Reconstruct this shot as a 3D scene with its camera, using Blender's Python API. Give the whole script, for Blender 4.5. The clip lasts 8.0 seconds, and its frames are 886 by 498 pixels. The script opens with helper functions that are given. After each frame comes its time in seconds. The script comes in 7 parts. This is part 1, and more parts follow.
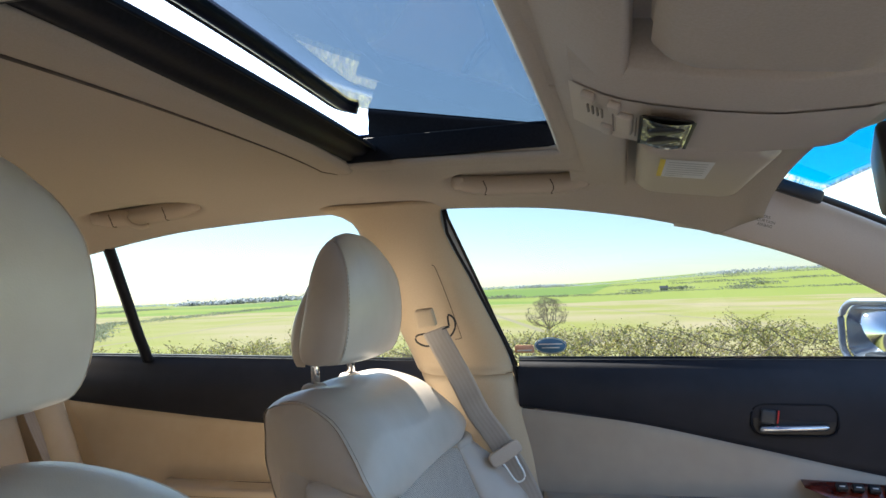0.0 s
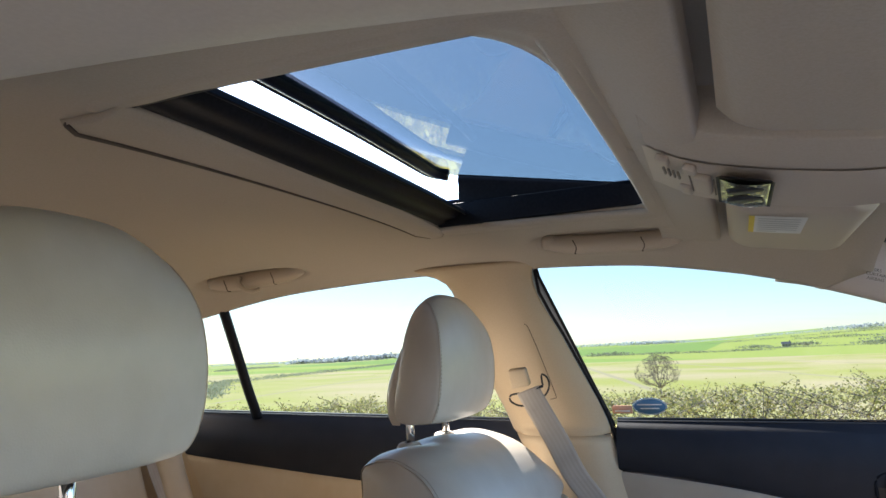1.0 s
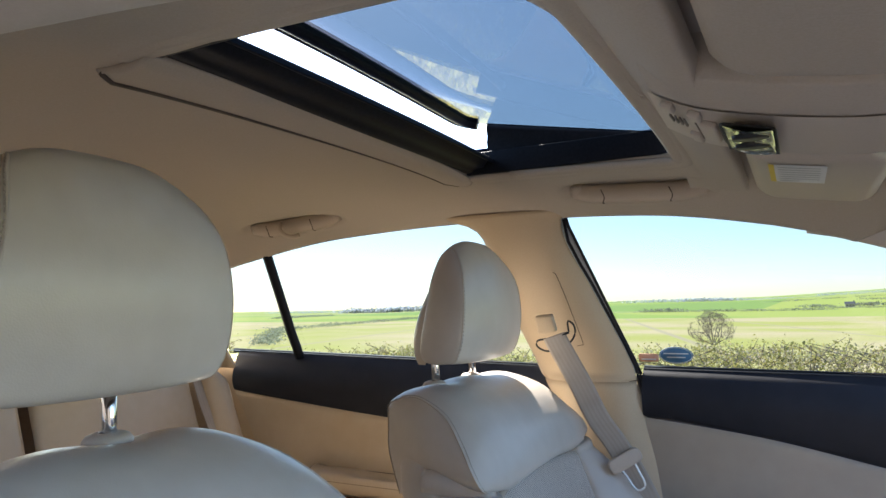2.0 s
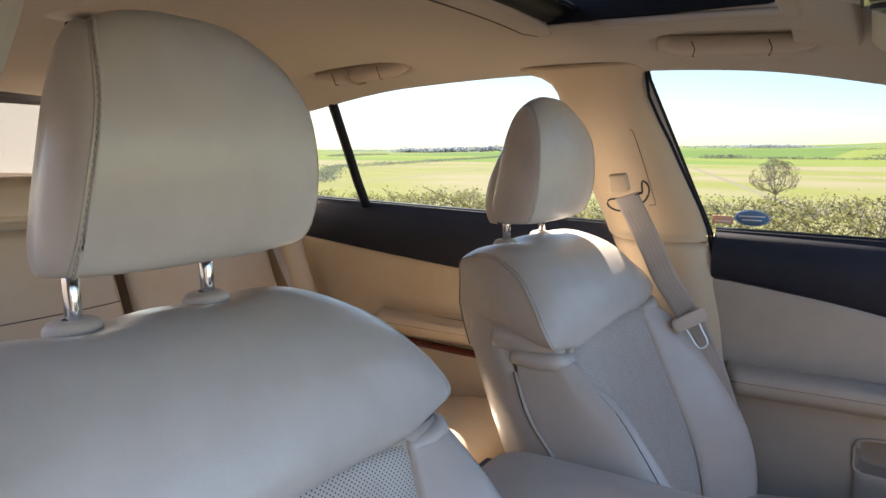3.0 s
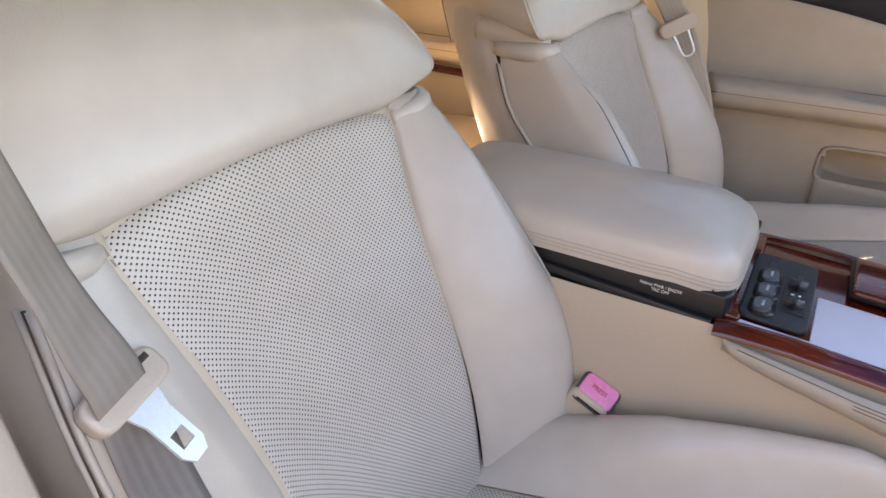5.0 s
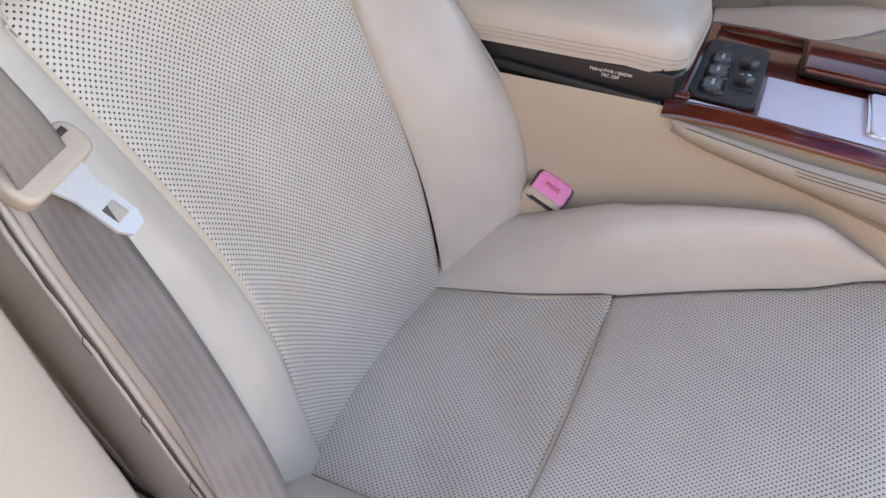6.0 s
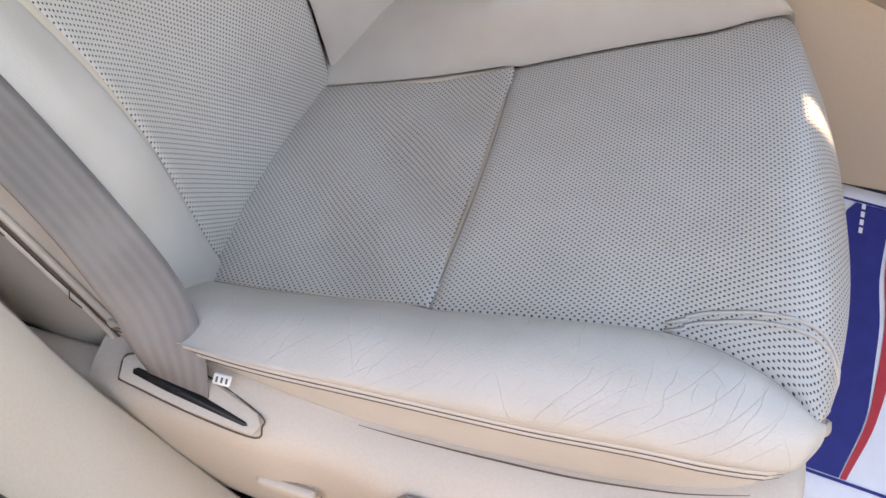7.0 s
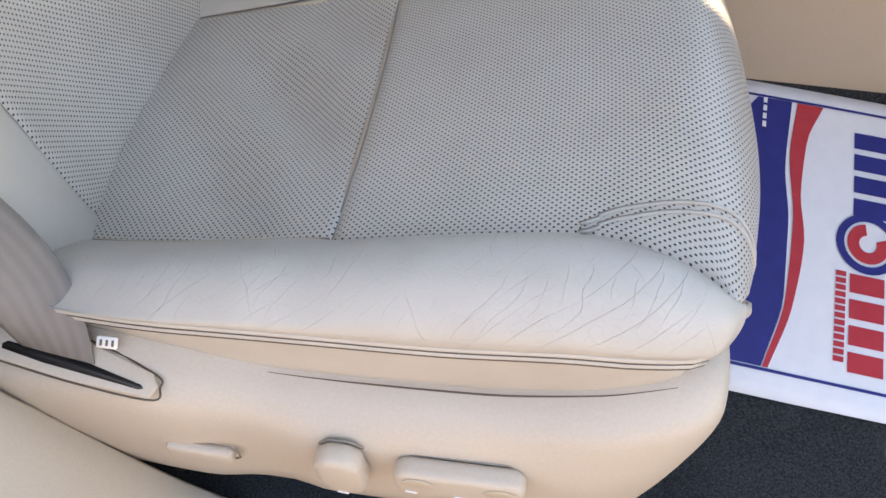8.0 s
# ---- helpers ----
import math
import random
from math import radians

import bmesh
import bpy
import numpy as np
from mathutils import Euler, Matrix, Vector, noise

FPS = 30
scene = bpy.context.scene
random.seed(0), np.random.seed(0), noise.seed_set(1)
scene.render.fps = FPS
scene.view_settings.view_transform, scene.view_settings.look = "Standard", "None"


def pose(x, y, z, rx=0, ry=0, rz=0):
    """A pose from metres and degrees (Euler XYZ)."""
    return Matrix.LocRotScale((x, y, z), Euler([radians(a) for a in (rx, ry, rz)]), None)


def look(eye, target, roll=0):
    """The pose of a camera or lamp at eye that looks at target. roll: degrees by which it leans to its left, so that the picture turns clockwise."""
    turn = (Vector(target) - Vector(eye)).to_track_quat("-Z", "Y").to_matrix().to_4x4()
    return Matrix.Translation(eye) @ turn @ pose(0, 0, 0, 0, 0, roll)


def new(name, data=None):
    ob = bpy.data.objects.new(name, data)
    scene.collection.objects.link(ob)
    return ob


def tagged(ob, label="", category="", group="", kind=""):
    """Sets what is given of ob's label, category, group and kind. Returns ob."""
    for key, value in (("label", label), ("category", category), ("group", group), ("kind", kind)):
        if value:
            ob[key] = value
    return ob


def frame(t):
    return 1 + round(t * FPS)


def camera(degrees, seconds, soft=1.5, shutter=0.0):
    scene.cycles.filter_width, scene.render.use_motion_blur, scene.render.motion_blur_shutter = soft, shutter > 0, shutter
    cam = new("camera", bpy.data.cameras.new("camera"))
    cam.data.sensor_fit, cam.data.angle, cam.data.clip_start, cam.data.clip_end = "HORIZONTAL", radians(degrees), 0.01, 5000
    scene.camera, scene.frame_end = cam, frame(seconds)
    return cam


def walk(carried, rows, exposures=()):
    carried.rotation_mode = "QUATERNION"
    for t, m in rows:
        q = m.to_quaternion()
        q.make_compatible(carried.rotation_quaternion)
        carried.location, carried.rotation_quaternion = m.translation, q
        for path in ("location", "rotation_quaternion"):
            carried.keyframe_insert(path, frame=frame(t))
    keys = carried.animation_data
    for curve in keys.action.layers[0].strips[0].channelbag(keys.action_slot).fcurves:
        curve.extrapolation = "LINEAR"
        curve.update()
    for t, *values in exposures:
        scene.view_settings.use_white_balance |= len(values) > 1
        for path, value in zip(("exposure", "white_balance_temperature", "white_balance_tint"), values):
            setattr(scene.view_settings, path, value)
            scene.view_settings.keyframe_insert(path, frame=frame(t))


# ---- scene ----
cam = camera(66.0, 8.0)
PATH = [
    (0, (0.504, -0.697, 1.109), (0.002, 1.234, 1.24), -2.0),
    (0.5, (0.524, -0.704, 1.112), (-0.143, 1.166, 1.352), -2.8),
    (1, (0.532, -0.72, 1.112), (-0.239, 1.1, 1.419), -2.2),
    (1.2, (0.531, -0.725, 1.117), (-0.263, 1.082, 1.439), -1.9),
    (2.3, (0.595, -0.736, 1.093), (-0.376, 1.012, 1.139), -0.6),
    (2.5, (0.582, -0.741, 1.113), (-0.42, 0.989, 1.057), -0.4),
    (3, (0.548, -0.734, 1.126), (-0.499, 0.944, 0.837), 0.3),
    (3.5, (0.531, -0.737, 1.107), (-0.498, 0.915, 0.647), 0.8),
    (4, (0.542, -0.737, 1.086), (-0.446, 0.891, 0.474), 0.9),
    (4.2, (0.544, -0.74, 1.078), (-0.424, 0.873, 0.399), 1.1),
    (5.3, (0.558, -0.753, 1.023), (-0.27, 0.724, -0.041), 1.1),
    (5.5, (0.568, -0.754, 1.013), (-0.234, 0.686, -0.119), 0.6),
    (6, (0.581, -0.767, 0.973), (-0.098, 0.614, -0.305), -0.2),
    (6.5, (0.592, -0.786, 0.91), (0.093, 0.523, -0.517), 0.1),
    (7, (0.595, -0.784, 0.884), (0.261, 0.432, -0.668), 0.8),
    (7.5, (0.605, -0.783, 0.856), (0.394, 0.353, -0.776), 1.3),
    (8, (0.61, -0.776, 0.845), (0.508, 0.372, -0.79), 2.8),
]
EXPOSURES = [(0, 2.76, 6350, 9), (1.2, 2.82, 6200, 11), (2.5, 2.8, 6500, 13), (3.3, 2.86, 7000, 19), (4.2, 3.1, 7550, 18), (5.3, 3.74, 9050, 23), (8, 3.64, 9500, 16)]
walk(cam, [(t, look(eye, target, roll)) for t, eye, target, roll in PATH], EXPOSURES)

# ---- world, sun, exposure ----
SUN_WAY = Vector((-0.78, 0.755, 1.0)).normalized()      # towards the sun
world = bpy.data.worlds.new("sky")
scene.world = world
world.use_nodes = True
wn = world.node_tree.nodes
sky = wn.new("ShaderNodeTexSky")
sky.sky_type = "NISHITA"
sky.sun_disc = False
sky.sun_elevation = math.asin(SUN_WAY.z)
sky.sun_rotation = math.atan2(SUN_WAY.x, SUN_WAY.y)
sky.dust_density = 0.35
sky.ozone_density = 1.2
world.node_tree.links.new(sky.outputs["Color"], wn["Background"].inputs["Color"])
wn["Background"].inputs["Strength"].default_value = 0.12
sun_data = bpy.data.lights.new("sun", "SUN")
sun_data.energy = 4.4
sun_data.angle = radians(0.55)
sun_data.color = (1.0, 0.94, 0.84)
sun = new("sun", sun_data)
sun.matrix_world = Matrix.Translation((-8, 8, 12)) @ SUN_WAY.to_track_quat("Z", "Y").to_matrix().to_4x4()


# ---- materials ----
def material(name, rough=0.5, metal=0.0):
    m = bpy.data.materials.new(name)
    m.use_nodes = True
    b = m.node_tree.nodes["Principled BSDF"]
    b.inputs["Roughness"].default_value = rough
    b.inputs["Metallic"].default_value = metal
    return m, m.node_tree.nodes, m.node_tree.links, b


def tint_mix(nodes, links, a, b, fac, socket):
    mix = nodes.new("ShaderNodeMix")
    mix.data_type = "RGBA"
    mix.inputs[6].default_value, mix.inputs[7].default_value = (*a, 1), (*b, 1)
    links.new(fac, mix.inputs[0])
    links.new(mix.outputs[2], socket)
    return mix


def noise_node(nodes, links, scale, detail=4.0, coords="Object", stretch=None):
    tc = nodes.new("ShaderNodeTexCoord")
    n = nodes.new("ShaderNodeTexNoise")
    n.inputs["Scale"].default_value, n.inputs["Detail"].default_value = scale, detail
    if stretch:
        mp = nodes.new("ShaderNodeMapping")
        mp.inputs["Scale"].default_value = stretch
        links.new(tc.outputs[coords], mp.inputs["Vector"])
        links.new(mp.outputs["Vector"], n.inputs["Vector"])
    else:
        links.new(tc.outputs[coords], n.inputs["Vector"])
    return n


def bump_chain(nodes, links, bsdf, heights):
    """heights: (socket, strength, distance) one after the other."""
    last = None
    for sock, strength, dist in heights:
        bp = nodes.new("ShaderNodeBump")
        bp.inputs["Strength"].default_value, bp.inputs["Distance"].default_value = strength, dist
        links.new(sock, bp.inputs["Height"])
        if last:
            links.new(last.outputs["Normal"], bp.inputs["Normal"])
        last = bp
    links.new(last.outputs["Normal"], bsdf.inputs["Normal"])


def ramp(nodes, links, sock, lo, hi):
    r = nodes.new("ShaderNodeMapRange")
    r.inputs["From Min"].default_value, r.inputs["From Max"].default_value = lo, hi
    links.new(sock, r.inputs["Value"])
    return r.outputs["Result"]


def math_node(nodes, links, op, a, b=None):
    n = nodes.new("ShaderNodeMath")
    n.operation = op
    for k, v in enumerate((a, b)):
        if v is None:
            continue
        if isinstance(v, (int, float)):
            n.inputs[k].default_value = v
        else:
            links.new(v, n.inputs[k])
    return n.outputs[0]


def plain(name, a, b, rough, scale=40.0, bump=0.15, dist=0.0005, metal=0.0, big=3.0):
    """Two close tones mixed by a fine and a broad noise, with a fine relief."""
    m, n, l, s = material(name, rough, metal)
    fine, broad = noise_node(n, l, scale), noise_node(n, l, big, 3)
    mixed = math_node(n, l, "ADD", math_node(n, l, "MULTIPLY", fine.outputs["Fac"], 0.5), math_node(n, l, "MULTIPLY", broad.outputs["Fac"], 0.5))
    tint_mix(n, l, a, b, ramp(n, l, mixed, 0.38, 0.62), s.inputs["Base Color"])
    l.new(ramp_to(n, l, broad.outputs["Fac"], rough - 0.06, rough + 0.06), s.inputs["Roughness"])
    if bump:
        bump_chain(n, l, s, [(fine.outputs["Fac"], bump, dist)])
    return m


def ramp_to(nodes, links, sock, lo, hi):
    r = nodes.new("ShaderNodeMapRange")
    r.inputs["From Min"].default_value, r.inputs["From Max"].default_value = 0.3, 0.7
    r.inputs["To Min"].default_value, r.inputs["To Max"].default_value = lo, hi
    links.new(sock, r.inputs["Value"])
    return r.outputs["Result"]


def leather(name, a, b, holes=False, creases=0.0, rough=0.28):
    """Pebbled hide; holes: punched dots 5.3 mm apart laid by the UV map in metres."""
    m, n, l, s = material(name, rough)
    broad, mid = noise_node(n, l, 5, 3), noise_node(n, l, 26, 4)
    tc = n.new("ShaderNodeTexCoord")
    cells = n.new("ShaderNodeTexVoronoi")
    cells.inputs["Scale"].default_value = 620
    l.new(tc.outputs["Object"], cells.inputs["Vector"])
    mixed = math_node(n, l, "ADD", math_node(n, l, "MULTIPLY", broad.outputs["Fac"], 0.6), math_node(n, l, "MULTIPLY", mid.outputs["Fac"], 0.4))
    base = tint_mix(n, l, a, b, ramp(n, l, mixed, 0.36, 0.64), s.inputs["Base Color"])
    heights = [(broad.outputs["Fac"], 0.35, 0.006), (mid.outputs["Fac"], 0.25, 0.0016), (cells.outputs["Distance"], 0.22, 0.0004)]
    if creases:
        # long slanting wrinkles, broken up, and a fine crackle between them
        for lean, pitch, wide, cover, seed in (((1, -0.85, -0.75), 0.017, 0.060, 0.43, 5.0), ((1, -0.35, -0.5), 0.011, 0.075, 0.47, 9.0), ((1, 0.5, 0.2), 0.023, 0.06, 0.55, 7.0)):
            dot = n.new("ShaderNodeVectorMath")
            dot.operation = "DOT_PRODUCT"
            dot.inputs[1].default_value = lean
            l.new(tc.outputs["Object"], dot.inputs[0])
            bent = math_node(n, l, "ADD", dot.outputs["Value"], math_node(n, l, "MULTIPLY", noise_node(n, l, seed * 2.2, 2).outputs["Fac"], 0.026))
            lines = math_node(n, l, "ABSOLUTE", math_node(n, l, "SINE", math_node(n, l, "MULTIPLY", bent, math.pi / pitch)))
            cut = math_node(n, l, "SUBTRACT", 1.0, ramp(n, l, lines, 0.0, wide))
            patch = ramp(n, l, noise_node(n, l, seed * 3, 2).outputs["Fac"], cover, cover + 0.10)
            heights.append((math_node(n, l, "SUBTRACT", 1.0, math_node(n, l, "MULTIPLY", cut, patch)), 0.6 * creases, 0.0007))
        crack = n.new("ShaderNodeTexVoronoi")
        crack.feature = "DISTANCE_TO_EDGE"
        crack.inputs["Scale"].default_value = 130
        l.new(tc.outputs["Object"], crack.inputs["Vector"])
        heights.append((ramp(n, l, crack.outputs["Distance"], 0.0, 0.06), 0.18 * creases, 0.0004))
    if holes:
        uv = n.new("ShaderNodeSeparateXYZ")
        l.new(tc.outputs["UV"], uv.inputs[0])
        u, v = uv.outputs[0], uv.outputs[1]
        pitch = 0.0053

        def dots(du, dv):
            fu = math_node(n, l, "SUBTRACT", math_node(n, l, "FRACT", math_node(n, l, "ADD", math_node(n, l, "DIVIDE", u, pitch), du)), 0.5)
            fv = math_node(n, l, "SUBTRACT", math_node(n, l, "FRACT", math_node(n, l, "ADD", math_node(n, l, "DIVIDE", v, pitch), dv)), 0.5)
            return math_node(n, l, "SQRT", math_node(n, l, "ADD", math_node(n, l, "MULTIPLY", fu, fu), math_node(n, l, "MULTIPLY", fv, fv)))

        near = math_node(n, l, "MINIMUM", dots(0.0, 0.0), dots(0.5, 0.5))
        rim = ramp(n, l, near, 0.13, 0.17)
        mix = n.new("ShaderNodeMix")
        mix.data_type = "RGBA"
        mix.inputs[6].default_value = (0.015, 0.013, 0.012, 1)
        l.new(rim, mix.inputs[0])
        l.new(base.outputs[2], mix.inputs[7])
        l.new(mix.outputs[2], s.inputs["Base Color"])
        heights.append((ramp(n, l, near, 0.12, 0.27), 0.5, 0.0006))
    bump_chain(n, l, s, heights)
    return m


LEATHER = leather("cream_leather", (0.482, 0.430, 0.370), (0.550, 0.499, 0.439))
# same hide as LEATHER, base lifted for the skylight on the panels
LEATHER_PERF = leather("cream_perforated_leather", (0.516, 0.464, 0.404), (0.576, 0.525, 0.464), holes=True)
LEATHER_WORN = leather("cream_creased_leather", (0.473, 0.430, 0.378), (0.550, 0.507, 0.447), creases=1.0, rough=0.42)
LEATHER_SIDE = leather("beige_side_vinyl", (0.482, 0.396, 0.301), (0.533, 0.447, 0.353), rough=0.5)
LEATHER_REAR = leather("tan_rear_leather", (0.499, 0.396, 0.275), (0.550, 0.456, 0.335))
SEAM = plain("dark_seam_thread", (0.08, 0.06, 0.05), (0.12, 0.095, 0.075), 0.8, bump=0)
SEAM_SOFT = plain("brown_seam_cord", (0.22, 0.182, 0.150), (0.28, 0.235, 0.195), 0.8, bump=0)
THREAD = plain("pale_stitching", (0.430, 0.387, 0.335), (0.516, 0.473, 0.413), 0.75, 300, 0.3)
HEADLINER = plain("beige_headliner_cloth", (0.442, 0.374, 0.296), (0.486, 0.417, 0.338), 0.95, 420, 0.35, 0.0006, big=2.0)
TRIM = plain("beige_moulded_plastic", (0.482, 0.396, 0.301), (0.516, 0.430, 0.335), 0.55, 500, 0.2, 0.0003)
TRIM_PALE = plain("pale_beige_plastic", (0.499, 0.417, 0.340), (0.542, 0.460, 0.378), 0.5, 500, 0.2, 0.0003)
PILLAR_MAT = plain("tan_pillar_trim", (0.516, 0.396, 0.258), (0.559, 0.439, 0.301), 0.6, 500, 0.2, 0.0003)
DOOR_BEIGE = leather("beige_door_vinyl", (0.370, 0.318, 0.258), (0.415, 0.362, 0.298), rough=0.55)
DOOR_DARK = leather("charcoal_door_vinyl", (0.012, 0.014, 0.021), (0.019, 0.021, 0.030), rough=0.6)
DOOR_DARK.node_tree.nodes["Principled BSDF"].inputs["Specular IOR Level"].default_value = 0.3
BLACK = plain("black_plastic", (0.008, 0.008, 0.009), (0.016, 0.016, 0.018), 0.42, 300, 0.2, 0.0003)
RUBBER = plain("black_rubber_seal", (0.005, 0.006, 0.009), (0.012, 0.013, 0.018), 0.55, 200, 0.25, 0.0004)
RUBBER.node_tree.nodes["Principled BSDF"].inputs["Specular IOR Level"].default_value = 0.16
BUTTON = plain("charcoal_button", (0.03, 0.032, 0.036), (0.045, 0.047, 0.05), 0.45, 300, 0.15, 0.0002)
CHROME = plain("chrome", (0.75, 0.75, 0.76), (0.82, 0.82, 0.82), 0.12, 60, 0.0, metal=1.0)
# half metallic, its cyan-white base takes the place of reflected sky
STEEL = plain("sky_bright_steel", (0.82, 0.86, 0.86), (0.9, 0.93, 0.93), 0.34, 260, 0.15, 0.0002, metal=0.55)
WHITE_INK = plain("white_print", (0.75, 0.75, 0.75), (0.82, 0.82, 0.82), 0.6, bump=0)
PALE_INK = plain("pale_grey_print", (0.42, 0.42, 0.42), (0.5, 0.5, 0.5), 0.6, bump=0)
GREY_INK = plain("grey_print", (0.10, 0.085, 0.07), (0.14, 0.12, 0.10), 0.7, bump=0)
LABEL_WHITE = plain("white_label_paper", (0.74, 0.73, 0.70), (0.8, 0.79, 0.76), 0.7, bump=0)
LABEL_YELLOW = plain("yellow_label_paper", (0.72, 0.52, 0.06), (0.78, 0.6, 0.1), 0.7, bump=0)
PINK = plain("pink_red_plastic", (0.80, 0.20, 0.42), (0.86, 0.27, 0.5), 0.35, 200, 0.1, 0.0002)
RED = plain("red_plastic", (0.45, 0.02, 0.02), (0.55, 0.03, 0.03), 0.4, bump=0)
SILVER_PAINT = plain("silver_car_paint", (0.62, 0.64, 0.68), (0.68, 0.7, 0.74), 0.25, 900, 0.05, 0.0001, metal=0.4)
CAR_PAINT = plain("dark_blue_car_paint", (0.02, 0.03, 0.08), (0.03, 0.04, 0.1), 0.25, 900, 0.05, 0.0001)


def webbing_material(name, a, b):
    m, n, l, s = material(name, 0.7)
    tc = n.new("ShaderNodeTexCoord")
    uv = n.new("ShaderNodeSeparateXYZ")
    l.new(tc.outputs["UV"], uv.inputs[0])
    stripes = math_node(n, l, "SINE", math_node(n, l, "MULTIPLY", uv.outputs[0], 6.2832 / 0.0078))
    twill = math_node(n, l, "SINE", math_node(n, l, "MULTIPLY", math_node(n, l, "ADD", uv.outputs[0], uv.outputs[1]), 6.2832 / 0.0016))
    wear = noise_node(n, l, 14, 4)
    tone = math_node(n, l, "ADD", math_node(n, l, "MULTIPLY", stripes, 0.06), wear.outputs["Fac"])
    tint_mix(n, l, a, b, ramp(n, l, tone, 0.32, 0.68), s.inputs["Base Color"])
    bump_chain(n, l, s, [(stripes, 0.18, 0.0005), (twill, 0.25, 0.0003)])
    return m


# one webbing in three tones: darkened for shade and soil, lightened for sun
WEBBING = webbing_material("soiled_shaded_belt_webbing", (0.155, 0.134, 0.120), (0.235, 0.205, 0.184))
WEBBING_LIT = webbing_material("lit_belt_webbing", (0.25, 0.220, 0.195), (0.33, 0.290, 0.262))
WEBBING_SUNLIT = webbing_material("sunlit_belt_webbing", (0.36, 0.315, 0.27), (0.44, 0.39, 0.34))


def wood_material(name, a, b):
    m, n, l, s = material(name, 0.12)
    grain = noise_node(n, l, 9, 7, stretch=(1.2, 9, 9))
    fine = noise_node(n, l, 60, 3, stretch=(0.4, 8, 8))
    mixed = math_node(n, l, "ADD", math_node(n, l, "MULTIPLY", grain.outputs["Fac"], 0.7), math_node(n, l, "MULTIPLY", fine.outputs["Fac"], 0.3))
    tint_mix(n, l, a, b, ramp(n, l, mixed, 0.36, 0.64), s.inputs["Base Color"])
    s.inputs["Coat Weight"].default_value = 0.4
    s.inputs["Coat Roughness"].default_value = 0.03
    return m


WOOD = wood_material("glossy_red_walnut_veneer", (0.050, 0.006, 0.004), (0.15, 0.019, 0.009))


def carpet_material():
    m, n, l, s = material("dark_carpet_pile", 1.0)
    fine, broad = noise_node(n, l, 500, 4), noise_node(n, l, 22, 5)
    tint_mix(n, l, (0.008, 0.010, 0.012), (0.05, 0.055, 0.06), ramp(n, l, fine.outputs["Fac"], 0.35, 0.7), s.inputs["Base Color"])
    bump_chain(n, l, s, [(broad.outputs["Fac"], 0.9, 0.012), (fine.outputs["Fac"], 0.9, 0.003)])
    return m


CARPET = carpet_material()


def glass_material(name, colour, rough=0.0):
    """Thin tinted pane: a clear see-through part with a faint gloss."""
    m, n, l, s = material(name)
    n.remove(s)
    out = n["Material Output"]
    clear, gloss, mix, fres = n.new("ShaderNodeBsdfTransparent"), n.new("ShaderNodeBsdfGlossy"), n.new("ShaderNodeMixShader"), n.new("ShaderNodeLayerWeight")
    clear.inputs["Color"].default_value = (*colour, 1)
    gloss.inputs["Roughness"].default_value = 0.02
    edge = math_node(n, l, "POWER", fres.outputs["Facing"], 5.0)
    l.new(math_node(n, l, "ADD", math_node(n, l, "MULTIPLY", edge, 0.5), 0.015), mix.inputs[0])
    l.new(clear.outputs[0], mix.inputs[1])
    l.new(gloss.outputs[0], mix.inputs[2])
    l.new(mix.outputs[0], out.inputs["Surface"])
    return m


# side tint is set dark to dim the daylight outside against the cabin
GLASS = glass_material("dimming_side_glass", (0.142, 0.167, 0.187))
GLASS_ROOF = glass_material("tinted_roof_glass", (0.285, 0.318, 0.335))
GLASS_SCREEN = glass_material("windscreen_glass", (0.84, 0.87, 0.86))
GLASS_BAND = glass_material("blue_shade_band_glass", (0.045, 0.40, 0.56))


# ---- building helpers ----
def part(name, bm, mat, parent=None, label="", smooth=True):
    """Links a bmesh as one mesh object, under a thing or a part."""
    me = bpy.data.meshes.new(name)
    bm.to_mesh(me)
    bm.free()
    for p in me.polygons:
        p.use_smooth = smooth
    me.materials.append(mat)
    ob = new(name, me)
    if parent:
        ob.parent = parent
    if label:
        tagged(ob, label)
    return ob


def thing(name, label, category, group="", at=(0, 0, 0)):
    ob = new(name)
    ob.empty_display_size = 0.05
    ob.location = at
    return tagged(ob, label, category, group)


def rounded(ob, width, segments=2):
    md = ob.modifiers.new("edge", "BEVEL")
    md.width, md.segments, md.limit_method, md.angle_limit = width, segments, "ANGLE", radians(40)
    return ob


def sheet(ob, thickness):
    md = ob.modifiers.new("sheet", "SOLIDIFY")
    md.thickness, md.offset = thickness, -1
    return ob


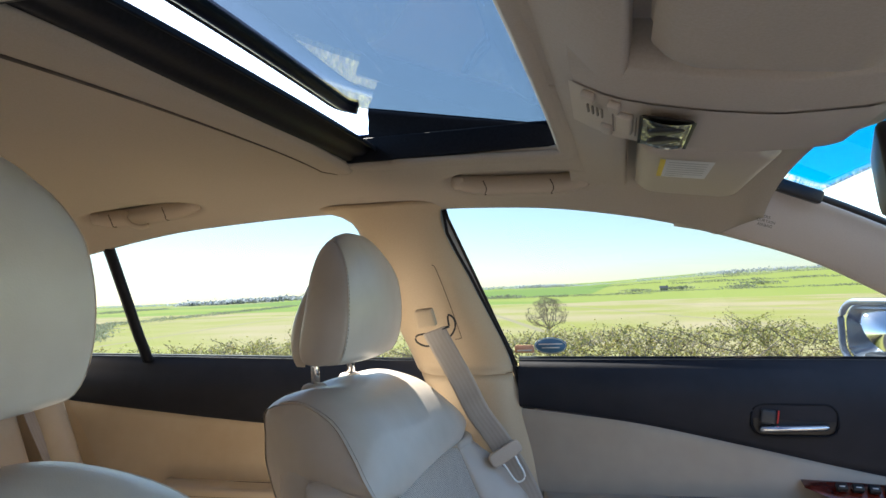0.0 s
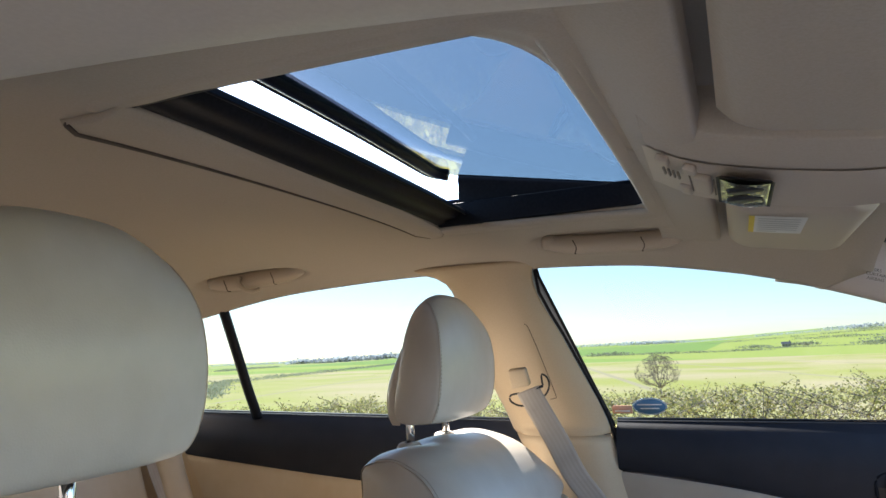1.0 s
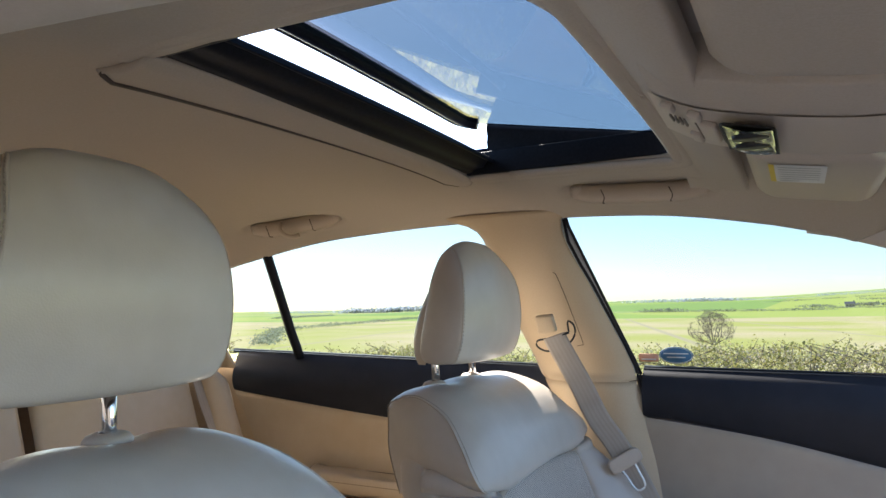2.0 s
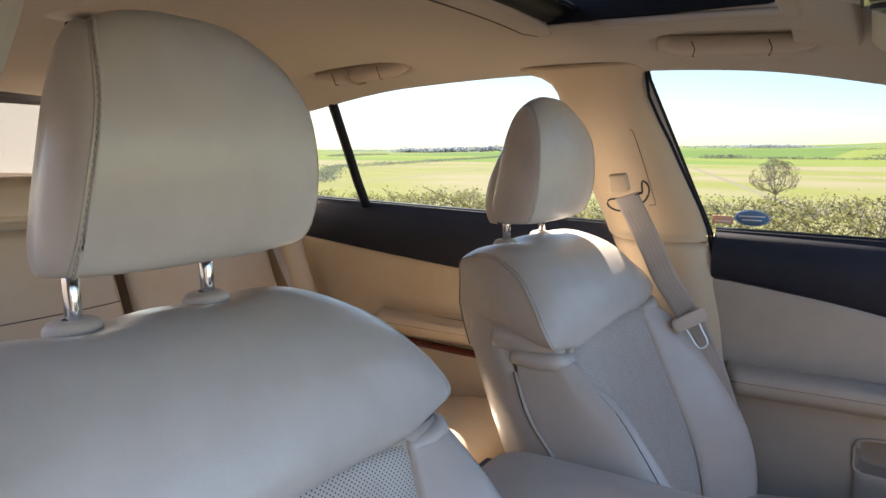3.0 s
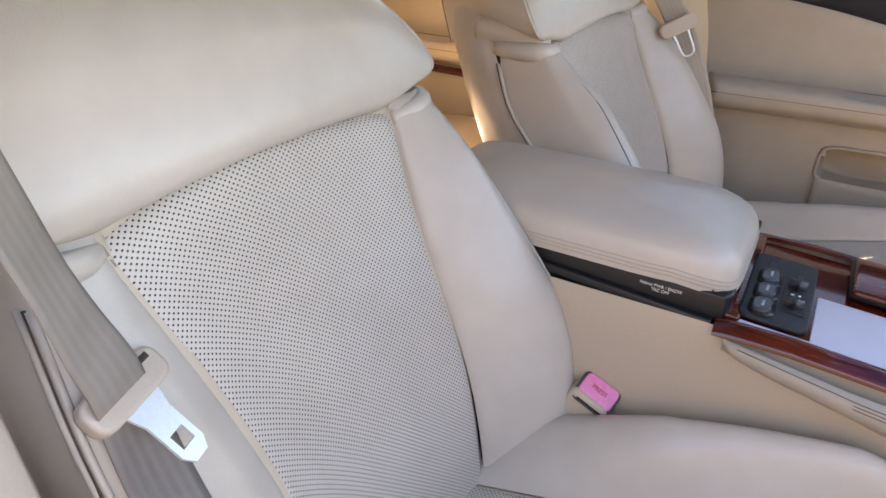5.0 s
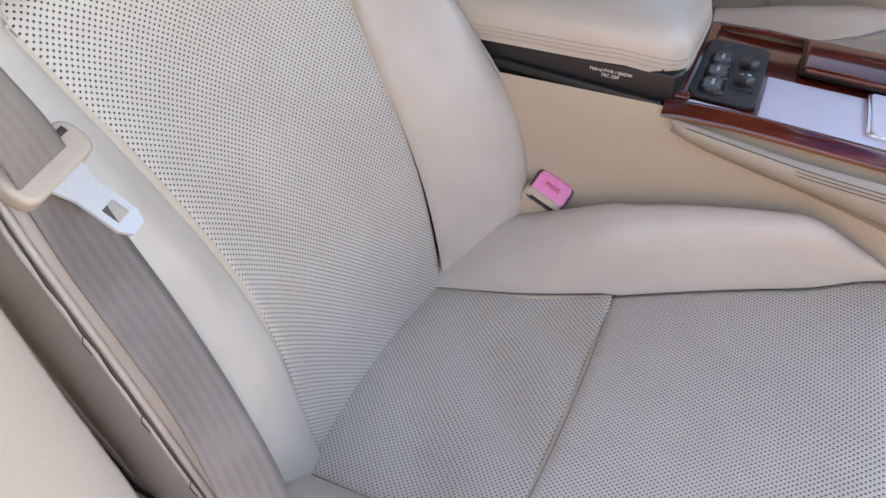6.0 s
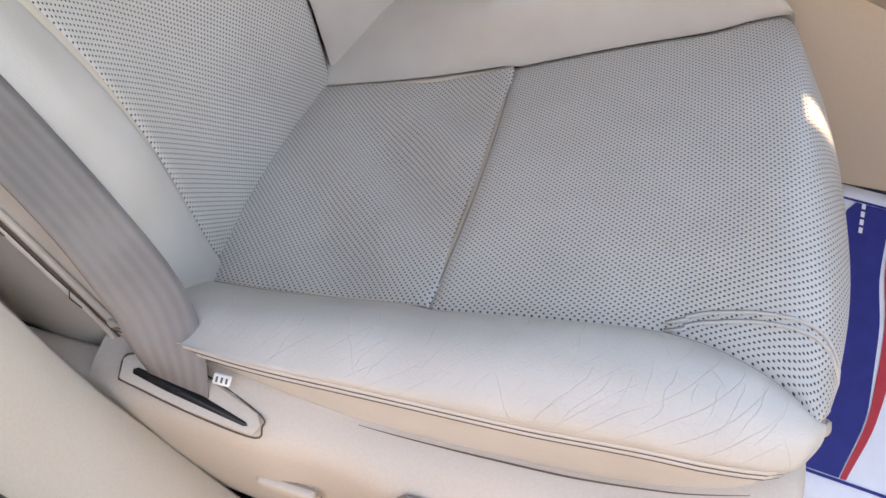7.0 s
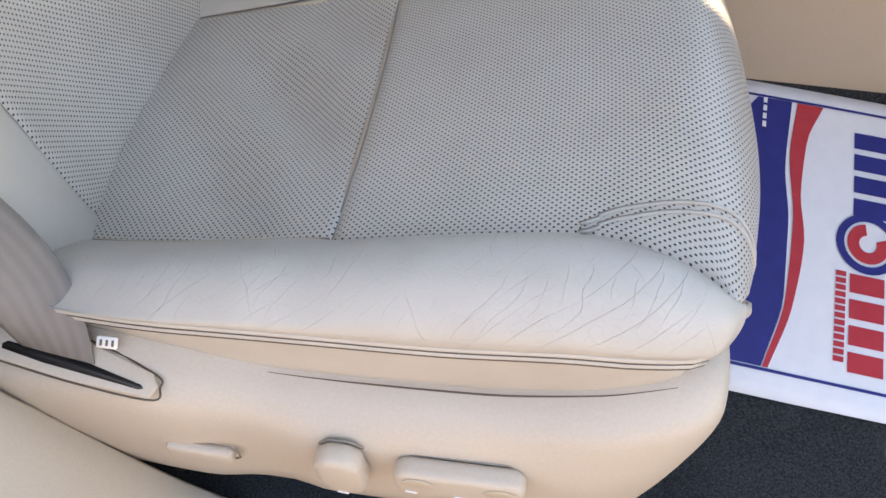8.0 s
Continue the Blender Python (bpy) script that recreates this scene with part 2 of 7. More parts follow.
def curve(knots, t):
    """A smooth line through rows of (key, value, ...), by monotone cubic interpolation."""
    ks = [k[0] for k in knots]
    if t <= ks[0]:
        return knots[0][1] if len(knots[0]) == 2 else np.array(knots[0][1:])
    if t >= ks[-1]:
        return knots[-1][1] if len(knots[0]) == 2 else np.array(knots[-1][1:])
    i = max(j for j in range(len(ks) - 1) if ks[j] <= t)
    v = [np.array(k[1:], float) for k in knots]
    h = ks[i + 1] - ks[i]
    d = (v[i + 1] - v[i]) / h

    def slope(j):
        if j == 0 or j == len(ks) - 1:
            return d
        d0, d1 = (v[j] - v[j - 1]) / (ks[j] - ks[j - 1]), (v[j + 1] - v[j]) / (ks[j + 1] - ks[j])
        return np.where(d0 * d1 <= 0, 0, 2 * d0 * d1 / np.where(d0 + d1 == 0, 1, d0 + d1))

    m0, m1, u = slope(i), slope(i + 1), (t - ks[i]) / h
    out = (2 * u**3 - 3 * u**2 + 1) * v[i] + (u**3 - 2 * u**2 + u) * h * m0 + (-2 * u**3 + 3 * u**2) * v[i + 1] + (u**3 - u**2) * h * m1
    return float(out[0]) if len(knots[0]) == 2 else out


def spline(points, n):
    """n + 1 places along a Catmull-Rom line through points."""
    p = [np.array(q, float) for q in points]
    p = [2 * p[0] - p[1]] + p + [2 * p[-1] - p[-2]]
    out = []
    for k in range(n + 1):
        x = k / n * (len(p) - 3)
        i = min(int(x), len(p) - 4)
        u = x - i
        a, b, c, d = p[i : i + 4]
        out.append(0.5 * (2 * b + (c - a) * u + (2 * a - 5 * b + 4 * c - d) * u**2 + (3 * b - a - 3 * c + d) * u**3))
    return out


def along(points, u):
    """The place at u, from 0 to 1, on a Catmull-Rom line through points."""
    p = [np.array(q, float) for q in points]
    p = [2 * p[0] - p[1]] + p + [2 * p[-1] - p[-2]]
    x = min(max(u, 0.0), 1.0) * (len(p) - 3)
    i = min(int(x), len(p) - 4)
    u = x - i
    a, b, c, d = p[i : i + 4]
    return 0.5 * (2 * b + (c - a) * u + (2 * a - 5 * b + 4 * c - d) * u**2 + (3 * b - a - 3 * c + d) * u**3)


def spaced(n):
    """0 to 1 in n steps, closer together at both ends."""
    return [0.65 * (0.5 - 0.5 * math.cos(math.pi * k / n)) + 0.35 * k / n for k in range(n + 1)]


def grid_mesh(rows, uv=None, wrap=False):
    bm = bmesh.new()
    layer = bm.loops.layers.uv.new("UVMap")
    made = [[bm.verts.new(p) for p in row] for row in rows]
    nj = len(rows[0])
    for i in range(len(rows) - 1):
        for j in range(nj if wrap else nj - 1):
            k = (j + 1) % nj
            ids = ((i, j), (i + 1, j), (i + 1, k), (i, k))
            try:
                f = bm.faces.new([made[a][b] for a, b in ids])
            except ValueError:
                continue
            if uv is not None:
                for loop, (a, b) in zip(f.loops, ids):
                    loop[layer].uv = uv[a][b]
    return bm


def pad(place, ns, nt, tuck=0.006, roll=0.02, edges="lrbt", flip=False, relief=None):
    """A stuffed panel: place(s, t) gives its face; along the named edges (l, r: s; b, t: t) the face rolls inward into the seam.
    UVs are in metres."""
    ss, ts = spaced(ns), spaced(nt)
    g = np.array([[place(s, t) for t in ts] for s in ss], float)
    du, dv = np.gradient(g, axis=0), np.gradient(g, axis=1)
    nrm = np.cross(du, dv)
    nrm /= np.linalg.norm(nrm, axis=2, keepdims=True) + 1e-12
    if flip:
        nrm = -nrm
    lens_s = np.concatenate([np.zeros((1, nt + 1)), np.cumsum(np.linalg.norm(np.diff(g, axis=0), axis=2), axis=0)])
    lens_t = np.concatenate([np.zeros((ns + 1, 1)), np.cumsum(np.linalg.norm(np.diff(g, axis=1), axis=2), axis=1)], axis=1)
    drop = np.zeros((ns + 1, nt + 1))
    for key, dist in (("l", lens_s), ("r", lens_s[-1:] - lens_s), ("b", lens_t), ("t", lens_t[:, -1:] - lens_t)):
        if key in edges:
            drop = np.maximum(drop, tuck * np.clip(1 - dist / roll, 0, 1) ** 2.2)
    g = g - nrm * drop[..., None]
    if relief:
        g = g + nrm * np.array([[relief(s, t) for t in ts] for s in ss])[..., None]
    mid_s, mid_t = lens_s[:, nt // 2], lens_t[ns // 2]
    uv = [[(mid_s[i] + (lens_s[i, j] - mid_s[i]) * 0.0, mid_t[j]) for j in range(nt + 1)] for i in range(ns + 1)]
    bm = grid_mesh(g.tolist(), uv)
    if flip:
        bmesh.ops.reverse_faces(bm, faces=bm.faces[:])
    return bm


def tube(points, r, sides=6, caps=True, flat=1.0):
    """A round bar along points."""
    pts = [Vector(p) for p in points]
    rows, up = [], Vector((0, 0, 1))
    for i, p in enumerate(pts):
        way = (pts[min(i + 1, len(pts) - 1)] - pts[max(i - 1, 0)]).normalized()
        ref = up if abs(way.z) < 0.95 else Vector((1, 0, 0))
        a = way.cross(ref).normalized()
        b = a.cross(way).normalized()
        rr = r[i] if isinstance(r, (list, tuple)) else r
        rows.append([p + rr * (math.cos(2 * math.pi * k / sides) * a + flat * math.sin(2 * math.pi * k / sides) * b) for k in range(sides)])
    bm = bmesh.new()
    made = [[bm.verts.new(q) for q in row] for row in rows]
    for i in range(len(rows) - 1):
        for k in range(sides):
            bm.faces.new((made[i][k], made[i + 1][k], made[i + 1][(k + 1) % sides], made[i][(k + 1) % sides]))
    if caps:
        bm.faces.new(made[0])
        bm.faces.new(list(reversed(made[-1])))
    bmesh.ops.recalc_face_normals(bm, faces=bm.faces[:])
    return bm


def stitches(points, pitch=0.0058, r=0.0007):
    """A dashed row of short thread stitches along a line."""
    pts = [np.array(p, float) for p in points]
    run = [0.0]
    for a, b in zip(pts, pts[1:]):
        run.append(run[-1] + float(np.linalg.norm(b - a)))

    def at(d):
        i = max(0, min(len(pts) - 2, sum(1 for q in run if q <= d) - 1))
        u = (d - run[i]) / max(1e-9, run[i + 1] - run[i])
        return pts[i] * (1 - u) + pts[i + 1] * u

    return join(*[tube([tuple(at(d)), tuple(at(d + pitch * 0.62))], r, 5) for d in np.arange(0, run[-1] - pitch, pitch)])


def block(size, at=(0, 0, 0), turn=(0, 0, 0), bevel=0.0, segments=2):
    """A box with rounded edges."""
    bm = bmesh.new()
    bmesh.ops.create_cube(bm, size=1)
    bmesh.ops.scale(bm, vec=size, verts=bm.verts)
    if bevel:
        bmesh.ops.bevel(bm, geom=bm.edges[:] + bm.verts[:], offset=bevel, segments=segments, profile=0.6, affect="EDGES")
    bmesh.ops.transform(bm, matrix=pose(*at, *turn), verts=bm.verts)
    return bm


def outline_block(points, depth, m=None, bevel=0.0, segments=2):
    """A slab with the given flat outline (x, y), depth thick along z, set by the pose m."""
    bm = bmesh.new()
    lo = [bm.verts.new((x, y, 0)) for x, y in points]
    f = bm.faces.new(lo)
    ext = bmesh.ops.extrude_face_region(bm, geom=[f])
    bmesh.ops.translate(bm, vec=(0, 0, depth), verts=[v for v in ext["geom"] if isinstance(v, bmesh.types.BMVert)])
    bmesh.ops.recalc_face_normals(bm, faces=bm.faces[:])
    if bevel:
        edges = [e for e in bm.edges if len(e.link_faces) == 2 and e.calc_face_angle(0) > 0.6]
        bmesh.ops.bevel(bm, geom=edges, offset=bevel, segments=segments, profile=0.6, affect="EDGES")
    if m is not None:
        bmesh.ops.transform(bm, matrix=m, verts=bm.verts)
    return bm


def round_rect(w, h, r, n=5):
    out = []
    for cx, cy, a0 in ((w / 2 - r, h / 2 - r, 0), (-w / 2 + r, h / 2 - r, 90), (-w / 2 + r, -h / 2 + r, 180), (w / 2 - r, -h / 2 + r, 270)):
        for k in range(n + 1):
            a = radians(a0 + 90 * k / n)
            out.append((cx + r * math.cos(a), cy + r * math.sin(a)))
    return out


def ellipse(w, h, n=28):
    return [(w / 2 * math.cos(2 * math.pi * k / n), h / 2 * math.sin(2 * math.pi * k / n)) for k in range(n)]


def lettering(name, text, size, mat, m, parent, depth=0.0002):
    """Printed words as a thin mesh, lying in the pose's xy plane."""
    cu = bpy.data.curves.new(name, "FONT")
    cu.body, cu.size, cu.extrude = text, size, depth
    cu.align_x, cu.align_y = "CENTER", "CENTER"
    tmp = bpy.data.objects.new(name, cu)
    scene.collection.objects.link(tmp)
    me = bpy.data.meshes.new_from_object(tmp.evaluated_get(bpy.context.evaluated_depsgraph_get()))
    bpy.data.objects.remove(tmp)
    me.transform(m)
    me.materials.clear()
    me.materials.append(mat)
    ob = new(name, me)
    ob.parent = parent
    return ob


def axes_pose(at, right, up):
    """The pose at a place whose x runs along right and whose y runs near up."""
    r = Vector(right).normalized()
    n = r.cross(Vector(up)).normalized()
    u = n.cross(r)
    return Matrix.Translation(at) @ Matrix((r, u, n)).transposed().to_4x4()


def join(*bms):
    """One bmesh out of several."""
    out = bmesh.new()
    for b in bms:
        me = bpy.data.meshes.new("tmp")
        b.to_mesh(me)
        b.free()
        out.from_mesh(me)
        bpy.data.meshes.remove(me)
    return out


def join_blocks(boxes, bevel=0.008):
    """Boxes (size, centre) in one mesh."""
    bm = bmesh.new()
    for size, at in boxes:
        one = block(size, at, bevel=bevel)
        me = bpy.data.meshes.new("box")
        one.to_mesh(me)
        one.free()
        bm.from_mesh(me)
        bpy.data.meshes.remove(me)
    return bm


# ---- car shell: headliner, pillars, floor, glass ----
ROOF_EDGE = [(-1.35, 1.05), (-1.1, 1.12), (-0.85, 1.19), (-0.68, 1.226), (-0.35, 1.270), (-0.04, 1.281), (0.17, 1.278), (0.34, 1.270), (0.54, 1.240), (0.69, 1.199), (0.82, 1.151), (0.93, 1.09), (1.2, 0.97)]
ROOF_MID = [(-1.35, 1.265), (-1.1, 1.290), (-0.8, 1.312), (-0.4, 1.33), (0.0, 1.342), (0.42, 1.335), (0.55, 1.322), (0.68, 1.296), (0.78, 1.268), (0.95, 1.2)]
HOLE = (0.062, 0.427, -0.316, 0.367)          # sunroof opening: rear, front, right, left


def edge_y(z):
    """Half width of the cabin between the door seals at a height."""
    return curve([(0.2, 0.70), (0.95, 0.715), (1.05, 0.675), (1.2, 0.61), (1.3, 0.565)], z)


def roof_z(x, y):
    mid, side = curve(ROOF_MID, x), curve(ROOF_EDGE, x)
    k = min(1.0, abs(y) / edge_y(side))
    return mid + (side - mid) * (0.25 * k**2 + 0.75 * k**5)


GRABS = ((-0.580, -0.296, 0.443, 0.527), (0.200, 0.474, 0.432, 0.535))          # hollows of the folding handles: x and y spans


def hollow_rise(x, y):
    """Depth of the headliner's hollows over the grab handles."""
    rise = 0.0
    for xa, xb, ya, yb in GRABS:
        u, v = abs((2 * x - xa - xb) / (xb - xa)), abs((2 * y - ya - yb) / (yb - ya))
        k = min(1.0, max(0.0, (1 - u**3 - v**2.4) / 0.30))
        rise += 0.026 * k * k * (3 - 2 * k)
    return rise


def build_headliner():
    xs = sorted([-1.3 + 0.05 * k for k in range(15)] + [-0.595 + 0.01 * k for k in range(32)] + [-0.25 + 0.05 * k for k in range(9)] + [0.185 + 0.01 * k for k in range(24)] + [0.44 + 0.01 * k for k in range(5)] + [0.5, 0.55, 0.6, 0.65, 0.7, 0.74, HOLE[0], HOLE[1]])
    ks = [k / 90 for k in range(-90, 91)]
    bm = bmesh.new()
    rows = []
    for x in xs:
        half = edge_y(curve(ROOF_EDGE, x))
        ys = [k * half for k in ks]
        j0 = min(range(len(ys)), key=lambda j: abs(ys[j] - HOLE[2]))
        j1 = min(range(len(ys)), key=lambda j: abs(ys[j] - HOLE[3]))
        ys[j0], ys[j1] = HOLE[2], HOLE[3]
        row = []
        for y in ys:
            xe = min(x, 0.668 + 0.60 * max(0.0, 1 - abs(y) / half))
            row.append(bm.verts.new((xe, y, roof_z(xe, y) + hollow_rise(xe, y))))
        rows.append(row)
    for i in range(len(xs) - 1):
        for j in range(len(ks) - 1):
            cx, cy = (xs[i] + xs[i + 1]) / 2, (rows[i][j].co.y + rows[i][j + 1].co.y) / 2
            if HOLE[0] < cx < HOLE[1] and HOLE[2] < cy < HOLE[3]:
                continue
            bm.faces.new((rows[i][j], rows[i][j + 1], rows[i + 1][j + 1], rows[i + 1][j]))
    bmesh.ops.remove_doubles(bm, verts=bm.verts[:], dist=0.0003)
    loose = [v for v in bm.verts if not v.link_faces]
    bmesh.ops.delete(bm, geom=loose, context="VERTS")
    # lip of the sunroof opening, turned up into the roof
    rim = [e for e in bm.edges if e.is_boundary and all(HOLE[0] - 0.01 < v.co.x < HOLE[1] + 0.01 and HOLE[2] - 0.01 < v.co.y < HOLE[3] + 0.01 for v in e.verts)]
    ext = bmesh.ops.extrude_edge_only(bm, edges=rim)
    for v in ext["geom"]:
        if isinstance(v, bmesh.types.BMVert):
            v.co.z += 0.005
            v.co.x += 0.004 if v.co.x < 0.2 else -0.004
            v.co.y += 0.004 if v.co.y < 0 else -0.004
    bmesh.ops.recalc_face_normals(bm, faces=bm.faces[:])
    ob = part("ceiling", bm, HEADLINER)
    sheet(ob, 0.006)
    return tagged(ob, "beige cloth headliner with an open sunroof cutout", "ceiling", kind="structure")


build_headliner()

# outer roof skin, over the headliner
skin = bmesh.new()
sx = sorted([-1.3 + 0.1 * k for k in range(21) if k not in (13, 14, 17)] + [HOLE[0] - 0.004, HOLE[1] + 0.010])
srows = [[skin.verts.new((x, k / 12 * 0.66, curve(ROOF_MID, x) + 0.048 - 0.068 * abs(k / 12) ** 4)) for k in range(-12, 13)] for x in sx]
for i in range(len(sx) - 1):
    for j in range(24):
        c = (srows[i][j].co + srows[i + 1][j + 1].co) / 2
        if not (HOLE[0] < c.x < HOLE[1] + 0.012 and HOLE[2] - 0.01 < c.y < HOLE[3] + 0.01):
            skin.faces.new((srows[i][j], srows[i][j + 1], srows[i + 1][j + 1], srows[i + 1][j]))
tagged(sheet(part("roof", skin, CAR_PAINT), 0.004), "dark blue painted steel car roof panel", "roof", kind="structure")


def build_sunroof():
    th = thing("sunroof", "tilted tinted glass sunroof with black rubber seals", "sunroof", at=(0.23, 0.01, 1.37))
    x0, x1, y0, y1 = HOLE

    def put(name, bm, mat, label=""):
        bmesh.ops.translate(bm, vec=(-0.23, -0.01, -1.37), verts=bm.verts)
        return part(name, bm, mat, th, label)

    # black guide frame inside the opening
    for ya, yb in ((y0 + 0.002, y0 + 0.012), (y1 - 0.012, y1 - 0.002)):
        put("side_rail", block((x1 - x0 - 0.01, abs(yb - ya), 0.040), ((x0 + x1) / 2, (ya + yb) / 2, 1.352), bevel=0.003), RUBBER, "black sunroof side rail")
    # stepped drain channel behind the glass, its front lip bowed forward in the middle
    def channel(s, t):
        y = y0 + 0.002 + (y1 - y0 - 0.002) * s
        bow = 0.007 * (1 - abs(2 * s - 1) ** 2.5)
        x, z = along([(x0 + 0.002, 1.336, 0), (x0 + 0.016, 1.336, 0), (x0 + 0.026, 1.342, 0), (x0 + 0.040 + 0.6 * bow, 1.344, 0), (x0 + 0.048 + bow, 1.354, 0), (x0 + 0.054 + bow, 1.356, 0), (x0 + 0.058 + bow, 1.348, 0)], t)[:2]
        return (x, y, z)

    sheet(put("rear_rail", pad(channel, 30, 24, 0.0, 0.01, ""), RUBBER, "black stepped drain channel"), 0.003)
    # glass, hinged at the front and raised behind
    tilt = math.atan2(0.057, 0.305)

    def up(x, y, d=0.0):
        k = x1 - 0.012 - x
        return (x, y, 1.366 + k * math.tan(tilt) + d + 0.006 * math.cos(y * 4))

    gx0, gx1, gy0, gy1 = 0.062, x1 - 0.012, y0 + 0.010, y1 - 0.010

    def rear_at(y):
        # rear edge of the glass, with rounded corners
        k = max(0.0, (abs(y - (gy0 + gy1) / 2) - (gy1 - gy0) / 2 + 0.034) / 0.034)
        return gx0 + 0.019 * (1 - math.sqrt(max(0, 1 - min(1, k) ** 2)))

    gys = [gy0 + (gy1 - gy0) * (0.5 - 0.5 * math.cos(math.pi * j / 40)) for j in range(41)]
    rows = [[up(rear_at(y) + (gx1 - rear_at(y)) * i / 10, y) for y in gys] for i in range(11)]
    pane = put("glass_pane", grid_mesh(rows), GLASS_ROOF, "dark tinted sunroof glass")
    sheet(pane, 0.004)
    for dx, d, r, mat in ((0.010, -0.002, 0.0125, RUBBER), (0.001, -0.006, 0.0035, BLACK), (-0.0075, -0.010, 0.0026, RUBBER)):
        put("rear_seal", tube([up(rear_at(y) + dx, y, d) for y in gys], r, 8), mat, "black rubber edge seal")
    # pleated skirts between the raised glass and its frame
    for y, s in ((gy0, 1), (gy1, -1)):
        rows = []
        for i in range(13):
            x = gx0 + 0.045 + (gx1 - gx0 - 0.045) * i / 12
            top = up(x, y)
            rows.append([(x, y - s * 0.006 + s * 0.003 * (j % 2), 1.352 + (top[2] - 1.352) * j / 6) for j in range(7)])
        put("side_skirt", grid_mesh(rows), RUBBER, "black pleated side skirt")
    return th


build_sunroof()
# cloth-covered strip behind the opening: the parked sun blind's edge
def blind_at(s, t):
    y = -0.321 + 0.697 * s
    rear = -0.011 + 0.034 * s + 0.018 * max(0, abs(2 * s - 1) - 0.94) / 0.06
    x = rear + (0.073 - rear) * t
    return (x, y, roof_z(x, y) - 0.0095 - 0.004 * math.sin(math.pi * t) + 0.006 * max(0, t - 0.85) / 0.15)


blind = pad(blind_at, 40, 14, 0.003, 0.010, "b", flip=True)
sb = thing("sun_blind", "beige cloth sun blind slid back behind the sunroof", "sun blind")
sheet(part("cloth_panel", blind, HEADLINER, sb), -0.008)


# rounded cloth rim round the sunroof opening
def rim_at(s, t):
    cx, cy, w, h = (HOLE[0] + HOLE[1]) / 2, (HOLE[2] + HOLE[3]) / 2, (HOLE[1] - HOLE[0]) / 2, (HOLE[3] - HOLE[2]) / 2
    a = 2 * math.pi * s
    c, d = math.cos(a), math.sin(a)
    grow, n = 0.034 * (1 - t) - 0.006 * t, 14 + (-9.5 if c > 0 and d < 0 else 14) * t
    r = (abs(c) ** n + abs(d) ** n) ** (-1 / n)
    x, y = cx + (w + grow) * c * r, cy + (h + grow) * d * r
    return (x, y, roof_z(x, y) - 0.0015 - 0.004 * math.sin(math.pi * min(1, t * 1.4)) + 0.010 * max(0, t - 0.6) / 0.4)


rim = [[rim_at(k / 120, j / 10) for j in range(11)] for k in range(121)]
bm = grid_mesh(rim)
bmesh.ops.recalc_face_normals(bm, faces=bm.faces[:])
tagged(sheet(part("sunroof_rim", bm, HEADLINER), 0.002), "rounded beige cloth rim of the sunroof opening", "trim", kind="structure")
# tapered dark cord stands in for the shadow line behind the blind
line = tube([(blind_at(k / 30, 0)[0] + 0.003, blind_at(k / 30, 0)[1], roof_z(0.0, blind_at(k / 30, 0)[1]) - 0.0115) for k in range(31)], [0.0028 - 0.0018 * k / 30 for k in range(31)], 6)
part("edge_shadow_line", line, SEAM, sb, "dark cord drawn as the shadow line along the blind's rear edge")
# roof rail over the driver's doorway
rail = pad(lambda s, t: (-0.35 + 1.30 * s, -0.545 - 0.10 * t, curve([(-0.35, 1.225), (0.0, 1.238), (0.316, 1.215), (0.486, 1.197), (0.7, 1.15), (0.95, 1.05)], -0.35 + 1.30 * s) + (0.055 * (1 - t / 0.35) ** 2 if t < 0.35 else 0.0)), 30, 16, 0, 0.01, "", flip=True)
tagged(sheet(part("roof_rail", rail, TRIM_PALE), 0.006), "beige roof rail trim over the driver's doorway", "trim", kind="structure")
seal = tube([(-0.35 + 1.30 * k / 24, -0.668, curve([(-0.35, 1.225), (0.0, 1.238), (0.316, 1.215), (0.486, 1.197), (0.7, 1.15), (0.95, 1.05)], -0.35 + 1.30 * k / 24) - 0.004) for k in range(25)], 0.010, 8)
tagged(part("doorway_seal", seal, RUBBER), "black rubber seal of the driver's doorway", "trim", kind="structure")


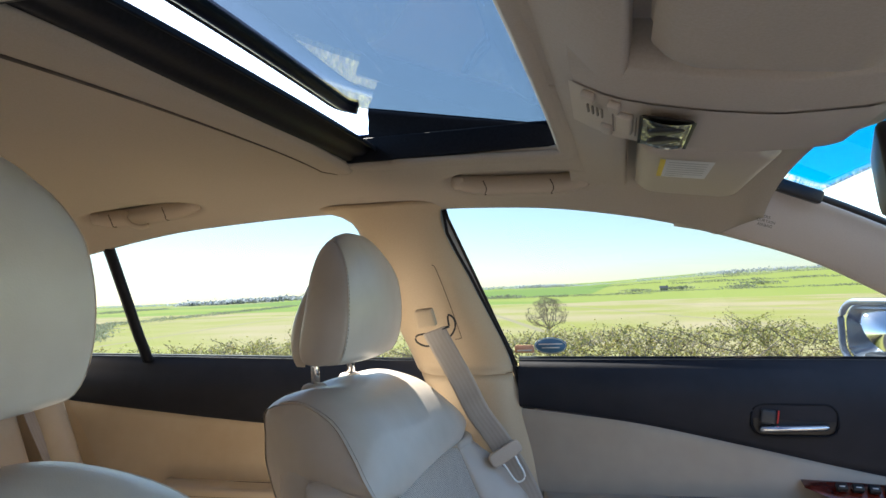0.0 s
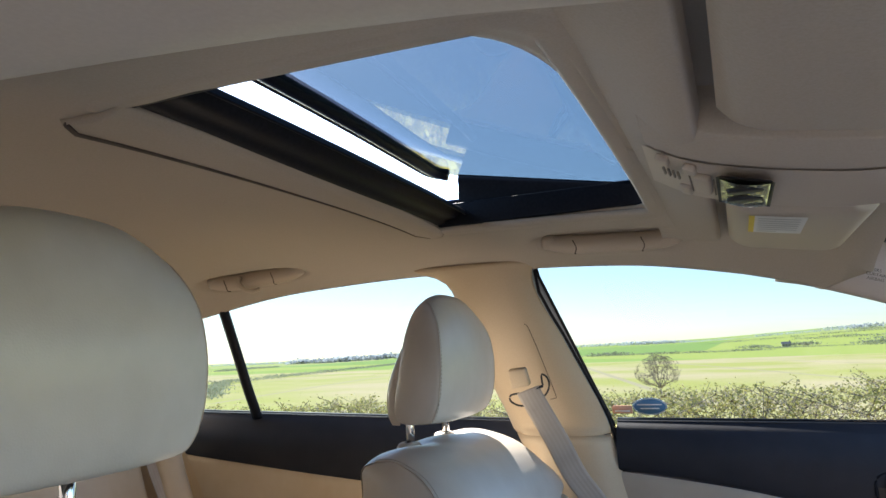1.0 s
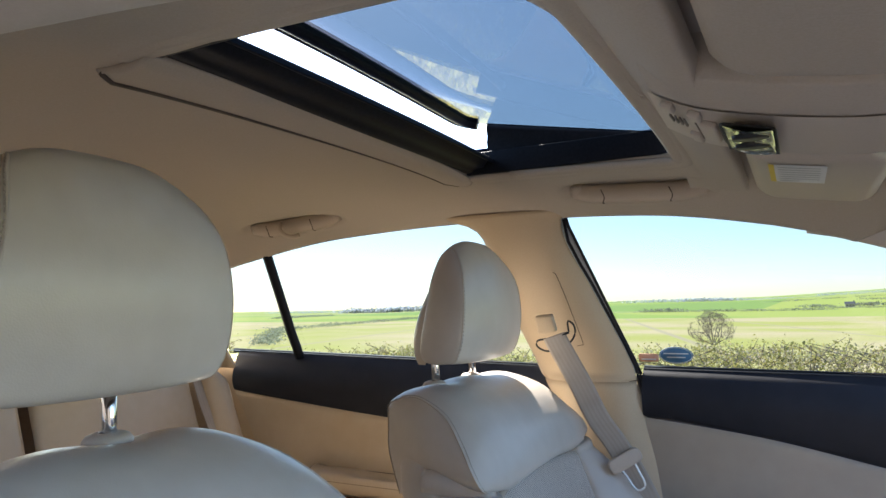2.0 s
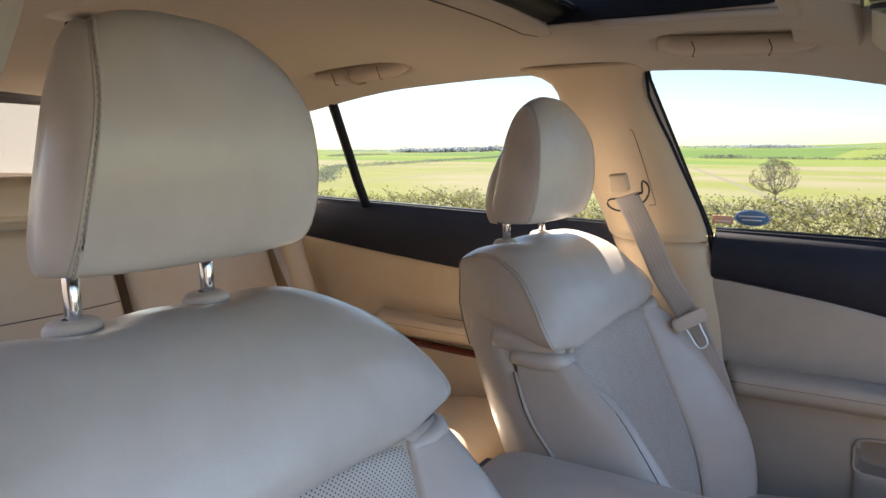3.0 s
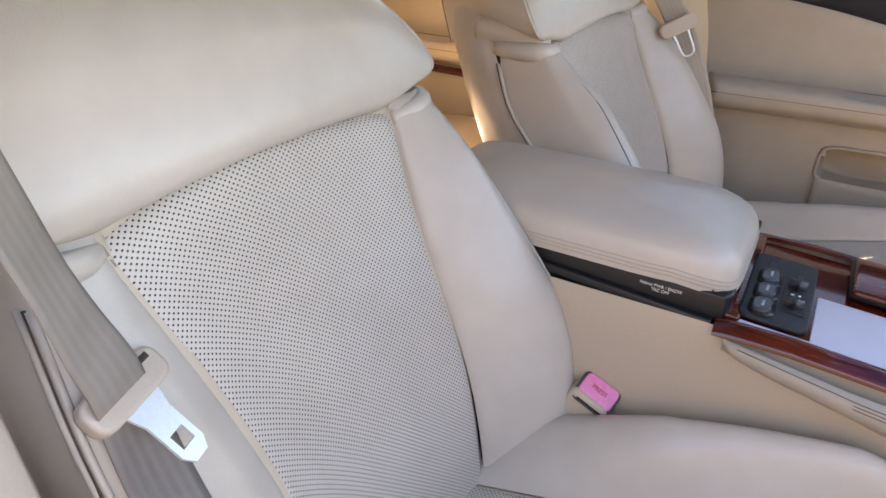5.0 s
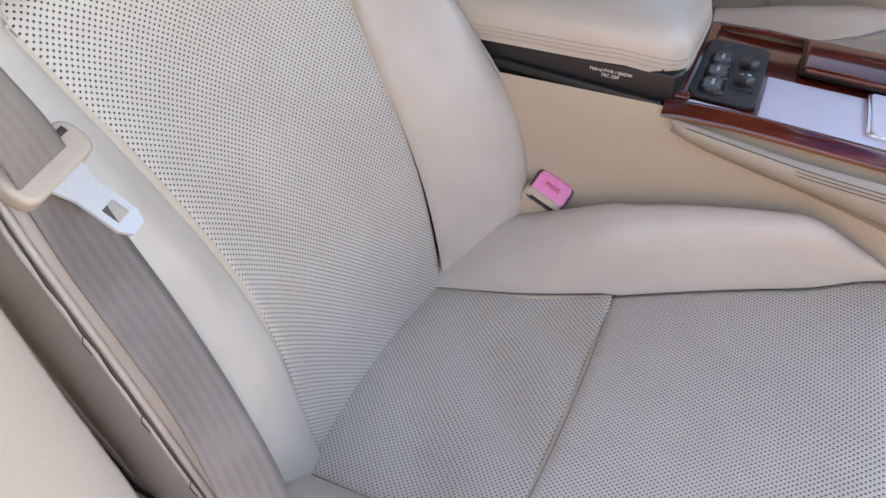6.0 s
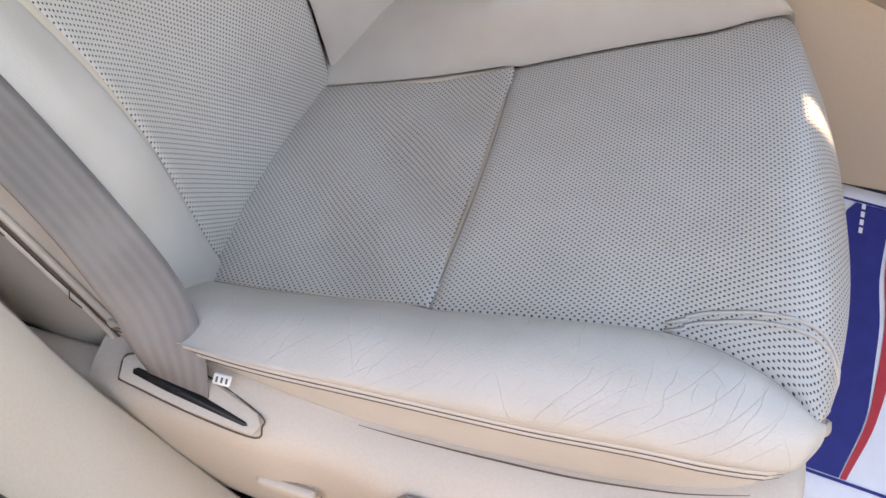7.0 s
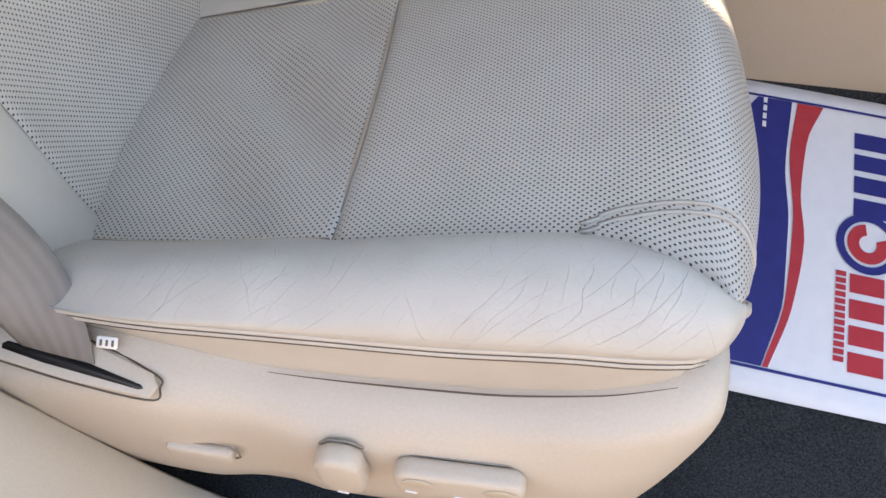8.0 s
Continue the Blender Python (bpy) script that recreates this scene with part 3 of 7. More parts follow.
def build_pillar_b(side):
    """Inner trim of the pillar between the doors; side 1: passenger's, -1: driver's."""
    th = thing("pillar_trim", "tan moulded pillar trim with the seat belt guide" if side > 0 else "tan pillar trim beside the driver's seat", "pillar trim", at=(0.14, 0.62 * side, 0.4))

    def rear(z):
        return curve([(0.2, 0.13), (0.84, 0.115), (0.97, 0.069), (1.16, 0.012), (1.24, -0.004), (1.262, -0.02), (1.277, -0.06), (1.288, -0.11)], z)

    def front(z):
        if side < 0:
            return curve([(0.2, 0.45), (0.32, 0.362), (0.46, 0.302), (0.65, 0.260), (0.84, 0.222), (1.2, 0.14), (1.288, 0.15)], z)
        return curve([(0.2, 0.40), (0.60, 0.36), (0.84, 0.302), (0.975, 0.272), (1.135, 0.212), (1.255, 0.170), (1.27, 0.172), (1.288, 0.19)], z)

    def face(s, t, lo=0.2, hi=1.286):
        z = lo + (hi - lo) * t
        a, b = rear(z), front(z)
        bulge = 1 - abs(2 * s - 1) ** 4.0
        y = edge_y(z) - 0.008 - (0.030 + 0.012 * (z < 0.95)) * bulge
        return (a + (b - a) * s - 0.14, side * y - 0.62 * side, z - 0.4)

    for name, lo, hi in (("upper_trim", 0.945, 1.286), ("lower_trim", 0.2, 0.943)):
        bm = pad(lambda s, t: face(s, t, lo, hi), 24, 20, 0.002, 0.008, "bt" if name[0] == "l" else "b", flip=side < 0)
        sheet(part(name, bm, PILLAR_MAT, th), 0.006)
    if side < 0:
        # face of the pillar towards the open doorway, curving into the sill
        def edge(z):
            return curve([(0.20, 0.47), (0.27, 0.412), (0.32, 0.384), (0.40, 0.350), (0.46, 0.324), (0.58, 0.298), (0.65, 0.280), (0.84, 0.242), (1.0, 0.212), (1.2, 0.16)], z)

        def doorway(s, t):
            z = 0.22 + 0.98 * s
            a = math.pi / 2 * min(1, t * 1.6)
            return (edge(z) - 0.020 * (1 - math.sin(a)) + 0.012 * max(0, t - 0.5) - 0.14, -0.640 - 0.030 * (1 - math.cos(a)) - 0.055 * t + 0.62 - 0.02 * max(0, z - 0.95) * -2, z - 0.4)

        sheet(part("doorway_face", pad(doorway, 40, 14, 0, 0.01, "", flip=True), TRIM_PALE, th, "pale trim facing the doorway"), 0.006)
        skin_side = pad(lambda s, t: (edge(0.22 + 0.98 * s) + 0.004 - 0.14 - 0.10 * t * t, -0.742 - 0.125 * t + 0.62 + 0.10 * max(0, 0.22 + 0.98 * s - 0.9) * t, 0.22 + 0.98 * s - 0.4), 24, 10, 0, 0.01, "", flip=True)
        sheet(part("outer_panel", skin_side, CAR_PAINT, th, "dark blue painted body side"), 0.004)
        def lean(s, t):
            z = 1.085 + 0.215 * t
            ex, ey = curve([(1.0, 0.262), (1.1, 0.238), (1.144, 0.210), (1.206, 0.160), (1.25, 0.130), (1.30, 0.105)], z), curve([(1.0, -0.634), (1.1, -0.605), (1.144, -0.579), (1.206, -0.534), (1.25, -0.509), (1.30, -0.488)], z)
            q = along([(ex - 0.16, ey - 0.06, 0), (ex - 0.06, ey - 0.012, 0), (ex - 0.012, ey + 0.001, 0), (ex, ey - 0.006, 0), (ex + 0.014, ey - 0.030, 0), (ex + 0.03, -0.665, 0)], s)
            return (q[0] - 0.14, q[1] + 0.62, z - 0.4)

        sheet(part("upper_cover", pad(lean, 30, 20, 0, 0.01, "", flip=False), TRIM_PALE, th, "pale upper cover leaning into the roof"), 0.004)
        part("door_seal", tube([(edge(z) + 0.014 - 0.14, -0.735 + 0.62, z - 0.4) for z in [0.22 + 0.98 * k / 30 for k in range(31)]], 0.012, 8), RUBBER, th, "black rubber door seal")
        return th
    # gap round the sliding belt height plate
    def on_face(x, z):
        a, b = rear(z), front(z)
        k = (x - a) / (b - a)
        y = edge_y(z) - 0.008 - (0.030 + 0.012 * (z < 0.95)) * (1 - abs(2 * k - 1) ** 4.0)
        return (x - 0.14, side * (y - 0.001) - 0.62 * side, z - 0.4)

    part("plate_gap", tube(spline([on_face(0.146, 1.166), on_face(0.152, 1.160), on_face(0.162, 1.125), on_face(0.174, 1.075), on_face(0.185, 1.024), on_face(0.182, 1.018), on_face(0.172, 1.016)], 30), 0.0006, 5), SEAM, th, "dark gap of the belt height plate")
    # rubber door seal along the front edge
    part("door_seal", tube([(front(z) + 0.004 - 0.14, side * (edge_y(z) - 0.004) - 0.62 * side, z - 0.4) for z in [0.25 + 1.02 * k / 24 for k in range(25)]], 0.0032, 8), RUBBER, th, "black rubber door seal")
    return th


build_pillar_b(1)


def build_pillar_a():
    th = thing("windscreen_pillar", "beige moulded windscreen pillar trim with small printed words", "pillar trim", at=(0.9, 0.6, 1.15))
    lower = [(0.60, 1.216), (0.671, 1.199), (0.82, 1.147), (0.93, 1.090), (1.10, 0.995), (1.25, 0.93)]
    upper = [(0.60, 1.305), (0.72, 1.290), (0.80, 1.262), (0.93, 1.203), (1.10, 1.115), (1.30, 0.99)]
    lo, hi = spline([(a, 0, b) for a, b in lower], 20), spline([(a, 0, b) for a, b in upper], 20)

    def face(s, t):
        i = min(19, int(s * 20))
        u = s * 20 - i
        a, b = lo[i] * (1 - u) + lo[i + 1] * u, hi[i] * (1 - u) + hi[i + 1] * u
        p = a * (1 - t) + b * t
        y = edge_y(a[2]) + 0.005 - 0.045 * math.sin(math.pi * min(1, t * 1.1) * 0.5) - 0.02 * t
        return (p[0] - 0.9, y - 0.6, p[2] - 1.15)

    sheet(part("trim_cover", pad(face, 24, 10, 0.002, 0.008, "lrbt"), TRIM_PALE, th), 0.006)
    m = axes_pose((0.742 - 0.9, 0.545 - 0.6, 1.212 - 1.15), (0.93, 0.08, -0.30), (0.3, -0.12, 0.95))
    m2 = m @ pose(0, 0, 0.004)
    lettering("printed_word", "SRS\nCURTAIN\nAIRBAG", 0.0070, GREY_INK, m2, th)
    part("sensor_clip", block((0.085, 0.02, 0.022), (0.795 - 0.9, 0.555 - 0.6, 1.262 - 1.15), (0, 22, 8), 0.005), BLACK, th, "black plastic clip at the glass edge")
    part("glass_seal", tube([(p[0] - 0.9 + 0.01, edge_y(lo[k][2]) - 0.075 - 0.6, p[2] - 1.15 - 0.004) for k, p in enumerate(hi) if k > 3], 0.006, 6), BLACK, th)
    return th


build_pillar_a()


def build_windscreen():
    th = thing("windscreen", "sloping laminated windscreen with a blue shade band", "windscreen", at=(1.1, 0, 1.1))

    def at(s, t):
        y = -0.585 + 1.17 * s
        x = 0.765 + 0.72 * t - 0.10 * (2 * s - 1) ** 2 * 0.4
        return (x - 1.1, y * (1 + 0.12 * t), 1.316 - 0.31 * t - 0.012 * abs(2 * s - 1) ** 3 - 1.1)

    for name, mat, t0, t1 in (("shade_band", GLASS_BAND, 0, 0.15), ("glass_pane", GLASS_SCREEN, 0.15, 1)):
        rows = [[at(i / 16, t0 + (t1 - t0) * j / 6) for j in range(7)] for i in range(17)]
        ob = part(name, grid_mesh(rows), mat, th)
        ob.visible_shadow = False
        sheet(ob, 0.005)


build_windscreen()

# floor, footwell and closing walls of the cabin
def floor_z(x, y):
    """Carpeted floor: footwells rise a little towards the tunnel."""
    rise = min(1, max(0, (x - 0.78) / 0.06)) * (0.028 + 0.28 * min(0.345, max(0, 0.47 - abs(y))))
    return 0.20 + 0.03 * math.exp(-((y / 0.14) ** 4)) + rise + max(0, x - 1.15) * 0.5


fl = grid_mesh([[(x, y, floor_z(x, y)) for y in [-0.70 + 0.035 * k for k in range(41)]] for x in [-1.2 + 0.04 * k for k in range(71)]])
tagged(sheet(part("floor", fl, CARPET), 0.03), "dark carpeted car floor", "floor", kind="structure")
tagged(part("wall_front", block((0.03, 1.44, 0.75), (1.55, 0, 0.55), bevel=0.005), BLACK), "dark front bulkhead of the cabin", "wall", kind="structure")
tagged(part("dashboard", pad(lambda s, t: (1.02 + 0.5 * t + 0.04 * (1 - t), -0.70 + 1.40 * s, 0.80 + 0.12 * math.sin(min(1, t * 2.2) * math.pi / 2) + 0.03 * t), 20, 12, 0.01, 0.03), DOOR_DARK), "dark soft dashboard top", "dashboard", kind="structure")
# closed rear doorway on the driver's side, below and beside its window
tagged(part("wall_right", join_blocks([((1.30, 0.15, 0.74), (-0.60, -0.770, 0.55)), ((0.50, 0.05, 0.36), (-1.06, -0.69, 1.08)), ((1.40, 0.05, 0.05), (-0.60, -0.635, 1.235))]), DOOR_BEIGE), "beige closed side of the cabin behind the driver", "wall", kind="structure")
tagged(part("wall_rear", block((0.03, 1.40, 0.80), (-1.32, 0, 0.55), bevel=0.005), DOOR_BEIGE), "beige panel behind the rear bench", "wall", kind="structure")
tagged(part("wall_left", block((0.80, 0.03, 0.80), (-0.93, 0.728, 0.56), bevel=0.005), PILLAR_MAT), "tan side trim behind the rear door", "wall", kind="structure")
shelf = grid_mesh([[(-1.75 + 0.08 * i, -0.66 + 0.066 * j, 0.975 - 0.0006 * i * i) for j in range(21)] for i in range(11)])
tagged(sheet(part("parcel_shelf", shelf, HEADLINER), 0.02), "beige cloth parcel shelf behind the rear bench", "shelf", kind="structure")


def build_rear_window():
    th = thing("rear_window", "sloping rear window behind a pale mesh sunshade", "rear window", at=(-1.5, 0, 1.1))

    def at(s, t, off=0.0):
        y = (-0.52 + 1.04 * s) * (1 + 0.1 * t)
        return (-1.25 - 0.50 * t + off - 0.05 * (1 - (2 * s - 1) ** 2) + 1.5, y, 1.298 - 0.26 * t - off * 0.3 - 1.1 - 0.02 * abs(2 * s - 1) ** 3)

    ob = part("glass_pane", grid_mesh([[at(i / 16, j / 6) for j in range(7)] for i in range(17)]), GLASS, th)
    ob.visible_shadow = False
    m, n, l, s = material("pale_sunshade_mesh", 0.9)
    n.remove(s)
    dif, tra, mx = n.new("ShaderNodeBsdfDiffuse"), n.new("ShaderNodeBsdfTranslucent"), n.new("ShaderNodeMixShader")
    fine = noise_node(n, l, 900, 2)
    tc, axes = n.new("ShaderNodeTexCoord"), n.new("ShaderNodeSeparateXYZ")
    l.new(tc.outputs["Object"], axes.inputs[0])
    weave = math_node(n, l, "SINE", math_node(n, l, "MULTIPLY", math_node(n, l, "ADD", math_node(n, l, "ADD", axes.outputs[0], axes.outputs[1]), math_node(n, l, "MULTIPLY", axes.outputs[2], -3.2)), 6.2832 / 0.0062))
    tone = math_node(n, l, "ADD", math_node(n, l, "MULTIPLY", weave, 0.13), fine.outputs["Fac"])
    tint_mix(n, l, (0.05, 0.049, 0.044), (0.16, 0.157, 0.142), ramp(n, l, tone, 0.3, 0.7), tra.inputs["Color"])
    dif.inputs["Color"].default_value = (0.34, 0.33, 0.305, 1)
    mx.inputs[0].default_value = 0.75
    l.new(dif.outputs[0], mx.inputs[1])
    l.new(tra.outputs[0], mx.inputs[2])
    l.new(mx.outputs[0], n["Material Output"].inputs["Surface"])
    part("sunshade", grid_mesh([[at(0.03 + 0.94 * i / 16, 0.17 + 0.74 * j / 6, 0.03) for j in range(7)] for i in range(17)]), m, th, "pale woven mesh sunshade")
    sheet(part("shade_bar", grid_mesh([[at(0.02 + 0.96 * i / 16, 0.055 + 0.115 * j / 3, 0.034 + 0.004 * (j % 2)) for j in range(4)] for i in range(17)]), BLACK, th, "dark rail of the sunshade"), 0.006)
    part("shade_foot", tube([at(0.03 + 0.94 * i / 16, 0.935, 0.035) for i in range(17)], 0.011, 8), TRIM_PALE, th, "pale lower bar of the sunshade")


build_rear_window()
# rear quarters beside the rear window, both sides, and the driver's side closing panels
for side in (1, -1):
    q = pad(lambda s, t: (-0.80 - 0.75 * s, side * (edge_y(0.98 + 0.2 * t) - 0.02 - 0.03 * math.sin(math.pi * t)), 0.95 + t * (curve(ROOF_EDGE, -0.80 - 0.75 * s * 0.72) - 0.945)), 14, 10, 0.002, 0.01, flip=side < 0)
    tagged(sheet(part("quarter_trim", q, PILLAR_MAT), 0.01), "tan cloth trim beside the rear window", "trim", kind="structure")


# ---- seats ----
def build_seat(side, dx):
    """A front seat; side -1: the driver's, 1: the passenger's. q runs from the seat's middle towards the car's middle."""
    y0, m = 0.37 * side, -side
    driver = side < 0
    label = ("cream leather driver's car seat with perforated panels and power switches" if driver else "cream leather front passenger car seat, sunlit on its shoulder")
    th = thing("driver_seat" if driver else "passenger_seat", label, "car seat", "front seats", at=(0.45 + dx, y0, 0.2))
    fl = not driver

    def put(name, bm, mat, lab="", parent=None):
        bmesh.ops.translate(bm, vec=(-0.45 - dx, -y0, -0.2), verts=bm.verts)
        return part(name, bm, mat, parent or th, lab)

    def P(x, q, z):
        return (x + dx, y0 + m * q, z)

    def xb(z):
        return 0.165 - 0.34 * (z - 0.82)

    def qs(z):
        return curve([(0.40, 0.140), (0.47, 0.150), (0.6, 0.160), (0.72, 0.170), (0.83, 0.182)], z)

    lean = 0.028 if driver else 0.0          # the driver's seat sits slightly turned on its frame

    def bow(z):
        # the seams of the driver's back panel curve inwards at mid height
        return 0.017 * math.sin(math.pi * min(1, max(0, (z - 0.43) / 0.38))) if driver else 0.0

    def lumbar(z):
        return 0.014 * math.exp(-(((z - 0.57) / 0.12) ** 2)) - 0.004 * math.exp(-(((z - 0.75) / 0.08) ** 2))

    def arc_top(a):
        return 0.838 - 0.019 * a * a

    def insert(s, t):
        a = 2 * s - 1
        z = 0.415 + (arc_top(a) + 0.022 - 0.415) * t
        return P(xb(z) - 0.02 * max(0, t - 0.95) / 0.05 + lumbar(z) + 0.022 * a * a * math.sin(math.pi * (0.15 + 0.8 * t)), a * (qs(z) - (lean + bow(z) if a < 0 else 0.85 * bow(z))), z)

    for pts in ([insert(0, k / 40) for k in range(41)], [insert(1, k / 40) for k in range(41)], [insert(k / 40, 0.955) for k in range(41)]):
        put("panel_seam", tube([(p[0] - 0.0042, p[1], p[2] + 0.0016) for p in pts], 0.0015, 5), SEAM_SOFT)
        put("seam_backing", tube([(p[0] - 0.0125, p[1], p[2] + 0.0025) for p in pts], 0.0092, 8), LEATHER_SIDE)
    put("back_insert", pad(insert, 30, 36, 0.0032, 0.008, flip=fl), LEATHER_PERF, "perforated cream leather back panel")

    def hw(z):
        return curve([(0.36, 0.205), (0.42, 0.240), (0.50, 0.262), (0.60, 0.268), (0.70, 0.262), (0.77, 0.254), (0.812, 0.246), (0.84, 0.238)], z)

    def crest(z):
        if driver:
            return curve([(0.36, 0.015), (0.42, 0.045), (0.50, 0.080), (0.62, 0.085), (0.72, 0.068), (0.78, 0.050), (0.812, 0.030), (0.84, 0.006)], z)
        return curve([(0.36, 0.020), (0.42, 0.060), (0.50, 0.100), (0.62, 0.108), (0.70, 0.098), (0.77, 0.078), (0.805, 0.046), (0.84, 0.008)], z)

    def worn(sg):
        # the driver's outer bolster is pressed nearly flat by use
        return driver and sg < 0

    def rim_q(sg, z):
        return curve([(0.385, 0.206), (0.45, 0.220), (0.70, 0.222), (0.84, 0.208)], z) if worn(sg) else hw(z)

    def seam_x(sg, z):
        """The seam between the bolster's side face and the rear cover, as an offset from the back's plane."""
        if driver:
            return -0.058
        return curve([(0.40, 0.012), (0.60, 0.0), (0.69, -0.024), (0.76, -0.056), (0.82, -0.062)], z)

    def bolster(sg):
        def f(s, t):
            z = 0.385 + (0.840 - 0.385) * t
            cut = lean if sg < 0 else 0.0
            soft = 0.82 if sg < 0 and not driver else 1.0
            q0, q1, c = qs(max(z, 0.415)) - cut - bow(z) * (1.0 if sg < 0 else 0.85), hw(z) - cut, soft * crest(z)
            base = 0.022 * math.sin(math.pi * min(0.95, 0.15 + 0.8 * t)) + lumbar(z)
            if worn(sg):
                q1 = rim_q(sg, z)
                k = math.sin(math.pi * min(1, max(0, t))) ** 0.5
                w = [(q0, base), (q0 + 0.3 * (q1 - q0), base + 0.012 * k), (q0 + 0.62 * (q1 - q0), base + 0.014 * k), (q1 - 0.012, base * 0.5 + 0.020 * k), (q1, 0.020 * k), (q1 + 0.006, -0.006), (q1 + 0.010, -0.04), (q1 + 0.006, -0.075)]
                p = along([(a, b, 0) for a, b in w], s)
                return P(xb(z) + p[1], sg * p[0], z)
            w = [(q0, base), (q0 + 0.28 * (q1 - q0), base + 0.55 * c), (q0 + 0.62 * (q1 - q0), base + 0.95 * c), (q1 - 0.014, base + 0.92 * c), (q1, base + 0.55 * c), (q1 + 0.003, 0.1 * c), (q1, -0.03), (q1 - 0.004, -0.06)]
            p = along([(a, b, 0) for a, b in w], s)
            return P(xb(z) + p[1], sg * p[0], z)

        return pad(f, 28, 30, 0.0030, 0.008, "lbt", flip=(sg > 0) == fl)

    for sg in (1, -1):
        put("back_bolster", bolster(sg), LEATHER, "smooth cream leather side bolster")
        # piping between the bolster and the rear cover
        cut = lean if sg < 0 else 0.0
        zs = [0.39 + 0.42 * k / 24 for k in range(25)]
        if worn(sg):
            pts = [P(xb(z) + 0.021 * math.sin(math.pi * min(1, max(0, (z - 0.385) / 0.455))) ** 0.5, sg * (rim_q(sg, z) + 0.0015), z) for z in zs]
            pts = [P(0.318, sg * 0.228, 0.436)] + pts[4:]
            put("piping", tube(pts, 0.0030, 6), LEATHER)
            put("piping", tube([(p[0] - 0.0085, p[1] - 0.0030, p[2]) for p in pts], 0.0028, 6), LEATHER)
            put("piping_seam", tube([(p[0] - 0.0040, p[1] - 0.0016, p[2]) for p in pts], [0.0016 + 0.0014 * (3 < k < 15) * abs(math.sin(k * 1.7)) for k in range(len(pts))], 5), SEAM)
        else:
            pts = [P(xb(z) + seam_x(sg, z), sg * (hw(z) + 0.0005 - cut), z) for z in zs]
            put("piping", tube(pts, 0.0026, 6), LEATHER)
            put("piping_seam", tube([(p[0] - 0.0034, p[1] + m * sg * 0.0002, p[2]) for p in pts], 0.0012, 5), SEAM)
        if worn(sg):
            for k in range(4, 15, 4):
                p = (pts[k][0] - 0.003, pts[k][1] - 0.001, pts[k][2])
                put("loose_thread", tube([(p[0] + 0.001, p[1] - 0.003, p[2]), (p[0] - 0.001, p[1] - 0.0055, p[2] - 0.008), (p[0] + 0.002, p[1] - 0.004, p[2] - 0.020)], 0.0005, 4), SEAM)
        # piping along the bolster's crest
        pts = []
        for k in range(0 if worn(sg) else 25):
            z = 0.43 + 0.375 * k / 24
            c, q1 = crest(z) * (0.82 if sg < 0 and not driver else 1.0), hw(z) - cut
            base = 0.022 * math.sin(math.pi * min(0.95, 0.15 + 0.8 * (z - 0.385) / 0.427)) + lumbar(z)
            pts.append(P(xb(z) + base + 0.93 * c + 0.0004, sg * (q1 - 0.015), z))
        if pts:
            put("crest_piping", tube(pts, 0.0016, 6), LEATHER)
            put("crest_seam", tube([(p[0] + 0.0002, p[1] + m * sg * 0.0019, p[2]) for p in pts], 0.0007, 5), SEAM_SOFT)
        # short roll under the shoulder pad
        zr = 0.821 if driver else 0.826
        qe = 0.205 if worn(sg) else 0.243 - cut
        path = spline([P(xb(zr) - 0.002, sg * (0.184 - cut), zr - 0.004), P(xb(zr) + 0.010, sg * (qe - 0.028), zr + 0.001), P(xb(zr) + 0.002, sg * (qe - 0.005), zr + 0.004), P(xb(zr) - 0.030, sg * qe, zr + 0.004), P(xb(zr) - 0.066, sg * (qe - 0.002), zr + 0.003)], 24)
        put("shoulder_roll", tube(path, [(0.8 if worn(sg) else 1.0) * (0.004 + 0.007 * math.sin(math.pi * min(1, 0.12 + 0.86 * k / 24)) ** 0.4) for k in range(25)], 10, flat=1.25), LEATHER)
        if not driver:
            fill = spline([P(xb(zr) - 0.004, sg * (qe - 0.034), zr + 0.014), P(xb(zr) - 0.010, sg * (qe - 0.024), zr + 0.016), P(xb(zr) - 0.030, sg * (qe - 0.017), zr + 0.021), P(xb(zr) - 0.070, sg * (qe - 0.019), zr + 0.024), P(xb(zr) - 0.10, sg * (qe - 0.026), zr + 0.022)], 16)
            put("shoulder_gusset", tube(fill, [0.011 + 0.007 * math.sin(math.pi * min(1, k / 10) / 2) for k in range(17)], 10, flat=1.1), LEATHER)
        # rear side cover
        def cover(s, t):
            z = 0.30 + 0.58 * t
            if worn(sg):
                q1 = rim_q(sg, min(z, 0.80)) + 0.006 - 0.050 * s ** 1.8 - 0.4 * max(0, z - 0.82)
                return P(xb(z) - 0.074 - (0.120 - 0.3 * max(0, z - 0.80)) * s, sg * q1, z)
            if not driver:
                z = 0.30 + 0.605 * t
                q1 = hw(min(z, 0.80)) - 0.002 - 0.055 * s ** 2 - 0.55 * max(0, z - 0.82)
                return P(xb(z) + seam_x(sg, z) - 0.004 - (curve([(0.30, 0.125), (0.60, 0.138), (0.80, 0.158), (0.92, 0.165)], z) + seam_x(sg, z)) * s, sg * q1, z)
            q1 = hw(min(z, 0.80)) - cut - 0.002 - 0.090 * s ** 1.7 - 0.4 * max(0, z - 0.82)
            return P(xb(z) - 0.06 - (0.135 - 0.3 * max(0, z - 0.80)) * s + 0.01 * (z < 0.4), sg * q1, z)
        put("side_cover", pad(cover, 10, 20, 0.004, 0.012, flip=(sg > 0) == fl), LEATHER)
    deep = 0.192 if driver else 0.142
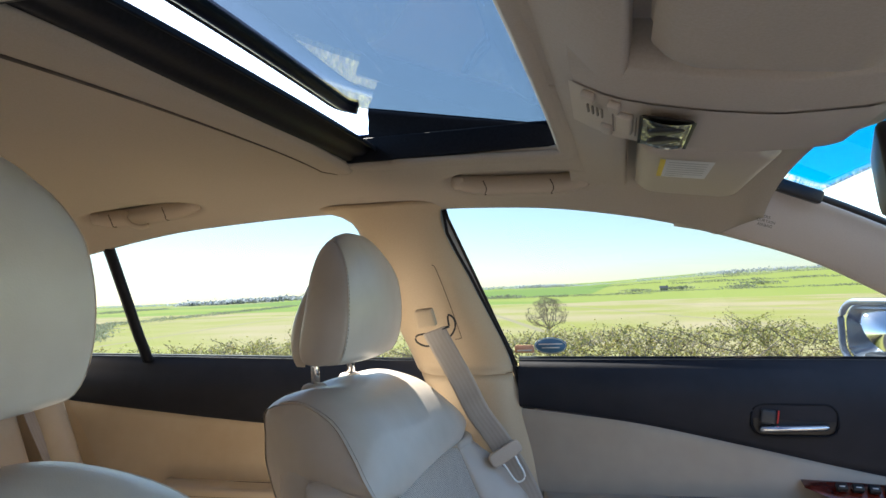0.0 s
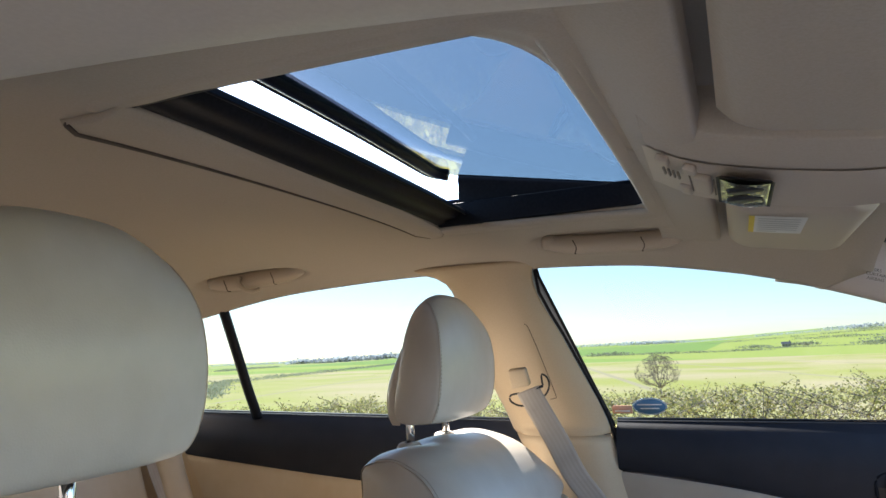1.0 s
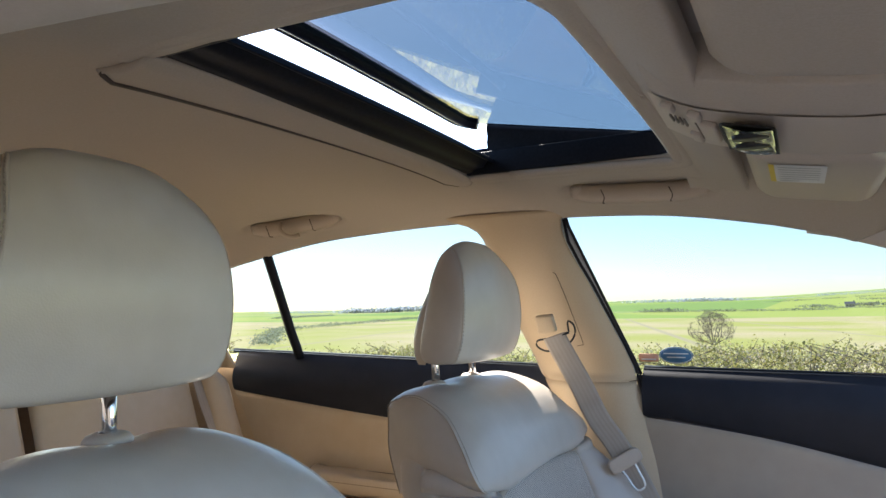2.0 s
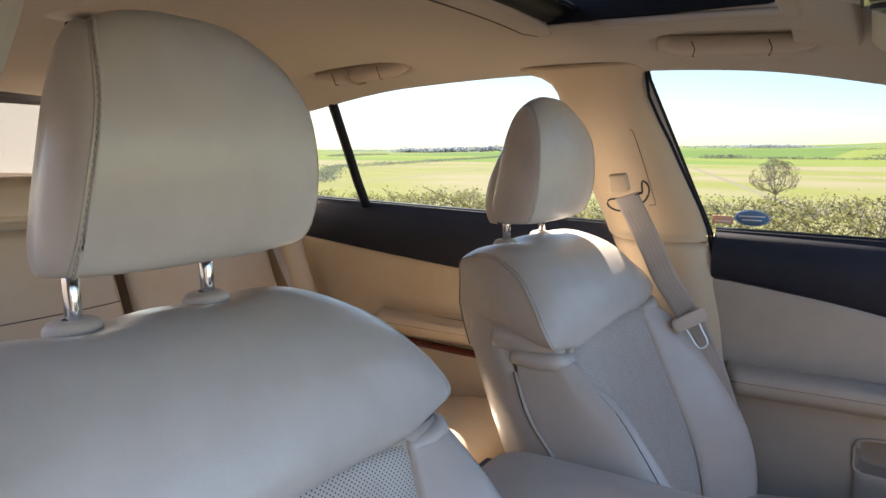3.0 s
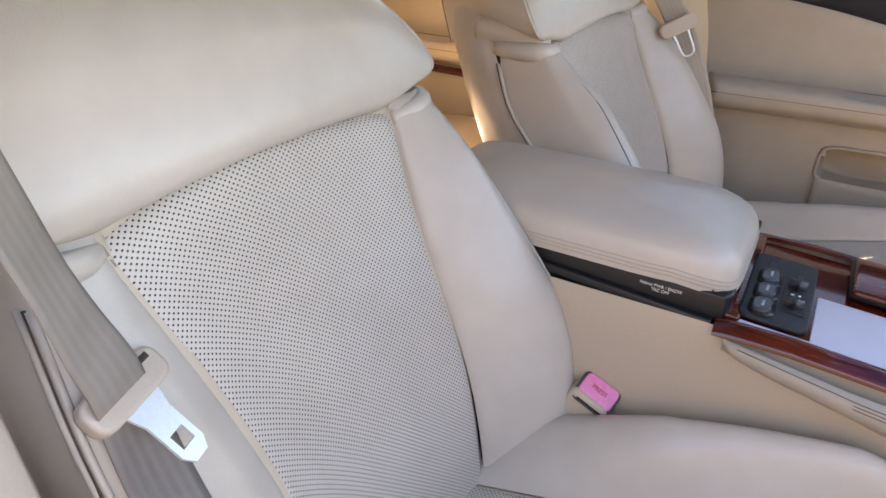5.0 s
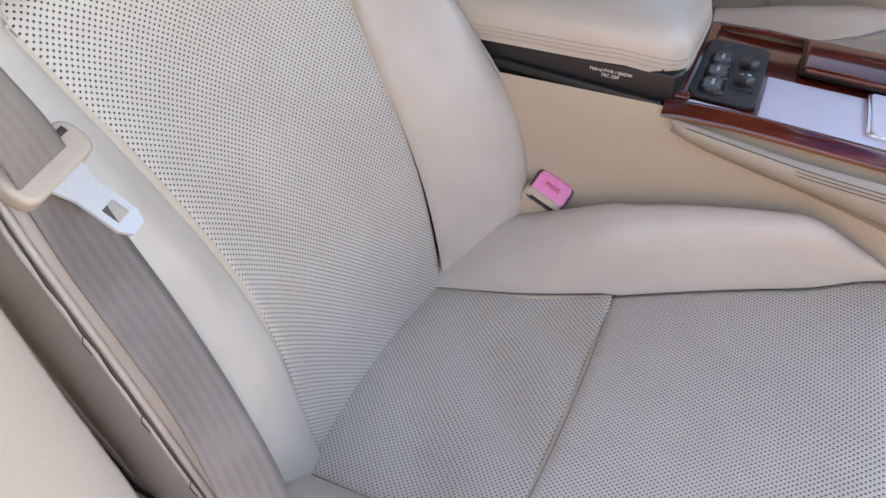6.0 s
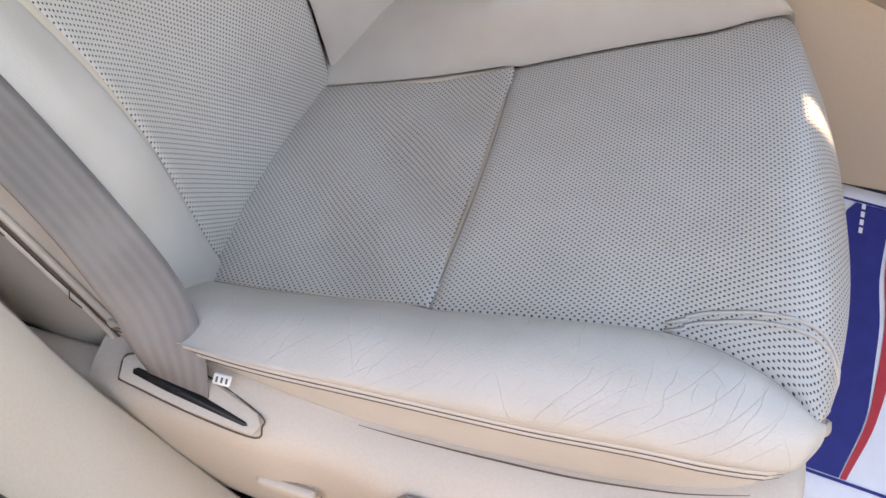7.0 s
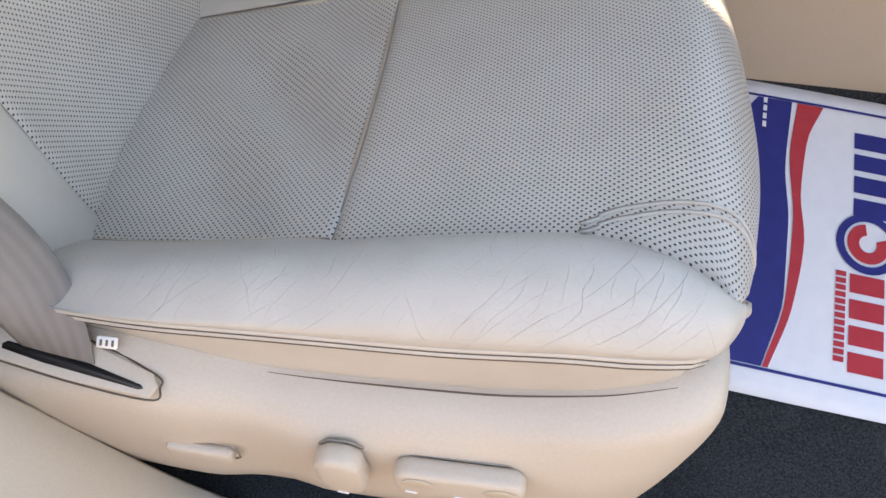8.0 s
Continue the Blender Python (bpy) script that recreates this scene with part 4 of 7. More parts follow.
    put("back_shell", pad(lambda s, t: P(xb(0.28 + 0.58 * t) - deep - 0.015 * (1 - (2 * s - 1) ** 2), (2 * s - 1) * (hw(min(0.28 + 0.58 * t, 0.8)) - 0.080), 0.28 + 0.58 * t), 16, 20, 0.01, 0.03, flip=not fl), LEATHER_SIDE, "smooth beige seat back shell")

    POSTS = (-0.061, 0.073) if driver else (-0.070, 0.074)
    # shoulder pad: cover over front, top and back, with an end panel each side
    prof = [(0.160, 0.828), (0.180, 0.846), (0.172, 0.880), (0.148, 0.925), (0.108, 0.963), (0.050, 0.984), (0.005, 0.983), (-0.032, 0.966), (-0.045, 0.925), (-0.032, 0.872), (-0.012, 0.81)]
    half = [0.196, 0.262, 0.268, 0.246, 0.218, 0.192, 0.176, 0.168, 0.166, 0.168, 0.170]
    slim_pad = 1.0 if driver else 0.955
    pts_p = spline([(max(a, -0.034) if not driver else a, b if driver or b < 0.9 else b - 0.007, c * slim_pad) for (a, b), c in zip(prof, half)], 44)

    def pad_at(s, t):
        i = min(43, int(t * 44))
        u = t * 44 - i
        p = pts_p[i] * (1 - u) + pts_p[i + 1] * u
        a = 2 * s - 1
        k = abs(a)
        x = p[0] - 0.016 * k**5 * math.sin(math.pi * min(1, t * 1.7)) - 0.006 * k * k
        z = p[1] - 0.018 * k**6 * math.sin(math.pi * min(1, max(0, t - 0.1) * 1.3)) + 0.008 * (1 - k * k) * (t < 0.02)
        if t < 0.3:
            z += (1 - t / 0.3) * (0.010 - 0.022 * a * a + 0.022 * max(0, k - 0.72) / 0.28)
        q = a * p[2]
        dip = 0.012 * sum(math.exp(-((q - c) / 0.034) ** 2 - ((x - 0.0) / 0.04) ** 2) for c in POSTS) * (t > 0.3)
        return P(x, q, z - dip)

    put("shoulder_pad", pad(pad_at, 34, 44, 0.005, 0.014, "b", flip=fl), LEATHER, "broad padded cream leather shoulder section")
    for sg in (1, -1):
        s_end = 1.0 if sg > 0 else 0.0

        def end(s, t):
            a, b = np.array(pad_at(s_end, 0.02 + 0.48 * t)), np.array(pad_at(s_end, 1 - 0.48 * t))
            p = a * (1 - s) + b * s
            p[1] += m * sg * 0.012 * math.sin(math.pi * s) * math.sin(math.pi * min(1, 0.25 + t * 0.75))
            return p

        put("pad_end", pad(end, 14, 18, 0.0016, 0.007, "lrb", flip=(sg > 0) == fl), LEATHER)
        for k, off in enumerate((0.0, 0.006)):
            line = [np.array(pad_at(s_end - sg * 0.011 * off / 0.006, 0.03 + 0.6 * j / 30)) for j in range(31)]
            put("edge_seam", tube(line, 0.0009, 5), LEATHER_SIDE if k == 0 else THREAD)

    # headrest: cover over front, top and back, with end panels, on two posts
    hr = thing("headrest", "", "")
    hr.parent = th
    hr.location = (-0.45, 0, 0.77)
    tagged(hr, "cream leather headrest raised on two chrome posts")
    # leaning, flat-sided section, deeper at the foot than at the crown
    hp = [(0.045, 1.026), (0.068, 1.031), (0.083, 1.060), (0.089, 1.110), (0.085, 1.160), (0.073, 1.200), (0.056, 1.226), (0.038, 1.227), (0.024, 1.208), (0.013, 1.165), (0.005, 1.11), (-0.003, 1.056), (0.004, 1.031), (0.025, 1.025)]
    hh = [0.108, 0.118, 0.123, 0.123, 0.116, 0.104, 0.091, 0.083, 0.081, 0.086, 0.092, 0.097, 0.099, 0.104]
    low = 0.0 if driver else -0.022
    tall, slim = (1.03, 1.05) if driver else (1.03, 1.07)
    hpts = spline([(a, 1.03 + low + (b - 1.03) * tall, c * slim) for (a, b), c in zip(hp, hh)], 48)
    shift = 0.018 if driver else 0.010

    def head_at(s, t):
        i = min(47, int(t * 48))
        u = t * 48 - i
        p = hpts[i] * (1 - u) + hpts[i + 1] * u
        a = 2 * s - 1
        cx, cz = 0.040, 1.125 + low
        pull = 1 - 0.040 * abs(a) ** 3
        if not driver and a > 0:
            k = min(1.0, max(0.0, (p[0] - 0.020) / 0.035))
            a *= 1 - 0.085 * k * k * (3 - 2 * k)
        if driver and a < 0:
            k = min(1.0, max(0.0, (p[0] - 0.020) / 0.035))
            a *= 1 - k * k * (3 - 2 * k) * curve([(1.03, 0.07), (1.09, 0.15), (1.16, 0.21), (1.22, 0.16)], p[1])
        return P(cx + (p[0] - cx) * pull - 0.004 * a * a, shift + a * p[2], cz + (p[1] - cz) * pull - 0.016 * abs(a) ** 3 * max(0, p[1] - 1.16 - low) / 0.07)

    def head(name, bm, mat, lab=""):
        bmesh.ops.translate(bm, vec=(-dx, -y0, -0.97), verts=bm.verts)
        return part(name, bm, mat, hr, lab)

    head("cover", pad(head_at, 26, 48, 0.0004, 0.006, "lr", flip=fl), LEATHER)
    for sg in (1, -1):
        s_end = 1.0 if sg > 0 else 0.0

        def cheek(s, t):
            a, b = np.array(head_at(s_end, 0.5 * t)), np.array(head_at(s_end, 1 - 0.5 * t))
            p = a * (1 - s) + b * s
            p[1] += m * sg * (0.017 if driver and sg < 0 else 0.010) * math.sin(math.pi * s) ** 0.7 * math.sin(math.pi * (0.10 + 0.85 * t)) ** 0.6
            return p

        head("side_panel", pad(cheek, 18, 26, 0.0004, 0.006, "lr", flip=(sg > 0) == fl), LEATHER)
        line = [np.array(head_at(s_end - sg * 0.012, j / 46)) + np.array((0.0008, 0, 0)) for j in range(0, 24)]
        head("seam", tube([np.array(head_at(s_end, j / 46)) for j in range(0, 24)], 0.0006, 5), LEATHER_SIDE)
        if not driver or sg < 0:
            head("stitching", stitches(line), THREAD)
        if driver and sg < 0:
            head("seam_ridge", tube([np.array(head_at(0.022, j / 46)) + np.array((0.0004, 0, 0)) for j in range(1, 23)], 0.0016, 6), LEATHER)
    def nape(s, t):
        a = 2 * s - 1
        k = (1 - abs(a) ** 5) ** 0.4
        return P(0.002 + 0.020 * t - (0.062 - 0.030 * t) * k * math.sin(math.pi * (0.06 + 0.80 * t)) ** 0.5, shift + a * (0.099 - 0.010 * t), 1.027 + low + 0.135 * t)

    head("rear_pad", pad(nape, 16, 16, 0.0, 0.01, "", flip=not fl), LEATHER)
    for q in POSTS:
        head("post", tube([P(0.004 - 0.006 * (z - 0.955) / 0.1, q, z) for z in (0.94, 1.0, 1.05)], 0.0068, 14), CHROME, "polished chrome post")
        ring = [(0.0, 0.019, 0), (0.006, 0.0195, 0), (0.011, 0.0165, 0), (0.013, 0.012, 0), (0.013, 0.007, 0)]
        rows = [[P(0.0 + r * 1.0 * math.cos(2 * math.pi * k / 20), q + r * 1.25 * math.sin(2 * math.pi * k / 20), (0.9735 if driver else 0.963) + h) for k in range(20)] for h, r, _ in ring]
        bm = grid_mesh(rows, wrap=True)
        bmesh.ops.recalc_face_normals(bm, faces=bm.faces[:])
        head("post_collar", bm, TRIM_PALE, "pale plastic post collar")

    # seat cushion
    def zc(x):
        return curve([(0.27, 0.412), (0.30, 0.420), (0.51, 0.474), (0.68, 0.520), (0.74, 0.533), (0.785, 0.526), (0.812, 0.500), (0.825, 0.46), (0.825, 0.40)], x)

    def cs(x):
        return curve([(0.29, 0.138), (0.40, 0.146), (0.51, 0.147), (0.62, 0.147), (0.675, 0.152), (0.70, 0.165), (0.73, 0.182), (0.78, 0.20)], x)

    def csi(x):
        # seam on the side of the car's middle
        return curve([(0.29, 0.130), (0.40, 0.136), (0.51, 0.154), (0.60, 0.177), (0.675, 0.193), (0.73, 0.210)], x)

    def wide(x, a):
        return csi(x) if a > 0 else cs(x)

    def flare(x):
        return curve([(0.51, 0.007), (0.60, 0.030), (0.675, 0.043), (0.724, 0.038), (0.758, 0.018), (0.79, 0.0)], x)

    def sag(x, q):
        return (-0.013 * math.exp(-(((x - 0.42) / 0.09) ** 2)) + 0.0080 * math.sin(((x - 0.35) * 0.8 + q * 0.75) * 62) * math.exp(-(((x - 0.42) / 0.07) ** 2))) * max(0, 1 - (q / 0.16) ** 2)

    put("rear_cushion_insert", pad(lambda s, t: P(0.288 + 0.222 * s + 0.006 * (1 - (2 * t - 1) ** 2) * s, (2 * t - 1) * wide(0.288 + 0.222 * s, t - 0.5), zc(0.288 + 0.222 * s) + sag(0.288 + 0.222 * s, (2 * t - 1) * 0.145)), 30, 30, 0.0032, 0.0065, flip=fl), LEATHER_PERF, "perforated cream leather seat panel, slightly sagged")
    front_line = [(0.51, 0.474, 0.147), (0.60, 0.499, 0.147), (0.675, 0.519, 0.150), (0.724, 0.533, 0.172), (0.758, 0.536, 0.199), (0.784, 0.519, 0.180), (0.797, 0.496, 0.150), (0.796, 0.478, 0.130)]
    front = spline(front_line, 40)

    def cush_front(s, t):
        i = min(39, int(s * 40))
        u = s * 40 - i
        p = front[i] * (1 - u) + front[i + 1] * u
        a = 2 * t - 1
        x = p[0] + 0.006 * (1 - a * a) * (1 - s) - 0.040 * abs(a) ** 3 * max(0, s - 0.5) * 2
        return P(x, a * (p[2] + (flare(p[0]) if a > 0 and s < 0.75 else 0.0)), p[1] - 0.004 * a * a)

    for pts in ([cush_front(0, k / 30) for k in range(31)], [cush_front(k / 60, 0) for k in range(41)], [cush_front(k / 60, 1) for k in range(41)], [P(0.300 + 0.21 * k / 20, -cs(0.300 + 0.21 * k / 20), zc(0.300 + 0.21 * k / 20)) for k in range(21)], [P(0.300 + 0.21 * k / 20, csi(0.300 + 0.21 * k / 20), zc(0.300 + 0.21 * k / 20)) for k in range(21)]):
        put("panel_seam", tube([(p[0], p[1], p[2] - 0.0023) for p in pts], 0.0009, 6), SEAM_SOFT)
        put("seam_backing", tube([(p[0], p[1], p[2] - 0.0068) for p in pts], 0.0048, 6), LEATHER_SIDE)
    put("front_cushion_insert", pad(cush_front, 40, 32, 0.0032, 0.0065, "lbt", flip=fl), LEATHER_PERF, "perforated cream leather front seat panel")
    # brown cord laid in for the shade where back and cushion meet
    put("back_crease_shade", tube([P(0.291, -0.150 + 0.30 * k / 20, zc(0.291) + 0.002) for k in range(21)], 0.0022, 6), SEAM_SOFT)
    for sg in (1, -1):
        for off in (0.0, 0.007) if sg < 0 else ():
            arc = spline([(0.674, 0.150 - off), (0.694, 0.141 - off), (0.725, 0.138 - off), (0.749, 0.142 - off), (0.766, 0.153 - off), (0.782, 0.172 - off * 0.6), (0.786, 0.190)], 30)
            pts = []
            for x, q in arc:
                s_best = min((k / 80 for k in range(81)), key=lambda u: abs(cush_front(u, 0.5 + 0.5 * sg * q / 0.2)[0] - x - dx) if u < 0.75 else 9)
                half_w = float(along(front_line, s_best)[2])
                p = cush_front(s_best, 0.5 + 0.5 * sg * min(1, q / half_w))
                pts.append((p[0], p[1], p[2] + 0.0006))
            put("corner_stitching", tube(pts, 0.0012, 6), LEATHER)
            put("corner_seam", tube([(p[0] - 0.0012, p[1] + 0.0013, p[2] - 0.0002) for p in pts], 0.0006, 5), SEAM_SOFT)

        def low_edge(t):
            return curve([(0, 0.474), (0.16, 0.482), (0.45, 0.497), (0.63, 0.505), (0.86, 0.520), (0.95, 0.516), (1, 0.505)], t), curve([(0, 0.222), (0.3, 0.232), (0.84, 0.233), (0.93, 0.228), (0.97, 0.221), (1, 0.208)], t)

        def front_x(t):
            return curve([(0, 0.300), (0.9, 0.712), (0.96, 0.737), (1, 0.750)], t)

        def inner_edge(t):
            if t < 0.42:
                x = 0.288 + 0.222 * t / 0.42
                return np.array((x, wide(x, sg), zc(x)))
            u = (t - 0.42) / 0.58 * 0.575
            p = along(front_line, u)
            k = max(0, u - 0.5) * 2
            return np.array((p[0] - 0.030 * k, p[2] + (flare(p[0]) if sg > 0 else 0.0), p[1] - 0.004))

        def seat_bolster(s, t):
            e = inner_edge(t)
            low, out = low_edge(t)
            end = np.array((front_x(t), out, low))
            c = curve([(0, 0.024), (0.15, 0.036), (0.5, 0.038), (0.75, 0.030), (0.9, 0.018), (1, 0.006)] if sg < 0 else [(0, 0.022), (0.15, 0.040), (0.45, 0.074), (0.72, 0.066), (0.88, 0.028), (1, 0.004)], t)
            puff = curve([(0, 0.0), (0.6, 0.0), (0.85, 0.003), (1, 0.004)], t)
            w = [e, e * 0.70 + end * 0.30 + (puff * 0.5, 0, 0.8 * c + 0.3 * (e[2] - end[2])), e * 0.38 + end * 0.62 + (puff, 0.004, c + 0.30 * (e[2] - end[2])), e * 0.08 + end * 0.92 + (puff * 0.8, 0.006, 0.5 * c + 0.25 * (e[2] - end[2])), end + (puff * 0.3, 0.003, 0.004), end]
            p = along(w, s)
            return P(p[0], sg * p[1], p[2])

        put("cushion_bolster", pad(seat_bolster, 24, 40, 0.0016, 0.008, "lb", flip=(sg > 0) != fl), LEATHER_WORN if (driver and sg < 0) else LEATHER, "creased and worn cream leather edge bolster" if (driver and sg < 0) else "smooth cream leather bolster")

        for k, off in enumerate((0.0, -0.006)):
            pts = []
            for j in range(37):
                t = j / 36
                z, o = low_edge(t)
                pts.append(P(front_x(t) - (0.004 * k if t > 0.98 else 0), sg * (o + 0.0015), z + off))
            pts += [P(0.751 - 0.005 * k, sg * 0.209, 0.496 + off), P(0.748 - 0.005 * k, sg * 0.213, 0.484), P(0.744 - 0.005 * k, sg * 0.217, 0.474)]
            put("bolster_piping", tube(pts, 0.0021, 6), LEATHER)
            put("piping_seam", tube([(p[0], p[1] + m * sg * 0.0004, p[2] - 0.0030) for p in pts[:37]], 0.0011, 5), SEAM)

        def skirt(s, t):
            x = front_x(t) - 0.003
            z1, o = low_edge(t)
            z0 = curve([(0, 0.448), (0.2, 0.452), (0.43, 0.434), (0.71, 0.444), (0.92, 0.468), (1, 0.476)], t)
            return P(x, sg * (o + 0.001 - 0.004 * s), (z1 - 0.008) * (1 - s) + z0 * s)
        put("cushion_skirt", pad(skirt, 8, 26, 0.002, 0.006, "r", flip=(sg > 0) != fl), LEATHER, "cream vinyl skirt below the piping")

        # moulded side cover of the seat base
        def base_side(s, t):
            x = 0.29 + 0.492 * t
            top = curve([(0, 0.458), (0.2, 0.458), (0.41, 0.441), (0.67, 0.451), (0.92, 0.486), (0.955, 0.488), (0.98, 0.470), (1, 0.430)], t)
            bot = curve([(0, 0.300), (0.3, 0.285), (0.75, 0.285), (0.88, 0.292), (0.95, 0.315), (1, 0.370)], t)
            o = curve([(0, 0.262), (0.27, 0.267), (0.36, 0.262), (0.8, 0.262), (0.90, 0.254), (0.96, 0.238), (1, 0.205)], t)
            prof = [(curve([(0, 0.222), (0.8, 0.222), (0.9, 0.200), (1, 0.17)], t), top), (o - 0.030, top - 0.002), (o - 0.012, top - 0.009), (o, top - 0.026), (o + 0.002, (top + bot) / 2), (o - 0.004, bot + 0.01), (o - 0.02, bot)]
            p = along([(a, b, 0) for a, b in prof], s)
            k, h = min(1, max(0, (x - 0.485) / 0.035)), min(1, max(0, (0.436 - p[1]) / 0.018))
            swell = 0.005 * (k * k * (3 - 2 * k)) * (h * h * (3 - 2 * h)) * min(1, max(0, (0.76 - x) / 0.06))
            return P(x, sg * (p[0] + swell), p[1])
        put("skirt_gap", tube([P(0.29 + 0.492 * t, sg * (low_edge(min(1, t * 1.04))[1] + 0.002), base_side(0.0, t)[2] + 0.0008) for t in [0.40 + 0.50 * k / 30 for k in range(31)]], [0.0002 + 0.0005 * math.sin(math.pi * k / 30) for k in range(31)], 5), SEAM)
        put("rear_base_cover", block((0.13, 0.03, 0.15), P(0.235, sg * 0.243, 0.372), (0, 0, 0), 0.012, 3), TRIM_PALE)
        put("seat_base_cover", pad(base_side, 26, 56, 0.0, 0.01, "", flip=(sg > 0) != fl), TRIM_PALE, "pale beige moulded seat base cover")
    put("front_valance", pad(lambda s, t: P(0.782 - 0.038 * abs(2 * t - 1) ** 4 - 0.02 * s, (2 * t - 1) * 0.210, 0.510 - 0.23 * s), 10, 16, 0.004, 0.012, "l", flip=fl), LEATHER)
    put("seat_frame", block((0.44, 0.42, 0.16), (0.52 + dx, y0, 0.30), bevel=0.02), BLACK, "dark seat frame and rails")
    for q in (-0.17, 0.17):
        put("seat_rail", block((0.52, 0.035, 0.06), (0.53 + dx, y0 + q, 0.205), bevel=0.006), BUTTON)
    return th, put, P


driver_seat, dput, dP = build_seat(-1, 0.0)
passenger_seat, pput, pP = build_seat(1, 0.03)


# ---- doors ----
def build_door(front):
    x_mid = 0.7 if front else -0.4
    label = "closed front passenger door, charcoal over beige, chrome handle" if front else "closed rear door, charcoal over tan, with quarter window"
    th = tagged(thing("door_1" if front else "door_2", label, "car door", "doors", at=(x_mid, 0.7, 0.5)), kind="structure")

    def put(name, bm, mat, lab="", parent=None):
        bmesh.ops.translate(bm, vec=(-x_mid, -0.7, -0.5), verts=bm.verts)
        return part(name, bm, mat, parent or th, lab)

    if front:
        xa, xb = 0.288, 1.30
        split = [(0.27, 0.874), (0.50, 0.846), (0.72, 0.802), (0.94, 0.757), (1.30, 0.70)]
        belt = [(0.25, 0.969), (0.9, 0.962), (1.3, 0.955)]
        arm = (0.335, 1.05)
        skin, rear_cut = DOOR_BEIGE, lambda z: 0.290 + 0.06 * (0.87 - z) * (z < 0.87)
    else:
        xa, xb = -0.86, 0.10
        split = [(-0.86, 0.885), (-0.77, 0.875), (-0.30, 0.832), (0.1, 0.81)]
        belt = [(-0.86, 0.990), (-0.6, 0.984), (0.1, 0.967)]
        arm = (-0.52, 0.05)
        skin, rear_cut = LEATHER_REAR, lambda z: -0.82 + (0.62 * (0.885 - z) if z < 0.885 else 0) ** 1.0

    def wall_y(z):
        return curve([(0.2, 0.675), (0.5, 0.672), (0.62, 0.676), (0.70, 0.690), (0.80, 0.706), (0.90, 0.700), (0.96, 0.712)], z)

    def span(s, z):
        a = rear_cut(z)
        return a + (xb - a) * s

    def upper(s, t):
        x = span(s, 0.92)
        z0, z1 = curve(split, x), curve(belt, x)
        z = z0 + (z1 - z0) * t
        return (x, wall_y(z) - 0.010 * math.sin(math.pi * min(1, t * 1.08)) + 0.012 * max(0, t - 0.88) / 0.12, z)

    put("upper_panel", pad(upper, 40, 14, 0.004, 0.010, "b", flip=False), DOOR_DARK, "charcoal grained upper panel")

    def middle(s, t):
        z = 0.69 + 0.2 * t
        x = span(s, z)
        z1 = curve(split, x)
        z = 0.69 + (z1 - 0.69) * t
        x = span(s, z)
        return (x, wall_y(z) - 0.006 * math.sin(math.pi * t), z)

    put("middle_panel", pad(middle, 40, 16, 0.004, 0.010, "t", flip=False), skin, "soft beige middle panel")

    def lower(s, t):
        z = 0.20 + 0.47 * t
        x = span(s, z)
        return (x, wall_y(z), z)

    panel = pad(lower, 130, 70, 0.0, 0.01, "", flip=False)
    if front:
        # the door pull's recess goes through the panel into a cup behind it
        def cup(s, t):
            a = 2 * math.pi * s
            c, d = math.cos(a), math.sin(a)
            r = (abs(c) ** 7 + abs(d) ** 7) ** (-1 / 7)
            k = 1.0 - 0.10 * max(0, t - 0.15) if t < 0.7 else 0.945 * (1 - (t - 0.7) / 0.3 * 0.98)
            x, z = 0.722 + 0.160 * c * r * k, 0.574 + 0.036 * d * r * k
            return (x, wall_y(z) - 0.002 + 0.055 * min(1, t / 0.7), z)

        gone = [f for f in panel.faces if abs((f.calc_center_median().x - 0.722) / 0.155) ** 7 + abs((f.calc_center_median().z - 0.574) / 0.034) ** 7 < 1]
        bmesh.ops.delete(panel, geom=gone, context="FACES")
        rows = [[cup(k / 64, j / 20) for k in range(64)] for j in range(21)]
        bm = grid_mesh(rows, wrap=True)
        bmesh.ops.recalc_face_normals(bm, faces=bm.faces[:])
        put("pull_recess", bm, skin, "deep recess of the door pull")
        put("recess_edge", tube([cup(k / 64, 0.0) for k in range(65)], 0.0035, 6), skin)
    put("lower_panel", panel, skin, "beige lower panel with a recess" if front else "")
    if front:
        put("pocket_lip", pad(lambda s, t: (0.566 + 0.31 * s, 0.664 - 0.026 * math.sin(math.pi * min(1, 0.12 + t * 1.2)) ** 0.7 - 0.004, 0.33 + 0.216 * t), 20, 14, 0.005, 0.012, "lrbt", flip=False), skin, "rounded lip of the door pocket")

    # armrest: padded ledge
    a0, a1 = arm

    def ledge(s, t):
        x = a0 + (a1 - a0) * s
        end = min(1, s / 0.03) ** 0.5 * (min(1, (1 - s) / 0.03) ** 0.5 if not front else 1)
        prof = [(0.700, 0.706), (0.660, 0.713), (0.632, 0.708), (0.622, 0.692), (0.628, 0.668), (0.672, 0.648)]
        p = along([(a, b, 0) for a, b in prof], t)
        y = 0.70 - (0.70 - p[0]) * (0.35 + 0.65 * end)
        dip = 0
        if front and 0.56 < x < 0.70:
            dip = 0.012 * math.sin(math.pi * (x - 0.56) / 0.14) ** 0.5 * max(0, 1 - abs(t - 0.25) / 0.2)
        if not front and -0.38 < x < -0.22:
            dip = 0.014 * math.sin(math.pi * (x + 0.38) / 0.16) ** 0.5 * max(0, 1 - abs(t - 0.25) / 0.2)
        return (x, y, p[1] - dip + 0.01 * s * front)

    put("armrest", pad(ledge, 48, 20, 0.003, 0.008, "b", flip=True), DOOR_BEIGE if front else skin, "padded armrest")
    put("armrest_seam", tube([(a0 + 0.008 + (a1 - a0 - 0.02) * k / 24, 0.6225, 0.690 + 0.01 * k / 24 * front) for k in range(25)], 0.001, 5), SEAM)
